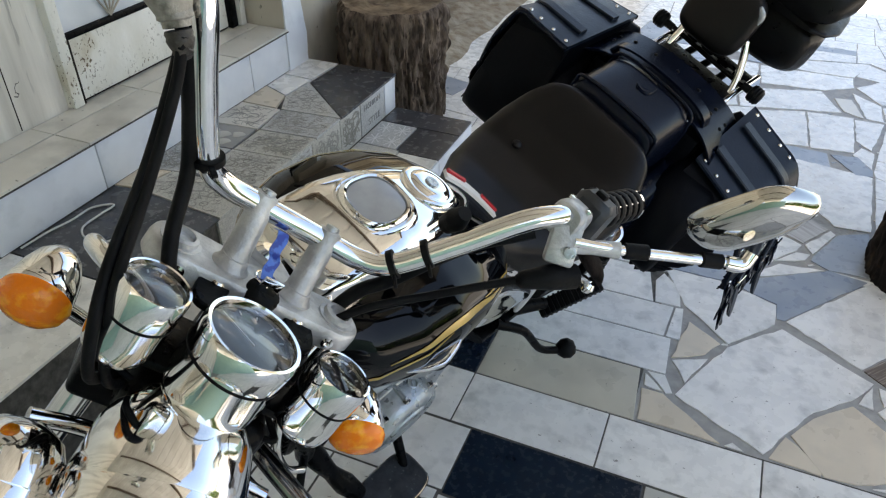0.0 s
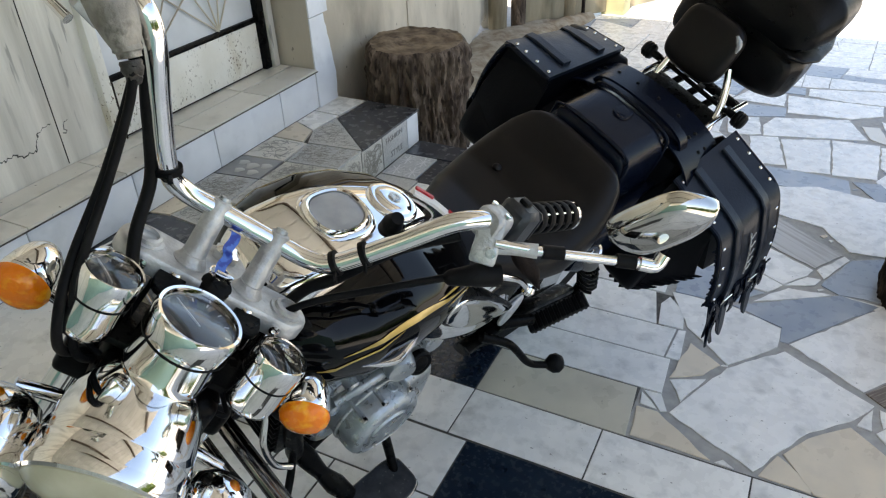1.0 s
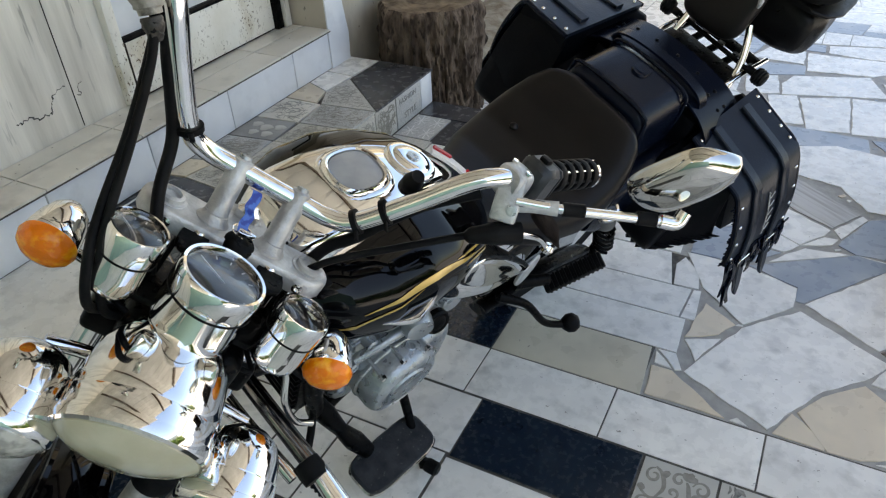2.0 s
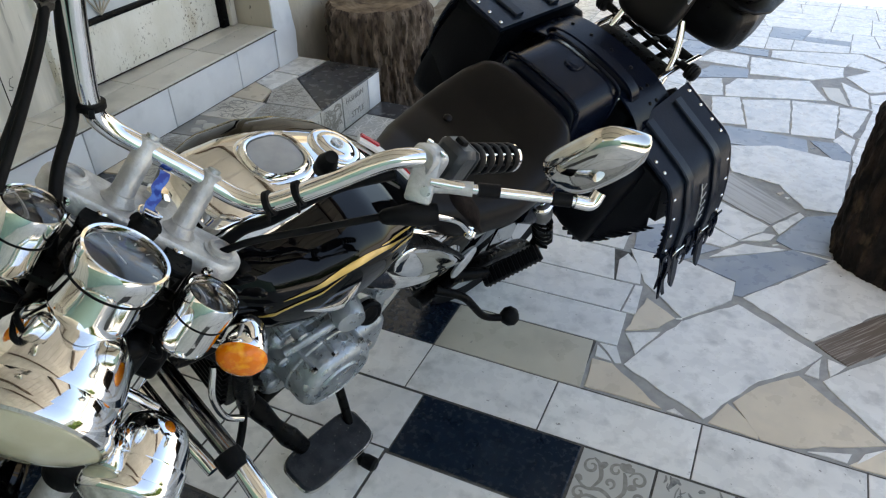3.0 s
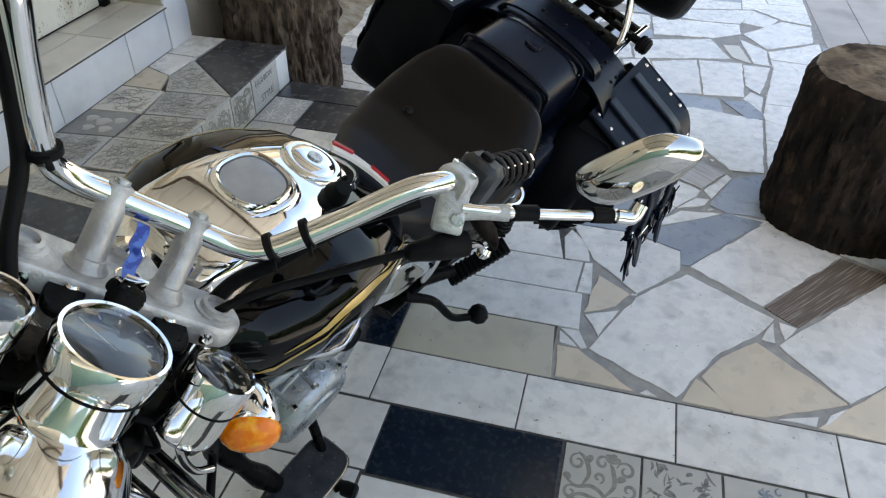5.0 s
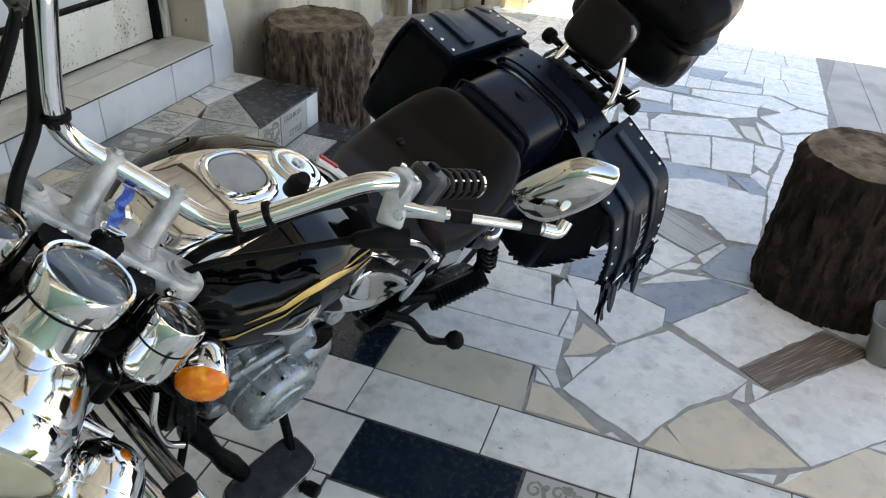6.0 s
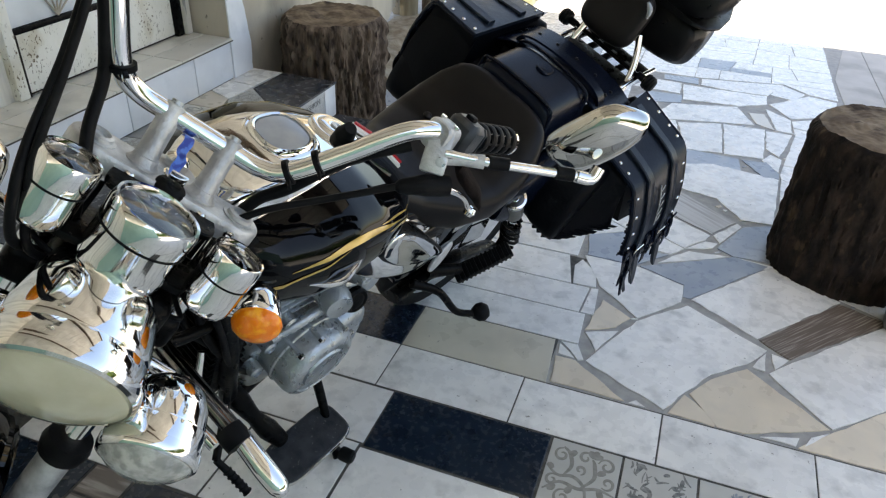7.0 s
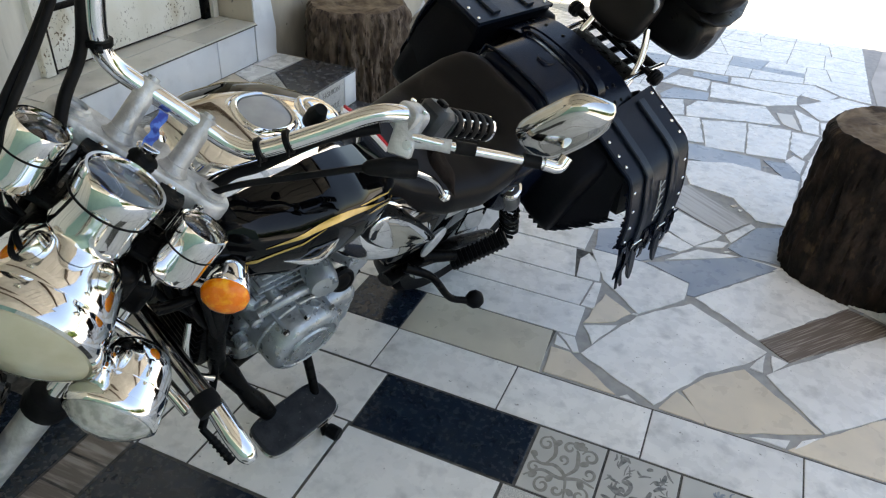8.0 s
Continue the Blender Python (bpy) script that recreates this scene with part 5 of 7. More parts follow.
# --- engine guard with its peg
gd = bp("highway_bar", tube([(0.93, -0.26, 0.475), (0.945, -0.1, 0.485), (0.945, 0.1, 0.485), (0.938, 0.27, 0.473)], 0.016, 18), CHROME_DARK_REFLECTION, "chrome transverse bar with dark reflections painted in and bright ends")
for sgn in (-1, 1):
    part("collar", lathe([(0.014, -0.020), (0.023, -0.018), (0.025, 0.0), (0.023, 0.018), (0.014, 0.020)], axes((0.945, sgn * 0.268, 0.473), (0, sgn, -0.12)), 22), RUBBER, gd)
    part("end", tube([(0.937, sgn * 0.275, 0.473), (0.937, sgn * 0.34, 0.464), (0.934, sgn * 0.375, 0.455), (0.930, sgn * 0.388, 0.448)], [0.018, 0.019, 0.018, 0.011], 20), CHROME, gd, "chrome bar end")
    part("stay", tube([(0.945, sgn * 0.06, 0.485), (0.90, sgn * 0.06, 0.46), (0.84, sgn * 0.06, 0.45)], 0.012, 10), BLACK_PART, gd)
bp("guard_tube", tube([(0.985, -0.24, 0.470), (0.99, -0.1, 0.480), (0.99, 0.1, 0.480), (0.975, 0.262, 0.468)], 0.0125, 16), CHROME, "slim chrome tube along the transverse bar")
hp = bp("highway_peg", tube([(0.86, 0.18, 0.10), (0.845, 0.225, 0.075), (0.835, 0.265, 0.055)], [0.008, 0.009, 0.009], 14), RUBBER, "ribbed black peg")
for k in range(6):
    c = Vector((0.85, 0.21, 0.083)).lerp(Vector((0.835, 0.265, 0.055)), k / 5)
    part("rib", lathe([(0.008, -0.002), (0.0115, -0.001), (0.0115, 0.001), (0.008, 0.002)], axes(c, (-0.02, 0.05, -0.03)), 14), RUBBER, hp)
part("stay", tube([(0.86, 0.18, 0.10), (0.80, 0.12, 0.12), (0.78, 0.09, 0.20)], 0.009, 10), BLACK_PART, hp)

# --- front end on the steering stem
outline = [(0.050 + 0.036 * math.cos(a), 0.104 + 0.036 * math.sin(a)) for a in np.linspace(0, math.pi, 15)] + [(0.016, 0.045), (-0.022, 0.026), (-0.034, 0.0), (-0.022, -0.026), (0.016, -0.045)] + [(0.050 + 0.036 * math.cos(a), -0.104 + 0.036 * math.sin(a)) for a in np.linspace(math.pi, 2 * math.pi, 15)]
clamp = skin(bmesh.new(), [[(0.045 + (x - 0.045) * k, y * (1 - (1 - k) * 0.4), z) for x, y in outline] for k, z in ((0.94, -0.027), (1.0, -0.022), (1.0, -0.005), (0.975, 0.0), (0.93, 0.002))])
sp("top_clamp", clamp, ALU_PALE, "pale cast aluminium top yoke with rounded ears")
for sgn in (-1, 1):
    ear = sp("gauge_ear", oval_plate(axes((0.092, sgn * 0.056, -0.012), (0.1, 0, 1), (1, 0.2 * sgn, 0)), 0.034, 0.019, ((1.0, -0.005), (1.0, 0.002), (0.93, 0.004), (0.2, 0.004)), 2.4), BLACK_PART, "black gauge bracket ear with a bolt")
    sp("bolt", lathe([(0, 0), (0.0085, 0), (0.0085, 0.004), (0.006, 0.006), (0, 0.0055)], axes((0.082, sgn * 0.052, -0.0085), (0.1, 0, 1)), 14), CHROME_WORN, "", ear)
sp("lower_clamp", box(-0.01, 0.095, -0.125, 0.125, -0.225, -0.17, 0.012, seg=3), BLACK_PART, "black lower yoke")
sp("stem_nut", lathe([(0, -0.02), (0.02, -0.02), (0.02, 0.014), (0.012, 0.02), (0, 0.02)], axes((0.0, 0, 0), (0, 0, 1)), 6), CHROME, "chrome stem nut")
for a in (-0.095, 0.095):
    cap = sp("fork_cap", lathe([(0, 0), (0.025, 0), (0.025, 0.004), (0.020, 0.0045), (0.019, 0.010), (0.014, 0.0115), (0.013, 0.006), (0, 0.006)], axes((0.050, a * 1.11, 0.0), (0, 0, 1)), 28), ALU_PALE, "fork cap bolt")
    leg = sp("fork_tube", tube([(0.065, a * 1.08, 0.0), (0.065, a * 1.08, -0.52)], 0.0195, 20, 1), CHROME, "chrome fork tube")
    bm = tube([(0.065, a * 1.08, -0.47), (0.065, a * 1.08, -0.88)], [0.028, 0.028, 0.026], 20, 1)
    sp("fork_slider", bm, ALU_PALE, "polished alloy fork slider")
    sp("fork_boot", lathe([(0.02, -0.02), (0.036, -0.018), (0.040, 0.0), (0.036, 0.016), (0.022, 0.02)], axes((0.065, a * 1.08, -0.465), (0, 0, 1)), 22), RUBBER, "black rubber dust boot")
for sgn in (-1, 1):
    rs = sp("handlebar_riser", tube([(0.052, sgn * 0.043, -0.005), (0.036, sgn * 0.044, 0.026), (0.012, sgn * 0.045, 0.072), (0.008, sgn * 0.045, 0.081), (0.0070, sgn * 0.045, 0.0845)], [0.0185, 0.0160, 0.0155, 0.0158, 0.0158, 0.0115], 20), ALU_PALE, "dull cast aluminium handlebar riser")
    sp("foot", lathe([(0, -0.004), (0.0245, -0.002), (0.024, 0.002), (0.0195, 0.006), (0.0168, 0.014), (0, 0.014)], axes((0.049, sgn * 0.043, 0.0), (-0.12, 0, 1)), 28), ALU_PALE, "", rs)
    sp("bolt", lathe([(0, 0), (0.009, 0), (0.009, 0.006), (0.005, 0.007), (0.0, 0.004)], axes((0.0072, sgn * 0.045, 0.083), (-0.35, 0, 0.9)), 12), ALU, "", rs)
    sp("clamp_bolt", lathe([(0, 0), (0.008, 0), (0.008, 0.007), (0.004, 0.008), (0, 0.005)], axes((0.084, sgn * 0.098, -0.012), (1, 0, 0)), 12), CHROME, "chrome pinch bolt")

half = [(0.012, 0.0, 0.070), (0.012, 0.05, 0.070), (0.018, 0.095, 0.074), (0.030, 0.128, 0.095), (0.042, 0.175, 0.170), (0.052, 0.215, 0.240), (0.050, 0.245, 0.268), (0.025, 0.290, 0.281), (-0.025, 0.350, 0.296), (-0.095, 0.428, 0.314)]
full = [(x, -y, z) for x, y, z in half[:0:-1]] + half
sp("handlebar", tube(full, 0.0142, 20, 7), CHROME, "tall chrome handlebar")


def control(sgn):
    def Q(x, y, z):
        return (x, y * sgn, z)
    gd0, gd1 = Vector(Q(-0.020, 0.343, 0.2945)), Vector(Q(-0.100, 0.434, 0.3155))
    d = gd1 - gd0
    g = sp("grip", tube([gd0, gd1], 0.0205, 22, 1), CHROME_DIM, "black rubber grip with chrome bands")
    for k in range(5):
        c = gd0 + d * (0.08 + 0.84 * k / 4)
        sp("band", lathe([(0.020, -0.0078), (0.0235, -0.0074), (0.0250, -0.004), (0.0250, 0.004), (0.0235, 0.0074), (0.020, 0.0078)], axes(c, d), 22), RUBBER, "", g)
    sp("end_cap", lathe([(0, -0.004), (0.0245, -0.004), (0.0245, 0.003), (0.017, 0.006), (0, 0.006)], axes(gd1, d), 22), CHROME, "", g)
    for k in range(8):
        a = 2 * math.pi * k / 8
        m = axes(gd0, d)
        sp("rib", tube([m @ Vector((0.0205 * math.cos(a), 0.0205 * math.sin(a), 0.012)), m @ Vector((0.0205 * math.cos(a), 0.0205 * math.sin(a), 0.105))], 0.0024, 6, 1), CHROME if k % 2 else RUBBER, "", g)
    hm = axes(Vector(Q(0.004, 0.316, 0.288)), d, (0, 0, 1))
    sw = sp("switch_housing", box(-0.031, 0.029, -0.026, 0.026, -0.026, 0.020, 0.009, hm, seg=1), SWITCH_BLACK, "dusty black faceted switch housing")
    sp("half", box(-0.027, 0.025, -0.029, 0.023, 0.0205, 0.030, 0.006, hm, seg=1), SWITCH_BLACK, "", sw)
    sp("screw", lathe([(0, 0), (0.0035, 0), (0.003, 0.0015), (0, 0.001)], axes(hm @ Vector((0.018, -0.026, -0.008)), hm.to_3x3() @ Vector((0, -1, 0))), 10), ALU, "", sw)
    sp("toggle", box(0.026, 0.036, -0.010, 0.006, -0.012, 0.004, 0.003, hm), RUBBER, "", sw)
    sp("button", box(-0.006, 0.006, -0.028, -0.02, -0.01, 0.01, 0.002, hm), RUBBER, "", sw)
    pm = axes(Vector(Q(0.034, 0.275, 0.272)), d, (0, 0, 1))
    pc = sp("lever_perch", oval_plate(pm, 0.024, 0.022, ((0.90, -0.019), (1.0, -0.016), (1.0, 0.014), (0.90, 0.017)), 3.6, 32), ALU_PALE, "cast alloy lever perch")
    for q in (-0.014, 0.014):
        sp("bolt", lathe([(0, 0), (0.0048, 0), (0.0048, 0.004), (0, 0.0045)], axes(pm @ Vector((0.023, q, 0.0)), pm.to_3x3() @ Vector((1, 0, 0))), 8), CHROME_WORN, "", pc)
    am = axes(Q(0.036, 0.270, 0.286), (0.026, 0.020 * sgn, -0.068), (0.4, 1.0 * sgn, 0.45))
    sp("arm", box(-0.019, 0.019, -0.012, 0.014, 0.0, 0.072, 0.005, am), ALU_PALE, "", pc)
    sp("lever_pivot", tube([Q(0.052, 0.285, 0.245), Q(0.062, 0.312, 0.266), Q(0.070, 0.340, 0.284)], [0.011, 0.010, 0.011], 14), ALU_PALE, "", pc)
    sp("screw", lathe([(0, 0), (0.008, 0), (0.008, 0.003), (0.003, 0.004), (0, 0.003)], axes(Q(0.073, 0.284, 0.246), (0.9, -0.4 * sgn, 0.1)), 12), ALU, "", pc)
    sp("lever", tube([Q(0.060, 0.300, 0.210), Q(0.042, 0.336, 0.213), Q(0.002, 0.388, 0.210), Q(-0.040, 0.434, 0.191)], [0.007, 0.0055, 0.005, 0.005], 12), CHROME, "chrome lever with ball end", pc)
    sp("ball", lathe([(0, -0.011), (0.008, -0.008), (0.0115, 0), (0.008, 0.008), (0, 0.011)], axes(Q(-0.044, 0.440, 0.189), (0, 0, 1)), 16), CHROME, "", pc)
    sp("boot", tube([Q(0.064, 0.322, 0.222), Q(0.068, 0.290, 0.203), Q(0.068, 0.266, 0.184), Q(0.066, 0.256, 0.176)], [0.0165, 0.0170, 0.0168, 0.0140, 0.0125, 0.0105, 0.0062], 18), RUBBER, "black rubber lever boot", pc) if sgn > 0 else None
    return pc


control(1)
control(-1)
mc = sp("brake_master_cylinder", tube([(0.064, -0.300, 0.276), (0.070, -0.275, 0.258), (0.077, -0.248, 0.238), (0.082, -0.230, 0.222)], [0.026, 0.027, 0.026, 0.021, 0.014], 20), CASTING, "worn grey cast brake master cylinder")
sp("cap", lathe([(0, 0), (0.034, 0), (0.035, 0.006), (0.030, 0.010), (0, 0.011)], axes((0.058, -0.288, 0.292), (-0.2, 0.2, 1)), 24), CASTING, "", mc)
for dx in (-0.02, 0.02):
    sp("screw", lathe([(0, 0), (0.005, 0), (0.004, 0.003), (0, 0.002)], axes((0.058 + dx, -0.286, 0.302), (-0.2, 0.2, 1)), 10), BLACK_PART, "", mc)
sp("neck", lathe([(0, 0), (0.0165, 0), (0.017, 0.006), (0.014, 0.008), (0.0135, 0.014), (0, 0.015)], axes((0.080, -0.235, 0.227), (0.012, 0.05, -0.05)), 18), CASTING, "", mc)
sp("banjo_bolt", lathe([(0, 0), (0.0125, 0), (0.0135, 0.003), (0.0125, 0.006), (0.0135, 0.009), (0.0125, 0.012), (0.010, 0.018), (0, 0.020)], axes((0.083, -0.224, 0.215), (0.012, 0.05, -0.05)), 12), CAST_DARK, "grimy knurled bolt", mc)
sp("banjo_bolt", lathe([(0, 0), (0.009, 0), (0.010, 0.004), (0.008, 0.010), (0, 0.011)], axes((0.086, -0.214, 0.203), (0.05, 0.05, -0.01)), 6), CAST_DARK, "", mc)
# mirrors
for sgn in (1, -1):
    def Q(x, y, z):
        return (x, y * sgn, z)
    mr = sp("mirror_stem", tube([Q(0.062, 0.285, 0.258), Q(0.072, 0.345, 0.288), Q(0.078, 0.415, 0.325), Q(0.084, 0.480, 0.360)], 0.0072, 14), CHROME, "chrome mirror stem with black collars")
    for q0, q1 in (((0.072, 0.345, 0.288), (0.074, 0.372, 0.303)), ((0.080, 0.440, 0.339), (0.082, 0.465, 0.352))):
        sp("collar", tube([Q(*q0), Q(*q1)], 0.0105, 14, 1), RUBBER, "", mr)
    sp("joint", tube([Q(0.083, 0.470, 0.355), Q(0.085, 0.492, 0.366), Q(0.082, 0.492, 0.386)], 0.0105, 14, 4), CHROME, "", mr)
    mm = axes(Q(0.064, 0.462, 0.410), (0.80, 0.17 * sgn, -0.555), Q(0.075, 0.059, 0.128))
    turn_y = 1 if sgn > 0 else -1
    edge = smooth_line([(x, y * turn_y, 0) for x, y in ((-0.074, -0.004), (-0.068, 0.018), (-0.045, 0.034), (0.0, 0.050), (0.036, 0.059), (0.060, 0.053), (0.088, 0.020), (0.086, 0.004), (0.066, -0.022), (0.030, -0.042), (-0.018, -0.058), (-0.046, -0.060), (-0.064, -0.042), (-0.074, -0.004))], 4)[:-1]
    rings = [[mm @ Vector((p.x * k, p.y * k, z)) for p in edge] for k, z in ((0.96, -0.014), (1.0, -0.011), (1.0, 0.0), (0.95, 0.009), (0.80, 0.016), (0.5, 0.020), (0.2, 0.021), (0.02, 0.021))]
    sp("mirror_head", skin(bmesh.new(), rings), CHROME_DIM, "chrome backed mirror head", mr, angle=50)

# gauges
def gauge(a, fs, k, r, h, dial, label):
    m = Matrix.Translation((fs, a, k))
    g = sp("gauge", lathe([(0, -h), (r * 0.80, -h), (r * 0.91, -h + 0.003), (r * 0.965, -h + 0.009), (r * 0.99, -h + 0.018), (r, -h + 0.03), (r, -0.033), (r * 1.012, -0.031), (r * 1.02, -0.010), (r * 1.015, -0.002), (r * 0.97, 0.0035), (r * 0.90, 0.003), (r * 0.87, -0.004), (r * 0.86, -0.014), (0, -0.014)], m, 52), CHROME, label)
    sp("band", lathe([(r * 0.99, -0.0365), (r * 1.016, -0.036), (r * 1.016, -0.0335), (r * 0.99, -0.033)], m, 48), RUBBER, "", g)
    sp("dial", lathe([(0, -0.014), (r * 0.85, -0.0135), (r * 0.85, -0.012), (0, -0.012)], m, 40), dial, "dark instrument dial", g)
    for q in range(11):
        t = radians(225 - 27 * q)
        mm = m @ Matrix.Rotation(t, 4, "Z")
        sp("tick", box(r * 0.66, r * 0.78, -0.0008, 0.0008, -0.0119, -0.0113, 0, mm), WHITE_MARK, "", g)
    mm = m @ Matrix.Rotation(radians(230), 4, "Z")
    sp("needle", box(-0.006, r * 0.62, -0.0007, 0.0007, -0.0105, -0.0095, 0, mm), WHITE_MARK, "thin pale needle", g)
    return g


GLASS = bpy.data.materials.new("instrument glass")
GLASS.use_nodes = True
gb = GLASS.node_tree.nodes["Principled BSDF"]
gb.inputs["Transmission Weight"].default_value, gb.inputs["Roughness"].default_value, gb.inputs["IOR"].default_value = 1.0, 0.02, 1.55


def glass_on(g, a, fs, k, r):
    ob = sp("glass", lathe([(0, -0.004), (r * 0.87, -0.004), (r * 0.87, -0.002), (r * 0.5, 0.0015), (0, 0.0025)], Matrix.Translation((fs, a, k)), 40), GLASS, "clear gauge glass", g)
    ob.visible_shadow = False


for a, fs, k, r, h, lab in ((-0.008, 0.158, 0.0, 0.0575, 0.102, "large chrome speedometer with a black band"), (0.110, 0.150, -0.004, 0.037, 0.090, "small chrome gauge"), (-0.122, 0.160, 0.008, 0.037, 0.090, "small chrome gauge")):
    g = gauge(a, fs, k, r, h, DIAL, lab)
    glass_on(g, a, fs, k, r)
sp("gauge_bracket", box(0.05, 0.15, -0.13, 0.13, -0.10, -0.088, 0.004), BLACK_PART, "black gauge bracket")

# lamps
def lamp(a, fs, k, r, depth, tilt, label, cream):
    m = axes((fs, a, k), (math.cos(radians(tilt)), 0, math.sin(radians(tilt))), (0, 1, 0))
    h = sp("lamp", lathe([(0, -depth), (r * 0.42, -depth * 0.975), (r * 0.70, -depth * 0.86), (r * 0.88, -depth * 0.64), (r * 0.96, -depth * 0.34), (r * 0.988, -0.040), (r * 0.984, -0.039), (r * 0.984, -0.038), (r * 0.992, -0.037), (r * 0.995, -0.012), (r * 1.03, -0.011), (r * 1.04, -0.002), (r * 1.02, 0.006), (r * 0.97, 0.009), (r * 0.94, 0.004), (r * 0.90, -0.008), (r * 0.72, -0.032), (r * 0.4, -0.046), (0, -0.050)], m, 64), CHROME, label)
    h.name = "headlamp" if r > 0.08 else "auxiliary_lamp"
    sp("lens", lathe([(0, 0.003), (r * 0.95, 0.003), (r * 0.93, 0.010), (r * 0.7, 0.022), (r * 0.4, 0.030), (0.0, 0.033)], m, 44), cream, "lamp glass", h).visible_shadow = cream != GLASS
    return h


lamp(-0.008, 0.262, -0.212, 0.098, 0.165, -30, "large chrome headlamp with cream glass", LENS_CREAM)
for a in (-0.150, 0.142):
    h = lamp(a, 0.262, -0.262, 0.064, 0.11, -32, "chrome auxiliary lamp with ribbed pale glass", LENS_CLEAR)
    for x in (0.02,):
        sp("reflector", lathe([(0, 0), (0.009, 0), (0.009, 0.004), (0, 0.005)], axes((0.215, a + math.copysign(0.045, a), -0.215), (0.2, math.copysign(0.7, a), 0.7)), 12), ORANGE, "small orange reflector", h)
sp("lamp_bar", tube([(0.15, -0.15, -0.215), (0.14, -0.08, -0.215), (0.14, 0.08, -0.215), (0.15, 0.14, -0.215)], 0.010, 14), CHROME, "chrome lamp bar")
for sgn in (-1, 1):
    c = (0.110, sgn * 0.203, -0.098)
    m = axes(c, (1, sgn * 0.10, -0.48), (0, 1, 0))
    sg = sp("turn_signal", lathe([(0, -0.062), (0.014, -0.059), (0.024, -0.048), (0.031, -0.030), (0.0345, -0.012), (0.0355, -0.003), (0.034, 0.0), (0, 0.0)], m, 32), CHROME, "bullet turn signal with chrome shell")
    sp("lens", lathe([(0, 0.0), (0.036, 0.0), (0.0375, 0.006), (0.034, 0.016), (0.025, 0.024), (0.012, 0.028), (0, 0.029)], m, 32), ORANGE, "ribbed orange lens with painted prism glints", sg)
    sp("stalk", tube([(0.085, sgn * 0.200, -0.11), (0.06, sgn * 0.15, -0.14), (0.05, sgn * 0.10, -0.16)], 0.0085, 10), CHROME, "", sg)

# --- dark rag folded over the lever
rag = tube([(0.562, 0.236, 0.906), (0.545, 0.250, 0.880), (0.520, 0.268, 0.845), (0.494, 0.284, 0.806)], [0.015, 0.020, 0.023, 0.021, 0.010, 0.003], 20, 8, flat=0.5)
bumpy(rag, 0.010, 38, (1.0, 1.0, 0.35))
bp("rag", rag, CLOTH, "dark brown rag folded over the lever", angle=60)

# --- cables, ties, keys
def cable(pts, r, label="black cable", mat=RUBBER):
    return sp("cable", tube(pts, r, 10, 8), mat, label)


cable([(0.075, -0.228, 0.225), (0.08, -0.212, 0.196), (0.12, -0.186, 0.10), (0.16, -0.169, 0.004), (0.19, -0.154, -0.045), (0.185, -0.130, -0.105), (0.13, -0.10, -0.14), (0.06, -0.05, -0.17)], 0.0066, "thick black control hose")
cable([(0.09, -0.218, 0.215), (0.098, -0.200, 0.17), (0.13, -0.178, 0.09), (0.17, -0.157, 0.0), (0.185, -0.142, -0.04), (0.17, -0.11, -0.115), (0.12, -0.07, -0.15), (0.06, 0.0, -0.19)], 0.0058)
cable([(0.052, -0.262, 0.285), (0.052, -0.232, 0.250), (0.048, -0.190, 0.170), (0.042, -0.165, 0.125), (0.040, -0.138, 0.072), (0.074, -0.122, 0.018), (0.098, -0.100, -0.03), (0.09, -0.07, -0.12)], 0.0085)
cable([(0.066, 0.258, 0.177), (0.055, 0.19, 0.10), (0.05, 0.13, 0.035), (0.055, 0.085, -0.03), (0.06, 0.04, -0.10)], 0.0055, "black clutch cable")
cable([(0.040, 0.245, 0.235), (0.030, 0.190, 0.165), (0.022, 0.145, 0.072), (0.02, 0.115, 0.02), (0.03, 0.09, -0.10)], 0.0095, "black wiring sleeve")
for k in range(5):
    cable([(0.05, -0.10 + 0.03 * k, -0.05), (0.12, -0.12 + 0.05 * k, -0.115), (0.15, -0.03 + 0.03 * k, -0.13), (0.07, 0.05 - 0.02 * k, -0.16)], 0.004)
for a, k in ((-0.128, 0.095), (0.128, 0.095), (0.152, 0.133)):
    c = Vector((0.030, a, k)) if abs(a) < 0.13 else Vector((0.036, a, k))
    d = (0.012, math.copysign(0.045, a), 0.07)
    tie = sp("cable_tie", lathe([(0.0145, -0.005), (0.019, -0.004), (0.019, 0.004), (0.0145, 0.005)], axes(c, d), 20), RUBBER, "black cable tie")
    m = axes(c, d, (0.6, 0.2, 0))
    sp("tail", box(0.014, 0.036, -0.0035, 0.0035, -0.002, 0.002, 0.001, m), RUBBER, "", tie)
key = sp("ignition_lock", lathe([(0, -0.02), (0.022, -0.02), (0.022, 0.008), (0.016, 0.012), (0, 0.012)], axes((0.075, 0.0, -0.005), (0.3, 0, 1)), 24), BLACK_PART, "ignition lock with key")
sp("key", box(-0.002, 0.002, -0.012, 0.012, 0.012, 0.036, 0.001, axes((0.075, 0.0, -0.005), (0.3, 0, 1))), CHROME, "", key)
rb = bmesh.new()
line = smooth_line([(0.020, -0.013, 0.055), (0.031, -0.011, 0.062), (0.040, -0.009, 0.056), (0.050, -0.011, 0.044), (0.052, -0.005, 0.034), (0.060, -0.007, 0.024), (0.068, -0.004, 0.014)], 6)
skin(rb, [[p + Vector((0, -0.007, 0)), p + Vector((0.002, -0.007, 0.001)), p + Vector((0.002, 0.007, 0.001)), p + Vector((0, 0.007, 0))] for p in line])
sp("key_ribbon", rb, BLUE, "blue fabric key ribbon tied over the bar", key)
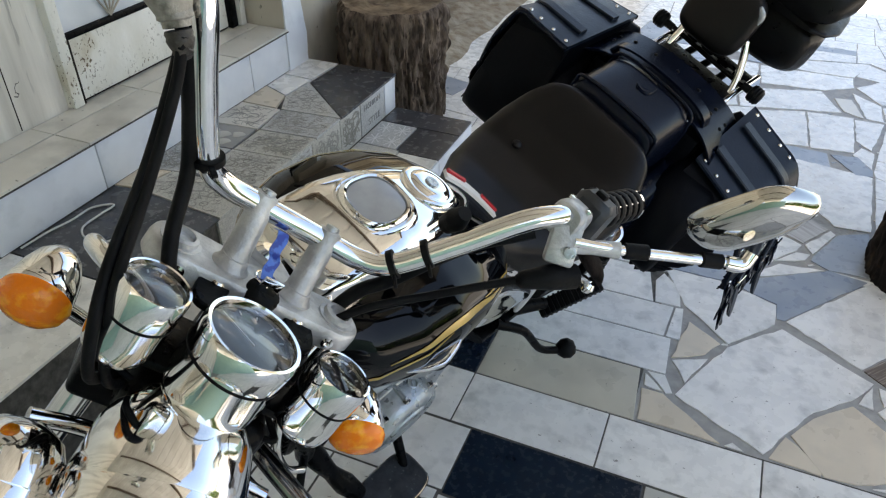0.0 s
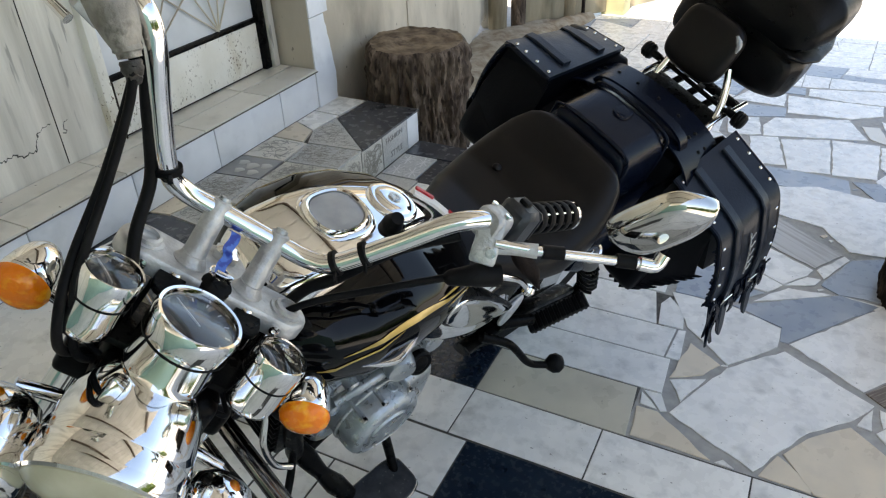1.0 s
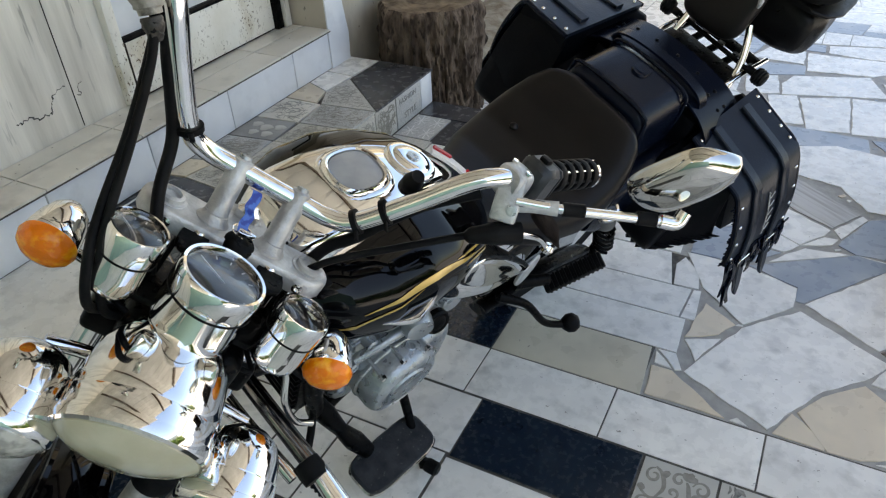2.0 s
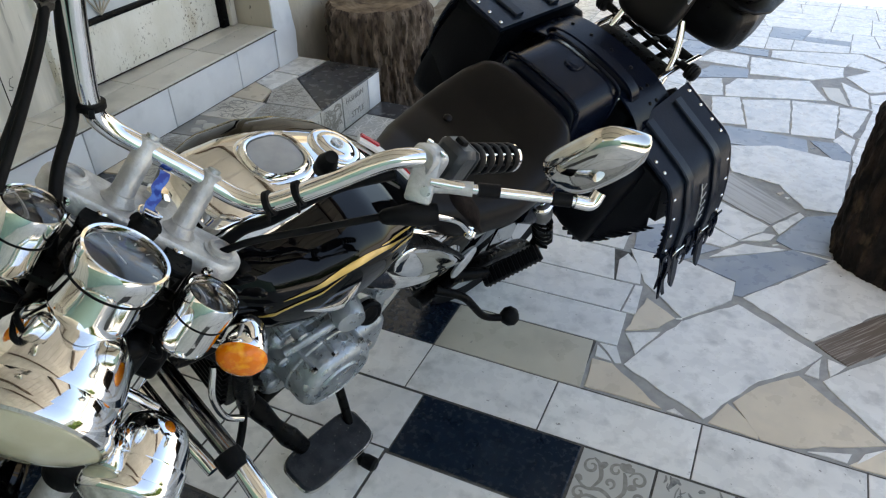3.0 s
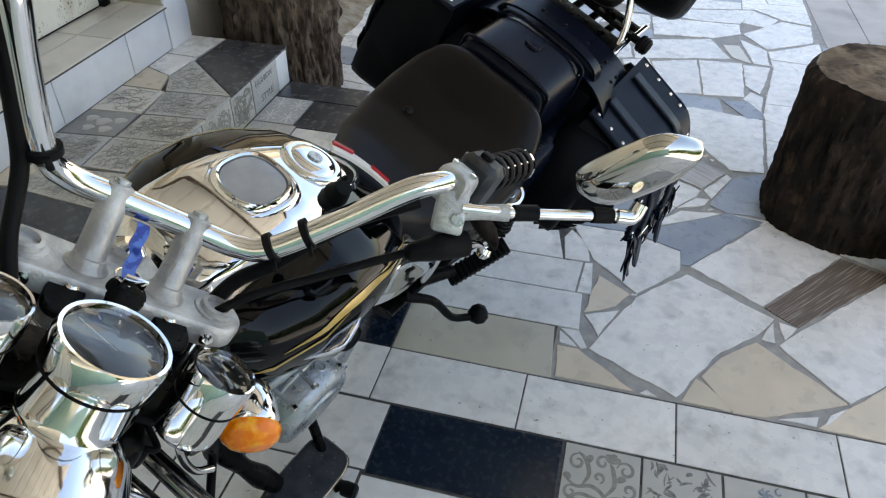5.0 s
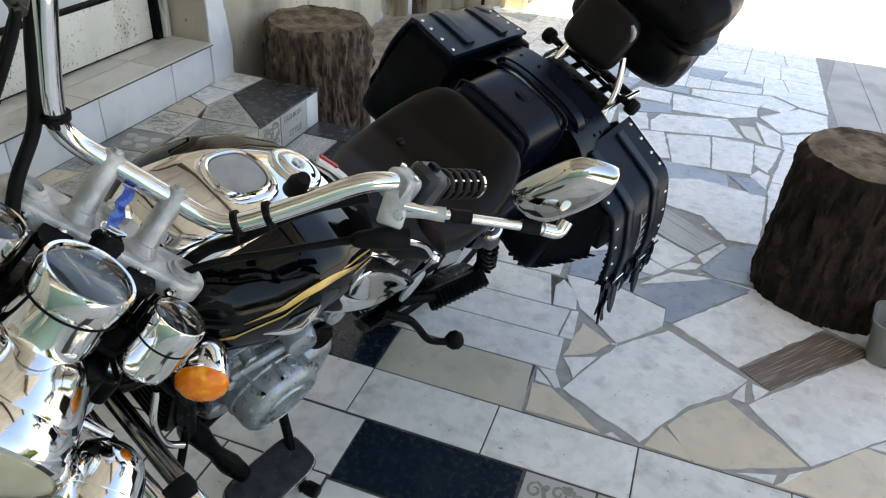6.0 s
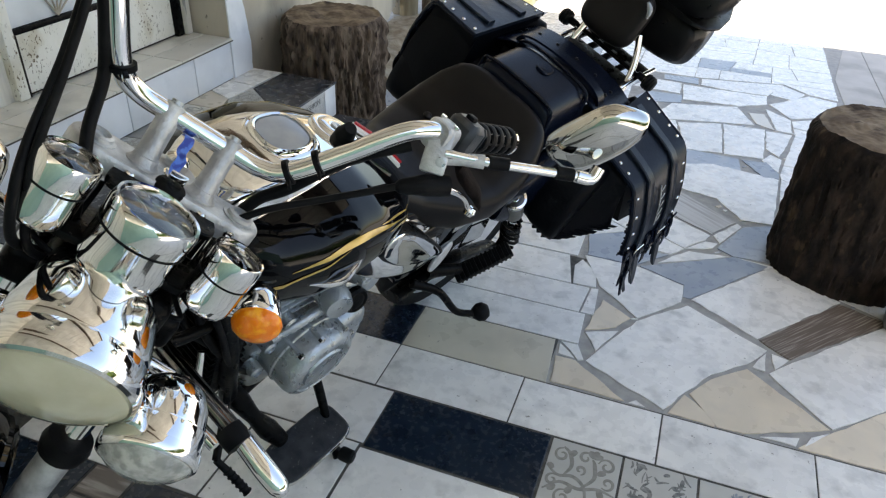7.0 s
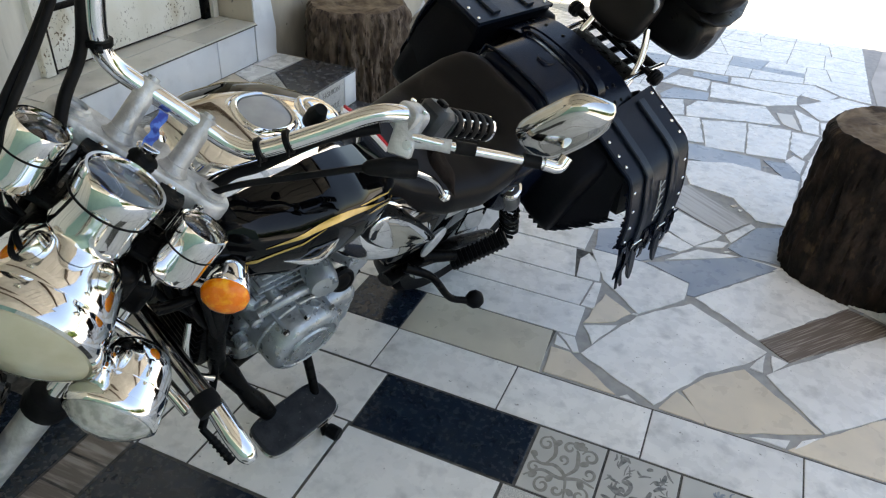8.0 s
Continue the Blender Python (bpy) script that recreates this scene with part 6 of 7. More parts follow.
sp("ring", tube([(0.068 + 0.014 * math.cos(a), -0.004 + 0.014 * math.sin(a), 0.016) for a in np.linspace(0, 6.2, 14)], 0.0018, 6, 2), CHROME, "", key)

# ---------------------------------------------------------------- paving pieces
def piece(name, parent, poly, z0, z1, mat, edge=0.0012):
    return part(name, slab(poly, z0, z1, edge), mat, parent, angle=12)


def rect(x0, x1, y0, y1, gap=0.0022):
    return [(x0 + gap, y0 + gap), (x1 - gap, y0 + gap), (x1 - gap, y1 - gap), (x0 + gap, y1 - gap)]


def tile(x0, x1, y0, y1, mat, parent=None, z0=-0.0035, z1=0.0):
    return piece("tile", parent or floor, rect(x0, x1, y0, y1), z0, z1 + random.uniform(-0.0006, 0.0006), mat)


# straight rows beside the machine
for x in (-1.165, -0.775):
    tile(x, x + 0.388, -0.19, 0.0, TILE_WHITE)
for x0, x1 in ((-0.387, 0.0), (0.0, 0.391), (0.391, 0.780), (0.780, 1.17), (1.17, 1.56), (1.56, 1.95)):
    tile(x0, x1, -0.19, 0.0, TILE_WHITE)
tile(-0.86, -0.60, 0.0, 0.205, TILE_WHITE)
tile(-0.60, -0.387, 0.0, 0.205, TILE_DARK)
piece("tile", floor, [(-0.385, 0.003), (0.062, 0.003), (0.046, 0.203), (-0.385, 0.203)], -0.0035, 0, TILE_OLIVE)
piece("tile", floor, [(-0.52, 0.209), (0.116, 0.209), (0.108, 0.366), (-0.52, 0.366)], -0.0035, 0, TILE_WHITE)
piece("tile", floor, [(-0.52, 0.371), (0.085, 0.371), (0.095, 0.52), (-0.52, 0.52)], -0.0035, 0, TILE_WHITE)
piece("tile", floor, [(0.092, 0.372), (0.135, 0.372), (0.125, 0.525), (0.102, 0.52)], -0.0035, 0, TILE_WHITE)
piece("tile", floor, [(-0.40, 0.525), (0.03, 0.525), (-0.01, 0.70), (-0.40, 0.70)], -0.0035, 0, TILE_WHITE)
piece("tile", floor, [(0.036, 0.527), (0.115, 0.53), (0.10, 0.62), (0.04, 0.69), (0.02, 0.64)], -0.0035, 0, TILE_WHITE)
tile(-0.40, 0.02, 0.705, 0.86, TILE_WHITE)
tile(-0.86, -0.525, 0.21, 0.52, TILE_WHITE)
# row with the dark tile and the patterned squares
tile(-0.775, -0.325, -0.40, -0.195, TILE_WHITE)
tile(-1.165, -0.778, -0.40, -0.195, TILE_WHITE)
tile(-0.325, 0.124, -0.408, -0.194, TILE_DARK)
tile(-0.330, 0.095, -0.86, -0.412, TILE_WHITE)
tile(0.10, 0.30, -0.60, -0.412, TILE_DECOR[1])
tile(0.302, 0.50, -0.60, -0.412, TILE_DECOR[0])
tile(0.502, 0.70, -0.60, -0.412, TILE_DECOR[2])
tile(0.10, 0.70, -0.86, -0.603, TILE_WHITE)
tile(-0.62, -0.334, -0.695, -0.402, TILE_WHITE)
tile(-0.775, -0.622, -0.695, -0.402, TILE_WHITE)
tile(-1.165, -0.778, -0.70, -0.402, TILE_WHITE)
tile(-0.78, -0.334, -1.14, -0.70, TILE_DARK)
for k in range(5):
    tile(-0.90, -0.785, -1.14 + 0.088 * k, -1.054 + 0.088 * k, TILE_BROWN_ACROSS)
tile(-1.40, -0.905, -1.14, -0.70, TILE_DARK)
tile(-0.330, 0.12, -1.31, -0.864, TILE_WHITE)
tile(-1.2, -0.334, -1.6, -1.144, TILE_WHITE)
for k in range(3, 8):
    tile(0.128 + 0.186 * k, 0.312 + 0.186 * k, -0.408, -0.194, TILE_DECOR[(k + 1) % 3])

def inside(poly, x, y):
    k, hit = len(poly), False
    for i in range(k):
        (x0, y0), (x1, y1) = poly[i], poly[(i + 1) % k]
        if (y0 > y) != (y1 > y) and x < (x1 - x0) * (y - y0) / (y1 - y0) + x0:
            hit = not hit
    return hit


# large broken slabs
T = -0.0035


laid = []
chip = random.Random(5)


def ragged(poly, size=0.0035, step=0.035):
    """The outline of a broken tile: straight runs with small nicks."""
    out = []
    for i, p in enumerate(poly):
        a, b = Vector(p), Vector(poly[(i + 1) % len(poly)])
        k = max(1, int((b - a).length / step))
        side = Vector((a.y - b.y, b.x - a.x)).normalized()
        for q in range(k):
            out.append(tuple(a.lerp(b, q / k) + side * (chip.uniform(-1, 1) * size if q else 0)))
    return out


def broken_slab(mat, *poly):
    laid.append(poly)
    piece("slab", floor, ragged(poly), T, random.uniform(-0.0006, 0.0006), mat)


broken_slab(TILE_WHITE, (0.152, 0.14), (0.27, 0.395), (0.42, 0.548), (0.668, 0.402), (0.61, 0.312), (0.51, 0.222), (0.39, 0.02))
broken_slab(TILE_WHITE, (0.04, 0.722), (0.125, 0.545), (0.27, 0.412), (0.398, 0.562), (0.398, 0.66), (0.23, 0.722))
broken_slab(TILE_BEIGE, (0.15, 0.47), (0.25, 0.402), (0.212, 0.338), (0.122, 0.286))
broken_slab(TILE_WHITE, (0.125, 0.276), (0.222, 0.322), (0.172, 0.196))
broken_slab(TILE_WHITE, (0.065, 0.202), (0.116, 0.205), (0.145, 0.142), (0.128, 0.134))
broken_slab(TILE_WHITE, (0.625, 0.302), (0.665, 0.385), (0.662, 0.296))
broken_slab(TILE_WHITE, (0.682, 0.392), (0.730, 0.378), (0.690, 0.318))
broken_slab(TILE_WHITE, (0.645, 0.014), (0.735, 0.014), (0.745, 0.048))
broken_slab(TILE_WHITE, (0.755, 0.018), (0.775, 0.062), (0.825, 0.098))
broken_slab(TILE_WHITE, (0.296, 0.010), (0.345, 0.008), (0.315, 0.028))
broken_slab(TILE_WHITE, (0.068, 0.142), (0.118, 0.138), (0.062, 0.192))
broken_slab(TILE_WHITE, (0.43, 0.588), (0.69, 0.908), (0.91, 0.77), (0.64, 0.452))
broken_slab(TILE_BROWN, (0.646, 0.447), (0.905, 0.757), (1.05, 0.70), (0.735, 0.382))
broken_slab(TILE_WHITE, (0.672, 0.29), (0.742, 0.372), (1.06, 0.70), (1.30, 0.55), (0.98, 0.25), (0.832, 0.115))
broken_slab(TILE_BEIGE, (0.61, 0.288), (0.825, 0.112), (0.61, 0.012), (0.535, 0.006), (0.455, 0.112), (0.51, 0.198))
broken_slab(TILE_BEIGE, (0.442, 0.102), (0.528, 0.04), (0.528, 0.006), (0.404, 0.012))
broken_slab(TILE_BEIGE, (0.062, 0.13), (0.122, 0.13), (0.285, 0.012), (0.072, 0.012))
broken_slab(TILE_BEIGE, (0.984, 0.246), (1.28, 0.22), (1.20, 0.008), (0.74, 0.010), (0.836, 0.108))
broken_slab(TILE_WHITE, (1.30, 0.54), (1.65, 0.36), (1.60, 0.01), (1.21, 0.01), (1.29, 0.23), (0.99, 0.252))
broken_slab(TILE_BLUE, (0.40, 0.668), (0.402, 0.592), (0.425, 0.592), (0.68, 0.908), (0.56, 0.93), (0.24, 0.727))
broken_slab(TILE_WHITE, (0.259, 1.663), (0.450, 1.738), (0.737, 1.689), (0.706, 1.245), (0.581, 1.233), (0.484, 1.387), (0.299, 1.428), (0.262, 1.558))
broken_slab(TILE_STREAK, (0.256, 1.387), (0.300, 1.414), (0.562, 1.198), (0.475, 1.068), (0.266, 1.197))
broken_slab(TILE_BLUE, (0.213, 1.861), (0.304, 1.867), (0.563, 1.843), (0.574, 1.711), (0.453, 1.692), (0.233, 1.682))
broken_slab(TILE_BLUE, (0.578, 1.840), (0.686, 1.861), (0.741, 1.752), (0.737, 1.696), (0.671, 1.686))
broken_slab(TILE_WHITE, (0.262, 1.183), (0.470, 1.055), (0.453, 1.009), (0.382, 0.920), (0.271, 0.995))
broken_slab(TILE_WHITE, (0.481, 1.059), (0.568, 1.194), (0.586, 1.171), (0.507, 1.009))
broken_slab(TILE_BLUE, (0.508, 0.996), (0.592, 1.173), (0.699, 1.228), (0.686, 0.935), (0.559, 0.929), (0.501, 0.967))
broken_slab(TILE_WHITE, (0.257, 2.194), (0.472, 2.266), (0.490, 1.882), (0.313, 1.857))
broken_slab(TILE_WHITE, (0.481, 2.268), (0.686, 2.280), (0.675, 1.897), (0.498, 1.876))
broken_slab(TILE_WHITE, (0.114, 2.177), (0.242, 2.214), (0.301, 1.904), (0.160, 1.879))
broken_slab(TILE_WHITE, (0.159, 2.344), (0.203, 2.464), (0.547, 2.560), (0.635, 2.327), (0.174, 2.209))
broken_slab(TILE_WHITE, (0.240, 2.808), (0.506, 2.806), (0.704, 2.812), (0.704, 2.675), (0.559, 2.580), (0.256, 2.551))
broken_slab(TILE_WHITE, (-0.034, 2.660), (0.042, 2.838), (0.229, 2.824), (0.233, 2.637))
broken_slab(TILE_BLUE, (-0.006, 2.462), (0.050, 2.610), (0.243, 2.616), (0.250, 2.494), (0.017, 2.412))
broken_slab(TILE_BLUE, (0.118, 2.943), (0.319, 2.963), (0.321, 2.848), (0.123, 2.859))
broken_slab(TILE_WHITE, (0.691, 2.262), (0.817, 2.262), (0.746, 1.947), (0.687, 2.025))
broken_slab(TILE_WHITE, (0.666, 1.874), (0.706, 1.959), (0.755, 1.921), (0.738, 1.762))
broken_slab(TILE_SAND, (0.606, 2.497), (0.686, 2.508), (0.734, 2.294), (0.646, 2.346))
broken_slab(TILE_WHITE, (0.694, 2.601), (0.818, 2.479), (0.818, 2.290), (0.744, 2.297))
broken_slab(TILE_WHITE, (0.713, 2.678), (0.937, 2.922), (1.077, 2.874), (1.061, 2.651), (0.822, 2.496))
broken_slab(TILE_WHITE, (0.336, 2.954), (0.801, 3.058), (0.710, 2.825), (0.505, 2.818), (0.338, 2.840))
broken_slab(TILE_WHITE, (0.722, 2.845), (0.798, 3.045), (0.915, 2.938), (0.848, 2.80))
broken_slab(TILE_WHITE, (-0.017, 2.375), (0.130, 2.438), (0.164, 2.217), (0.112, 2.192), (0.012, 2.183))
broken_slab(TILE_WHITE, (0.383, 0.915), (0.454, 1.001), (0.499, 1.003), (0.482, 0.961))
broken_slab(TILE_WHITE, (0.270, 0.983), (0.380, 0.914), (0.337, 0.854), (0.259, 0.858))
broken_slab(TILE_BLUE, (0.05, 0.728), (0.22, 0.728), (0.33, 0.845), (0.255, 0.85), (0.25, 1.0), (0.03, 0.88))
broken_slab(TILE_WHITE, (0.30, 0.778), (0.545, 0.922), (0.40, 0.905), (0.345, 0.845))


def cut(poly, p, d):
    """Splits a convex polygon by the line through p along d."""
    sides = ([], [])
    nrm = Vector((-d.y, d.x))
    k = len(poly)
    for i in range(k):
        a, b = Vector(poly[i]), Vector(poly[(i + 1) % k])
        da, db = (a - p).dot(nrm), (b - p).dot(nrm)
        sides[0 if da >= 0 else 1].append(tuple(a))
        if da * db < 0:
            q = a.lerp(b, da / (da - db))
            sides[0].append(tuple(q))
            sides[1].append(tuple(q))
    return [s for s in sides if len(s) > 2]


def area(poly):
    return abs(sum(poly[i][0] * poly[(i + 1) % len(poly)][1] - poly[(i + 1) % len(poly)][0] * poly[i][1] for i in range(len(poly)))) / 2


def shrink(poly, g):
    c = Vector((sum(p[0] for p in poly) / len(poly), sum(p[1] for p in poly) / len(poly)))
    return [tuple(Vector(p) + (c - Vector(p)) * min(0.45, g / max(0.02, (c - Vector(p)).length))) for p in poly]


def broken(poly, biggest, rnd, square=0.2):
    """Breaks a region into irregular flat pieces, mostly along two directions."""
    todo, done = [poly], []
    while todo:
        q = todo.pop()
        if area(q) < biggest * rnd.uniform(0.5, 1.5):
            done.append(q)
            continue
        c = Vector((sum(p[0] for p in q) / len(q), sum(p[1] for p in q) / len(q)))
        w = max(p[0] for p in q) - min(p[0] for p in q)
        h = max(p[1] for p in q) - min(p[1] for p in q)
        ang = (math.pi / 2 if w > h * 1.25 else 0) + rnd.gauss(0, square)
        c += Vector((rnd.uniform(-0.14, 0.14) * w, rnd.uniform(-0.14, 0.14) * h))
        todo += cut(q, c, Vector((math.cos(ang), math.sin(ang))))
    return done


# shards pressed into the wider joints between the slabs
def covered(x, y):
    return any(inside(q, x, y) for q in laid)


laid += [((-0.86, -1.0), (3.0, -1.0), (3.0, 0.004), (-0.86, 0.004)), ((-0.86, 0.0), (0.062, 0.0), (0.046, 0.206), (-0.86, 0.206)), ((-0.86, 0.206), (0.118, 0.206), (0.110, 0.369), (-0.86, 0.369)), ((-0.52, 0.369), (0.137, 0.369), (0.127, 0.527), (-0.52, 0.522)), ((-0.52, 0.52), (0.117, 0.527), (0.10, 0.62), (0.02, 0.70), (-0.4, 0.70)), ((-0.5, 0.70), (0.03, 0.70), (0.03, 0.87), (-0.5, 0.87))]
shards = 0
for k in range(9000):
    x, y, r, a = chip.uniform(0.0, 1.1), chip.uniform(0.0, 2.3), chip.choice((0.022, 0.016, 0.012)), chip.uniform(0, 6.3)
    if shards >= 110 or covered(x, y):
        continue
    thin = chip.uniform(0.35, 0.9)
    poly = [(x + r * math.cos(t) * math.cos(a) - r * thin * math.sin(t) * math.sin(a), y + r * math.cos(t) * math.sin(a) + r * thin * math.sin(t) * math.cos(a)) for t in sorted(chip.uniform(0, 1.1) + 6.283 * q / 4 for q in range(4))]
    rim = poly + [((p[0] + q[0]) / 2, (p[1] + q[1]) / 2) for p, q in zip(poly, poly[1:] + poly[:1])]
    if any(covered(*p) for p in rim):
        continue
    laid.append([(x + (p[0] - x) * 1.15, y + (p[1] - y) * 1.15) for p in poly])
    shards += 1
    piece("shard", floor, poly, T, chip.uniform(-0.0016, -0.0004), chip.choice((TILE_WHITE, TILE_WHITE, TILE_SAND, TILE_BEIGE, TILE_BLUE)))

rnd = random.Random(11)
for poly in (((1.125, 2.605), (1.345, 2.605), (1.325, 4.10), (1.215, 4.03), (1.105, 3.31)), ((1.351, 2.605), (1.62, 2.605), (1.75, 4.15), (1.331, 4.105)), ((1.626, 2.605), (2.4, 2.605), (2.4, 4.2), (1.756, 4.155)), ((2.406, 2.605), (3.4, 2.605), (3.4, 4.2), (2.406, 4.2))):
    piece("slab", floor, list(poly), T, rnd.uniform(-0.0004, 0.0004), CONCRETE)
regions = (([(-0.86, 0.525), (-0.405, 0.525), (-0.405, 0.86), (-0.86, 0.86)], 0.05, 0.1),
           ([(-0.86, 0.865), (0.02, 0.865), (0.24, 1.01), (0.25, 1.40), (-0.86, 1.32)], 0.05, 0.3),
           ([(0.56, 0.928), (0.69, 0.915), (0.72, 1.25), (0.745, 1.69), (0.74, 1.74), (0.83, 2.27), (0.82, 2.46), (1.09, 2.64), (1.09, 1.0), (1.05, 0.71), (0.92, 0.775)], 0.06, 0.3),
           ([(1.095, 0.69), (1.30, 0.556), (2.2, 0.1), (3.2, 0.1), (3.2, 1.32), (1.095, 1.32)], 0.06, 0.35),
           ([(-1.6, 1.325), (0.25, 1.405), (0.205, 1.86), (-0.03, 2.18), (-0.04, 2.66), (0.04, 2.97), (-1.5, 2.97)], 0.05, 0.14),
           ([(-1.5, 2.975), (0.33, 2.975), (0.80, 3.075), (0.94, 2.94), (1.09, 2.90), (1.09, 4.2), (-1.5, 4.2)], 0.07, 0.14),
           ([(1.095, 1.325), (3.4, 1.325), (3.4, 2.6), (1.095, 2.6)], 0.07, 0.2),
           ([(-2.0, 4.205), (3.4, 4.205), (3.4, 8.8), (-2.0, 8.8)], 0.14, 0.2))
for region, biggest, square in regions:
    for q in broken(region, biggest, rnd, square):
        tone = rnd.random()
        mat = TILE_WHITE if tone < 0.90 else TILE_BLUE
        piece("slab", floor, ragged(shrink(q, 0.0034), 0.0022, 0.06), T, rnd.uniform(-0.0008, 0.0008), mat)
for q in broken([(1.6, -0.19), (3.4, -0.19), (3.4, 0.095), (1.66, 0.095)], 0.06, rnd, 0.1) + broken([(0.705, -0.86), (3.4, -0.86), (3.4, -0.412), (0.705, -0.412)], 0.16, rnd, 0.05) + broken([(-1.2, -4.0), (3.4, -4.0), (3.4, -1.605), (-1.2, -1.605)], 0.2, rnd, 0.05) + broken([(0.125, -1.6), (3.4, -1.6), (3.4, -0.865), (0.125, -0.865)], 0.2, rnd, 0.05):
    piece("tile", floor, shrink(q, 0.003), T, rnd.uniform(-0.0006, 0.0006), TILE_WHITE)

# tiles of the platform, the low step and the door ledge
top = 0.305
PLATFORM = ((TILE_WHITE, (-1.637, 1.024), (-1.501, 1.018), (-1.484, 1.213), (-1.637, 1.213)), (TILE_WHITE, (-1.637, 0.892), (-1.516, 0.840), (-1.500, 1.014), (-1.637, 1.020)),
            (TILE_BEIGE, (-1.637, 0.724), (-1.484, 0.724), (-1.514, 0.835), (-1.637, 0.887)), (TILE_SLATE, (-1.489, 0.988), (-1.212, 0.748), (-1.208, 1.213), (-1.480, 1.213)),
            (TILE_DECOR[1], (-1.511, 0.832), (-1.461, 0.724), (-1.213, 0.744), (-1.492, 0.984)), (TILE_SAND, (-1.637, 0.530), (-1.449, 0.548), (-1.461, 0.720), (-1.637, 0.720)),
            (TILE_DECOR[2], (-1.438, 0.548), (-1.213, 0.570), (-1.213, 0.740), (-1.456, 0.716)), (TILE_DOTS, (-1.637, 0.362), (-1.441, 0.386), (-1.451, 0.544), (-1.637, 0.526)),
            (TILE_DECOR[0], (-1.436, 0.386), (-1.213, 0.404), (-1.213, 0.566), (-1.438, 0.544)), (TILE_DECOR[2], (-1.637, 0.160), (-1.432, 0.200), (-1.443, 0.382), (-1.637, 0.358)),
            (TILE_DECOR[1], (-1.428, 0.200), (-1.213, 0.205), (-1.213, 0.400), (-1.438, 0.382)), (TILE_BEIGE, (-1.637, 0.036), (-1.560, 0.050), (-1.530, 0.178), (-1.637, 0.156)),
            (TILE_DECOR[0], (-1.556, 0.048), (-1.213, 0.010), (-1.213, 0.200), (-1.526, 0.178)), (TILE_SLATE, (-1.637, -0.36), (-1.213, -0.36), (-1.213, 0.006), (-1.556, 0.044), (-1.637, 0.032)),
            (TILE_WHITE, (-1.637, -0.80), (-1.213, -0.80), (-1.213, -0.364), (-1.637, -0.364)), (TILE_OLIVE, (-1.637, -1.55), (-1.213, -1.55), (-1.213, -0.804), (-1.637, -0.804)))
for mat, *poly in PLATFORM:
    piece("tile", platform, shrink(poly, 0.0016), 0.297, top + random.uniform(-0.0006, 0.0006), mat)
for cx, cy, r in ((-1.585, 0.475, 0.022), (-1.535, 0.462, 0.026), (-1.482, 0.480, 0.022), (-1.560, 0.415, 0.020), (-1.500, 0.418, 0.022)):
    part("print", slab([(cx + r * math.cos(a) * (1 + 0.3 * math.sin(3 * a)), cy + r * math.sin(a)) for a in np.linspace(0, 2 * math.pi, 15)[:-1]], 0.3042, 0.3064), TILE_PRINT, platform)
for y0, y1, mat in ((1.112, 1.213, TILE_WALL), (0.902, 1.110, TILE_DECOR[2]), (0.74, 0.898, TILE_DECOR[1]), (0.54, 0.738, TILE_DECOR[0]), (0.36, 0.538, TILE_DECOR[2]), (0.0, 0.358, TILE_DECOR[1])):
    part("tile", box(-1.2245, -1.2145, y0, y1 - 0.003, 0.152, 0.296, 0.002), mat, platform)
for x0, x1, y0, y1, mat in ((-1.212, -0.862, 1.072, 1.215, TILE_SLATE), (-1.212, -1.048, 0.862, 1.070, TILE_DECOR[2]), (-1.046, -0.862, 0.852, 1.070, TILE_SLATE), (-1.212, -1.03, 0.70, 0.860, TILE_DECOR[1]),
                            (-1.028, -0.862, 0.60, 0.850, TILE_WHITE), (-1.212, -0.862, 0.30, 0.598, TILE_OLIVE), (-1.212, -0.862, -0.28, 0.298, TILE_WHITE)):
    tile(x0, x1, y0, y1, mat, step, 0.145, 0.152)
for y0, y1 in ((-0.28, 0.1), (0.1, 0.48), (0.48, 0.86), (0.86, 1.213)):
    part("tile", box(-0.8685, -0.8615, y0, y1 - 0.003, 0.001, 0.143, 0.002), TILE_WALL, step)
face_joints = [1.056] + [0.80 - 0.399 * k for k in range(6)]
for y1, y0 in zip(face_joints, face_joints[1:]):
    part("tile", box(-1.642, -1.632, y0 + 0.0045, y1, 0.308, 0.473, 0.002), TILE_WALL, ledge)
part("joint", box(-1.640, -1.6135, -1.56, 1.056, 0.4735, 0.4768), GROUT_DARK, ledge)
top_joints = [1.056] + [0.715 - 0.370 * k for k in range(6)]
for y1, y0 in zip(top_joints, top_joints[1:]):
    tile(-1.754, -1.615, y0, y1, TILE_SAND, ledge, 0.477, 0.485)
    tile(-1.850, -1.756, y0, y1, TILE_SAND, ledge, 0.477, 0.485)
for z0, z1 in ((0.306, 0.70), (0.704, 1.1), (1.104, 1.5)):
    edge = [(1.205 - 0.05 * (0.5 + 0.5 * math.sin(3.1 * z0 + 9 * z)) * (1 if z0 + 0.12 < z else 0.25) + 0.01 * noise.noise((z * 20, z0, 1)), z) for z in np.linspace(z0, z1, 14)]
    outline = [(1.058, z0)] + edge + [(1.058, z1)]
    part("tile", skin(bmesh.new(), [[(-1.634, y, z) for y, z in outline], [(-1.627, y, z) for y, z in outline]]), TILE_WALL, wall_porch)
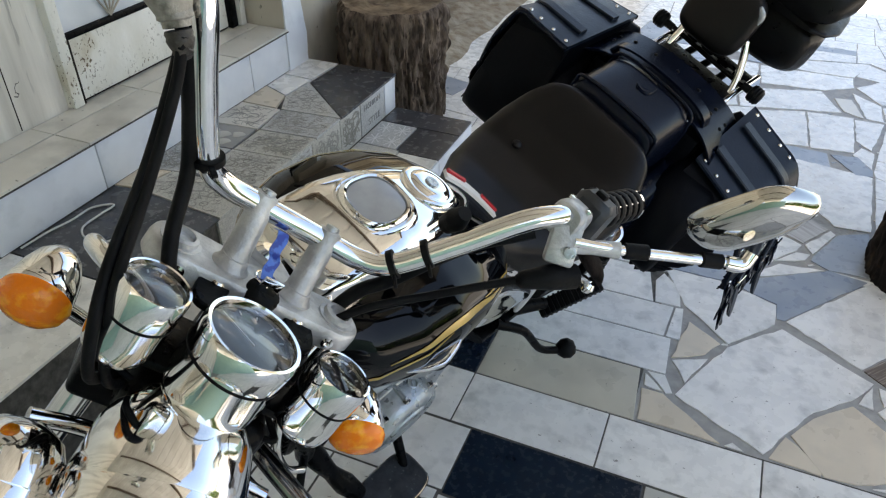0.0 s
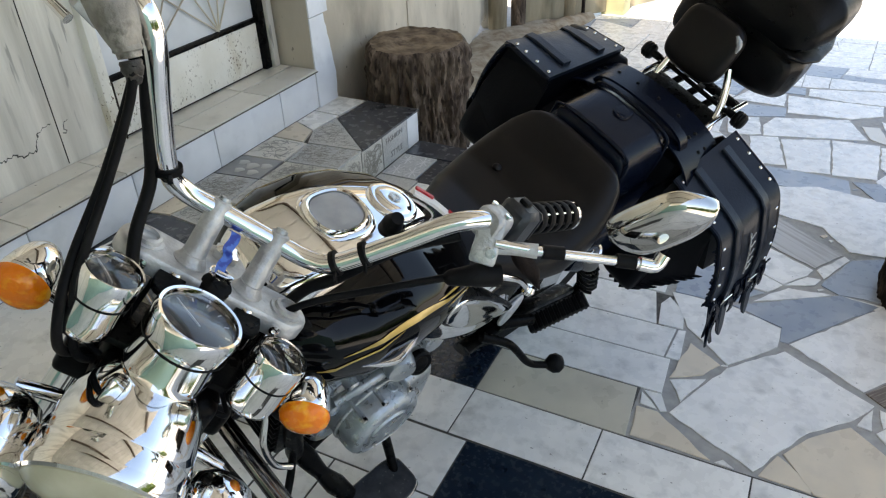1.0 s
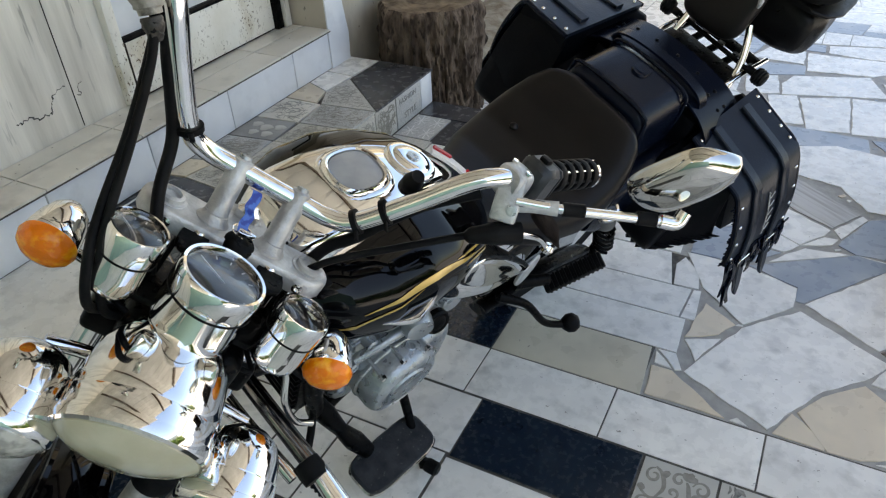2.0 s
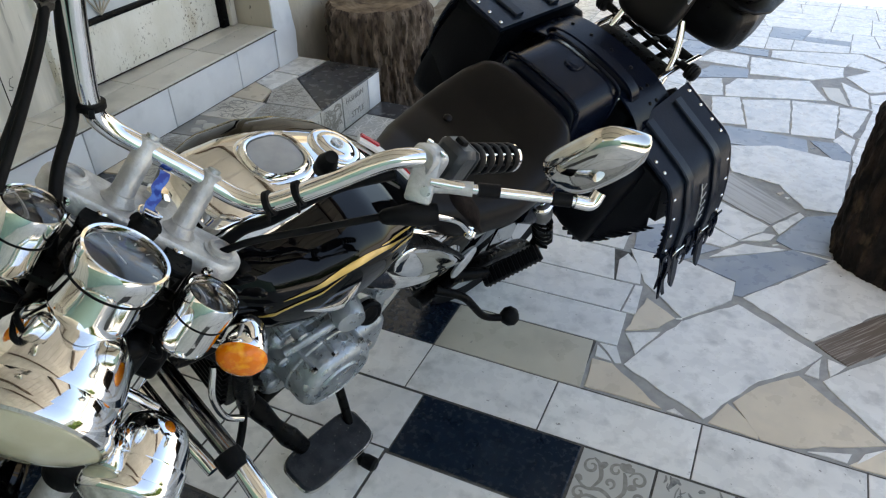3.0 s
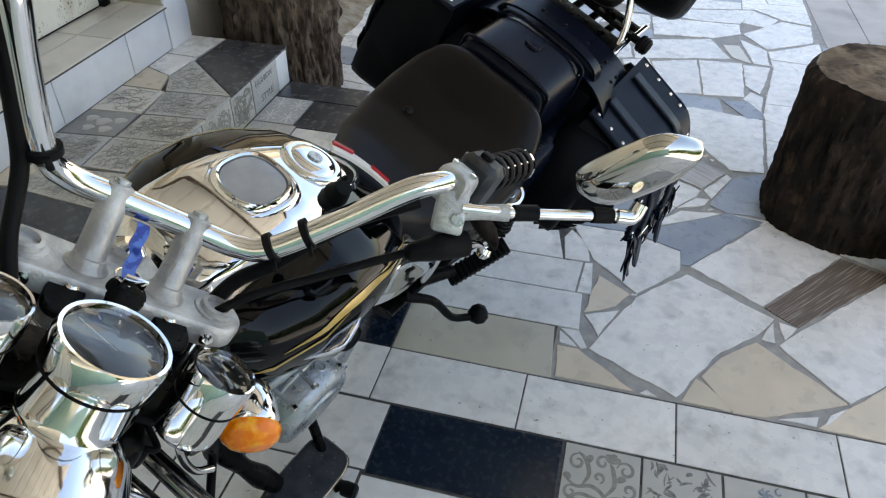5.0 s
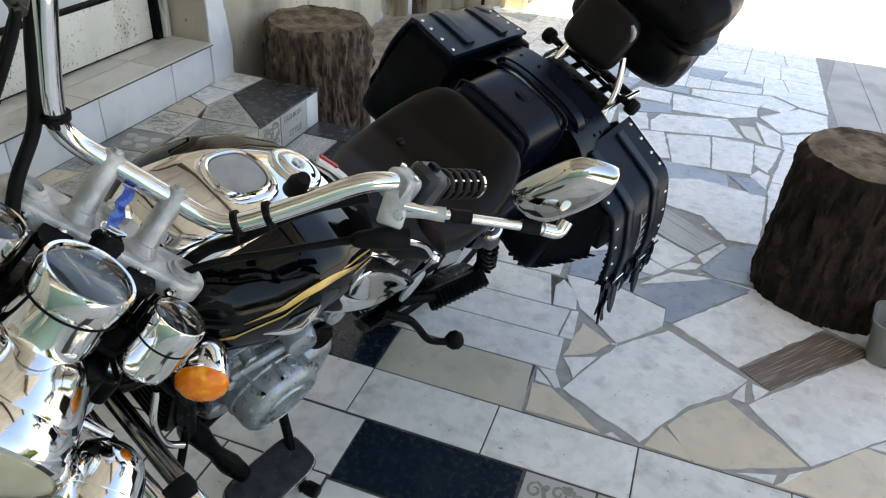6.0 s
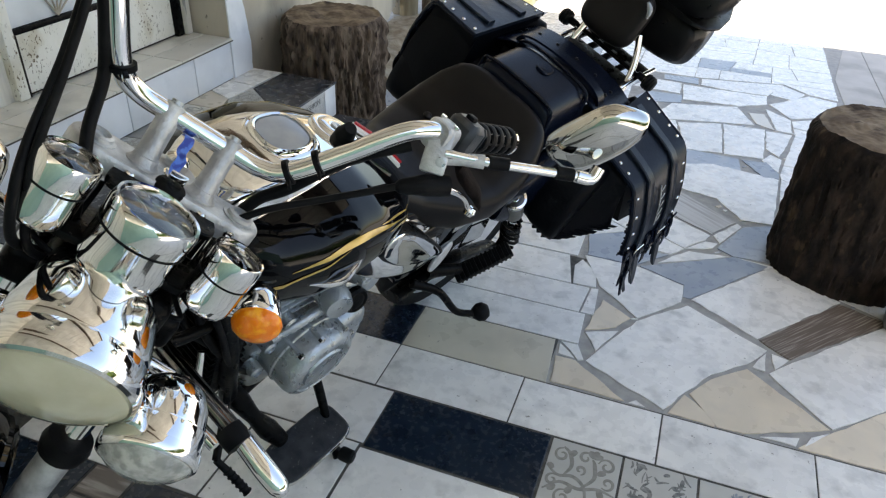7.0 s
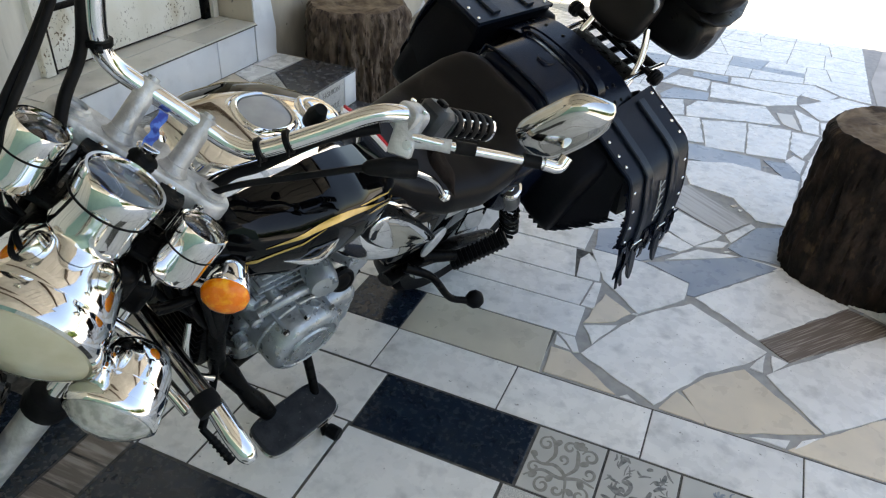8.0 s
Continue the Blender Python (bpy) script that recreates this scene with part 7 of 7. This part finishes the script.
# white cable lying on the dark tile of the platform
cab = bmesh.new()
tube([(-1.62, -0.34, 0.309), (-1.615, -0.25, 0.309), (-1.60, -0.18, 0.309), (-1.595, -0.10, 0.309), (-1.547, -0.062, 0.309), (-1.546, -0.125, 0.309), (-1.540, -0.196, 0.309), (-1.485, -0.234, 0.309), (-1.43, -0.225, 0.309), (-1.393, -0.148, 0.309)], 0.003, 8, 8, bm=cab)
thing("white_cable", cab, WIRE, "thin white cable coiled on the dark tile", "cable")


def stroke(bm, points, width, z, taper=True):
    """Adds a flat printed stroke along a smooth line."""
    line = smooth_line([(x, y, 0) for x, y in points], 5)
    rings = []
    for i, c in enumerate(line):
        d = (line[min(i + 1, len(line) - 1)] - line[max(i - 1, 0)]).normalized()
        w = width * (0.25 + 0.75 * math.sin(math.pi * min(1, 0.06 + 0.92 * i / len(line)))) if taper else width
        o = Vector((-d.y, d.x, 0)) * w
        rings.append([(c.x + o.x, c.y + o.y, z - 0.0006), (c.x + o.x, c.y + o.y, z), (c.x - o.x, c.y - o.y, z), (c.x - o.x, c.y - o.y, z - 0.0006)])
    skin(bm, rings)


INK_GREY = material("grey print", (0.21, 0.205, 0.18), 0.4, 0.0, (0.30, 0.29, 0.26), 60)
INK_DARK = material("dark print", (0.11, 0.115, 0.11), 0.4, 0.0, (0.28, 0.28, 0.26), 70)
INK_BLUE = material("blue grey print", (0.13, 0.17, 0.22), 0.4, 0.0, (0.33, 0.37, 0.40), 60)


def printed(x0, x1, y0, y1, ink, draw):
    """A pale tile with a pattern printed by draw(bm, to_tile)."""
    t = tile(x0, x1, y0, y1, TILE_PRINT)
    bm = bmesh.new()
    lift = [0.0008]

    def put(points, width):
        lift[0] += 0.000004
        stroke(bm, [(x0 + (x1 - x0) * (u + 1) / 2, y0 + (y1 - y0) * (v + 1) / 2) for u, v in points], width, lift[0])
    draw(put)
    part("print", bm, ink, t, "printed ornament")


def lily(put):
    """Vine scrolls that end in curls and lobed leaves."""
    def curl(u, v, r, a, turns, d, width):
        put([(u + r * (1 - 0.75 * q / 11) * math.cos(a + d * 6.283 * turns * q / 11), v + r * (1 - 0.75 * q / 11) * math.sin(a + d * 6.283 * turns * q / 11)) for q in range(12)], width)
    put([(-0.95, 0.10), (-0.6, -0.12), (-0.2, -0.05), (0.15, -0.3), (0.30, -0.95)], 0.005)
    put([(-0.9, -0.62), (-0.5, -0.30), (0.0, -0.36), (0.5, -0.22), (0.95, -0.30)], 0.005)
    put([(0.05, -0.34), (0.35, 0.05), (0.30, 0.45), (0.22, 0.62)], 0.0055)
    put([(-0.45, -0.08), (-0.30, 0.25), (-0.42, 0.62), (-0.62, 0.78)], 0.0055)
    for u, v, r, a, turns, d in ((-0.62, 0.52, 0.22, 1.6, 1.1, 1), (0.02, 0.62, 0.20, 0.2, 1.1, 1), (0.62, 0.52, 0.24, 3.0, 1.2, -1), (0.72, 0.02, 0.20, 4.0, 1.1, 1), (-0.72, -0.30, 0.18, 1.2, 1.1, 1), (-0.35, -0.72, 0.24, 1.5, 1.2, 1), (0.66, -0.66, 0.24, 2.0, 1.2, -1), (0.05, -0.72, 0.16, 0.6, 1.0, -1), (-0.05, 0.20, 0.15, 5.0, 1.0, 1)):
        curl(u, v, r, a, turns, d, 0.0042)
    for u, v, a, r in ((0.24, 0.66, 1.2, 0.26), (0.24, 0.66, 2.0, 0.24), (0.24, 0.66, 0.4, 0.26), (-0.40, 0.5, 1.0, 0.28), (0.42, 0.2, 0.5, 0.24), (0.5, -0.24, 5.2, 0.26), (-0.2, -0.34, 4.3, 0.24), (-0.75, 0.04, 2.4, 0.2), (-0.6, -0.42, 3.9, 0.24), (0.28, -0.6, 5.6, 0.22)):
        c, w = math.cos(a), math.sin(a)
        put([(u, v), (u + 0.55 * r * c - 0.1 * r * w, v + 0.55 * r * w + 0.1 * r * c), (u + r * c, v + r * w)], 0.0088)


def leaves(put):
    r = random.Random(4)
    for k in range(74):
        u, v, a, s = r.uniform(-0.9, 0.9), r.uniform(-0.92, 0.92), r.uniform(0, 6.3), r.uniform(0.08, 0.22)
        b = a + r.uniform(-0.9, 0.9)
        m = (u + s * math.cos(a), v + s * math.sin(a))
        e = (m[0] + s * math.cos(b), m[1] + s * math.sin(b))
        if max(abs(q) for q in m + e) < 0.97:
            put([(u, v), m, e], r.choice((0.0018, 0.003, 0.0055)))


def flowers(put):
    r = random.Random(9)
    for k in range(9):
        cu, cv, s = r.uniform(-0.75, 0.75), r.uniform(-0.8, 0.8), r.uniform(0.12, 0.24)
        for q in range(7):
            a = 2 * math.pi * q / 7
            put([(cu, cv), (cu + 0.6 * s * math.cos(a + 0.3), cv + 0.6 * s * math.sin(a + 0.3)), (cu + s * math.cos(a), cv + s * math.sin(a))], 0.0032)
    for k in range(26):
        u, v, a = r.uniform(-0.85, 0.85), r.uniform(-0.9, 0.9), r.uniform(0, 6.3)
        pts = [(u + 0.12 * (1 - q / 9) * math.cos(a + q * 0.7), v + 0.12 * (1 - q / 9) * math.sin(a + q * 0.7)) for q in range(8)]
        if max(abs(w) for p in pts for w in p) < 0.97:
            put(pts, 0.0024)


def sprigs(poly, seed, count, size, width, z):
    """Scattered curved sprigs and rings printed inside a polygon."""
    r = random.Random(seed)
    poly = shrink(poly, 0.008)
    bm = bmesh.new()
    xs, ys = [p[0] for p in poly], [p[1] for p in poly]
    for k in range(count):
        x, y, a = r.uniform(min(xs), max(xs)), r.uniform(min(ys), max(ys)), r.uniform(0, 6.3)
        turn, st = r.uniform(-1.1, 1.1), size * r.uniform(0.5, 1.2)
        pts = [(x, y)]
        for q in range(r.choice((2, 3, 5))):
            pts.append((pts[-1][0] + st * math.cos(a), pts[-1][1] + st * math.sin(a)))
            a += turn
        if all(inside(poly, *p) for p in pts):
            stroke(bm, pts, width * r.choice((0.6, 1.0, 1.9)), z + 0.000004 * k)
    return bm


INK_SOFT = material("soft grey print", (0.27, 0.265, 0.24), 0.4, 0.0, (0.38, 0.375, 0.345), 60)
seed = 0
for mat, *poly in PLATFORM:
    if mat in TILE_DECOR or mat == TILE_SAND:
        seed += 1
        part("print", sprigs(poly, seed, 230 if mat != TILE_SAND else 90, 0.010 + 0.003 * (seed % 3), 0.0012, 0.3066), INK_SOFT, platform)
for y0, y1, ink in ((0.745, 0.895, INK_GREY), (0.545, 0.735, INK_SOFT), (0.365, 0.535, INK_SOFT)):
    bm = sprigs([(y0, 0.156), (y1, 0.156), (y1, 0.292), (y0, 0.292)], int(y0 * 100), 120, 0.016, 0.002, 0.0)
    bm.transform(Matrix(((0, 0, 1, -1.2138), (1, 0, 0, 0), (0, 1, 0, 0), (0, 0, 0, 1))))
    part("print", bm, ink, platform)
star = bmesh.new()
for k, (cx, cy) in enumerate(((-1.165, 0.915), (-1.09, 0.915), (-1.165, 1.015), (-1.09, 1.015))):
    for q in range(4):
        a = math.pi * q / 4 + 0.2
        stroke(star, [(cx - 0.034 * math.cos(a), cy - 0.046 * math.sin(a)), (cx, cy), (cx + 0.034 * math.cos(a), cy + 0.046 * math.sin(a))], 0.0022, 0.1532 + 0.00001 * (4 * k + q), False)
part("print", star, WHITE_MARK, step)

printed(0.128, 0.312, -0.408, -0.194, INK_GREY, lily)
printed(0.314, 0.498, -0.408, -0.194, INK_DARK, leaves)
printed(0.500, 0.684, -0.408, -0.194, INK_BLUE, flowers)

# lettering on the riser tile
for word, y, z, size in (("FASHION", 0.925, 0.252, 0.034), ("STYLE", 0.960, 0.180, 0.038)):
    cu = bpy.data.curves.new("lettering", "FONT")
    cu.body, cu.size, cu.extrude = word, size, 0.0006
    tmp = bpy.data.objects.new("lettering", cu)
    me = bpy.data.meshes.new_from_object(tmp)
    bpy.data.objects.remove(tmp)
    me.materials.clear()
    me.materials.append(INK_DARK)
    me.transform(Matrix(((0, 0, 1, -1.2138), (1, 0, 0, y), (0, 1, 0, z), (0, 0, 0, 1))))
    word_ob = new("lettering", me)
    word_ob.parent = platform
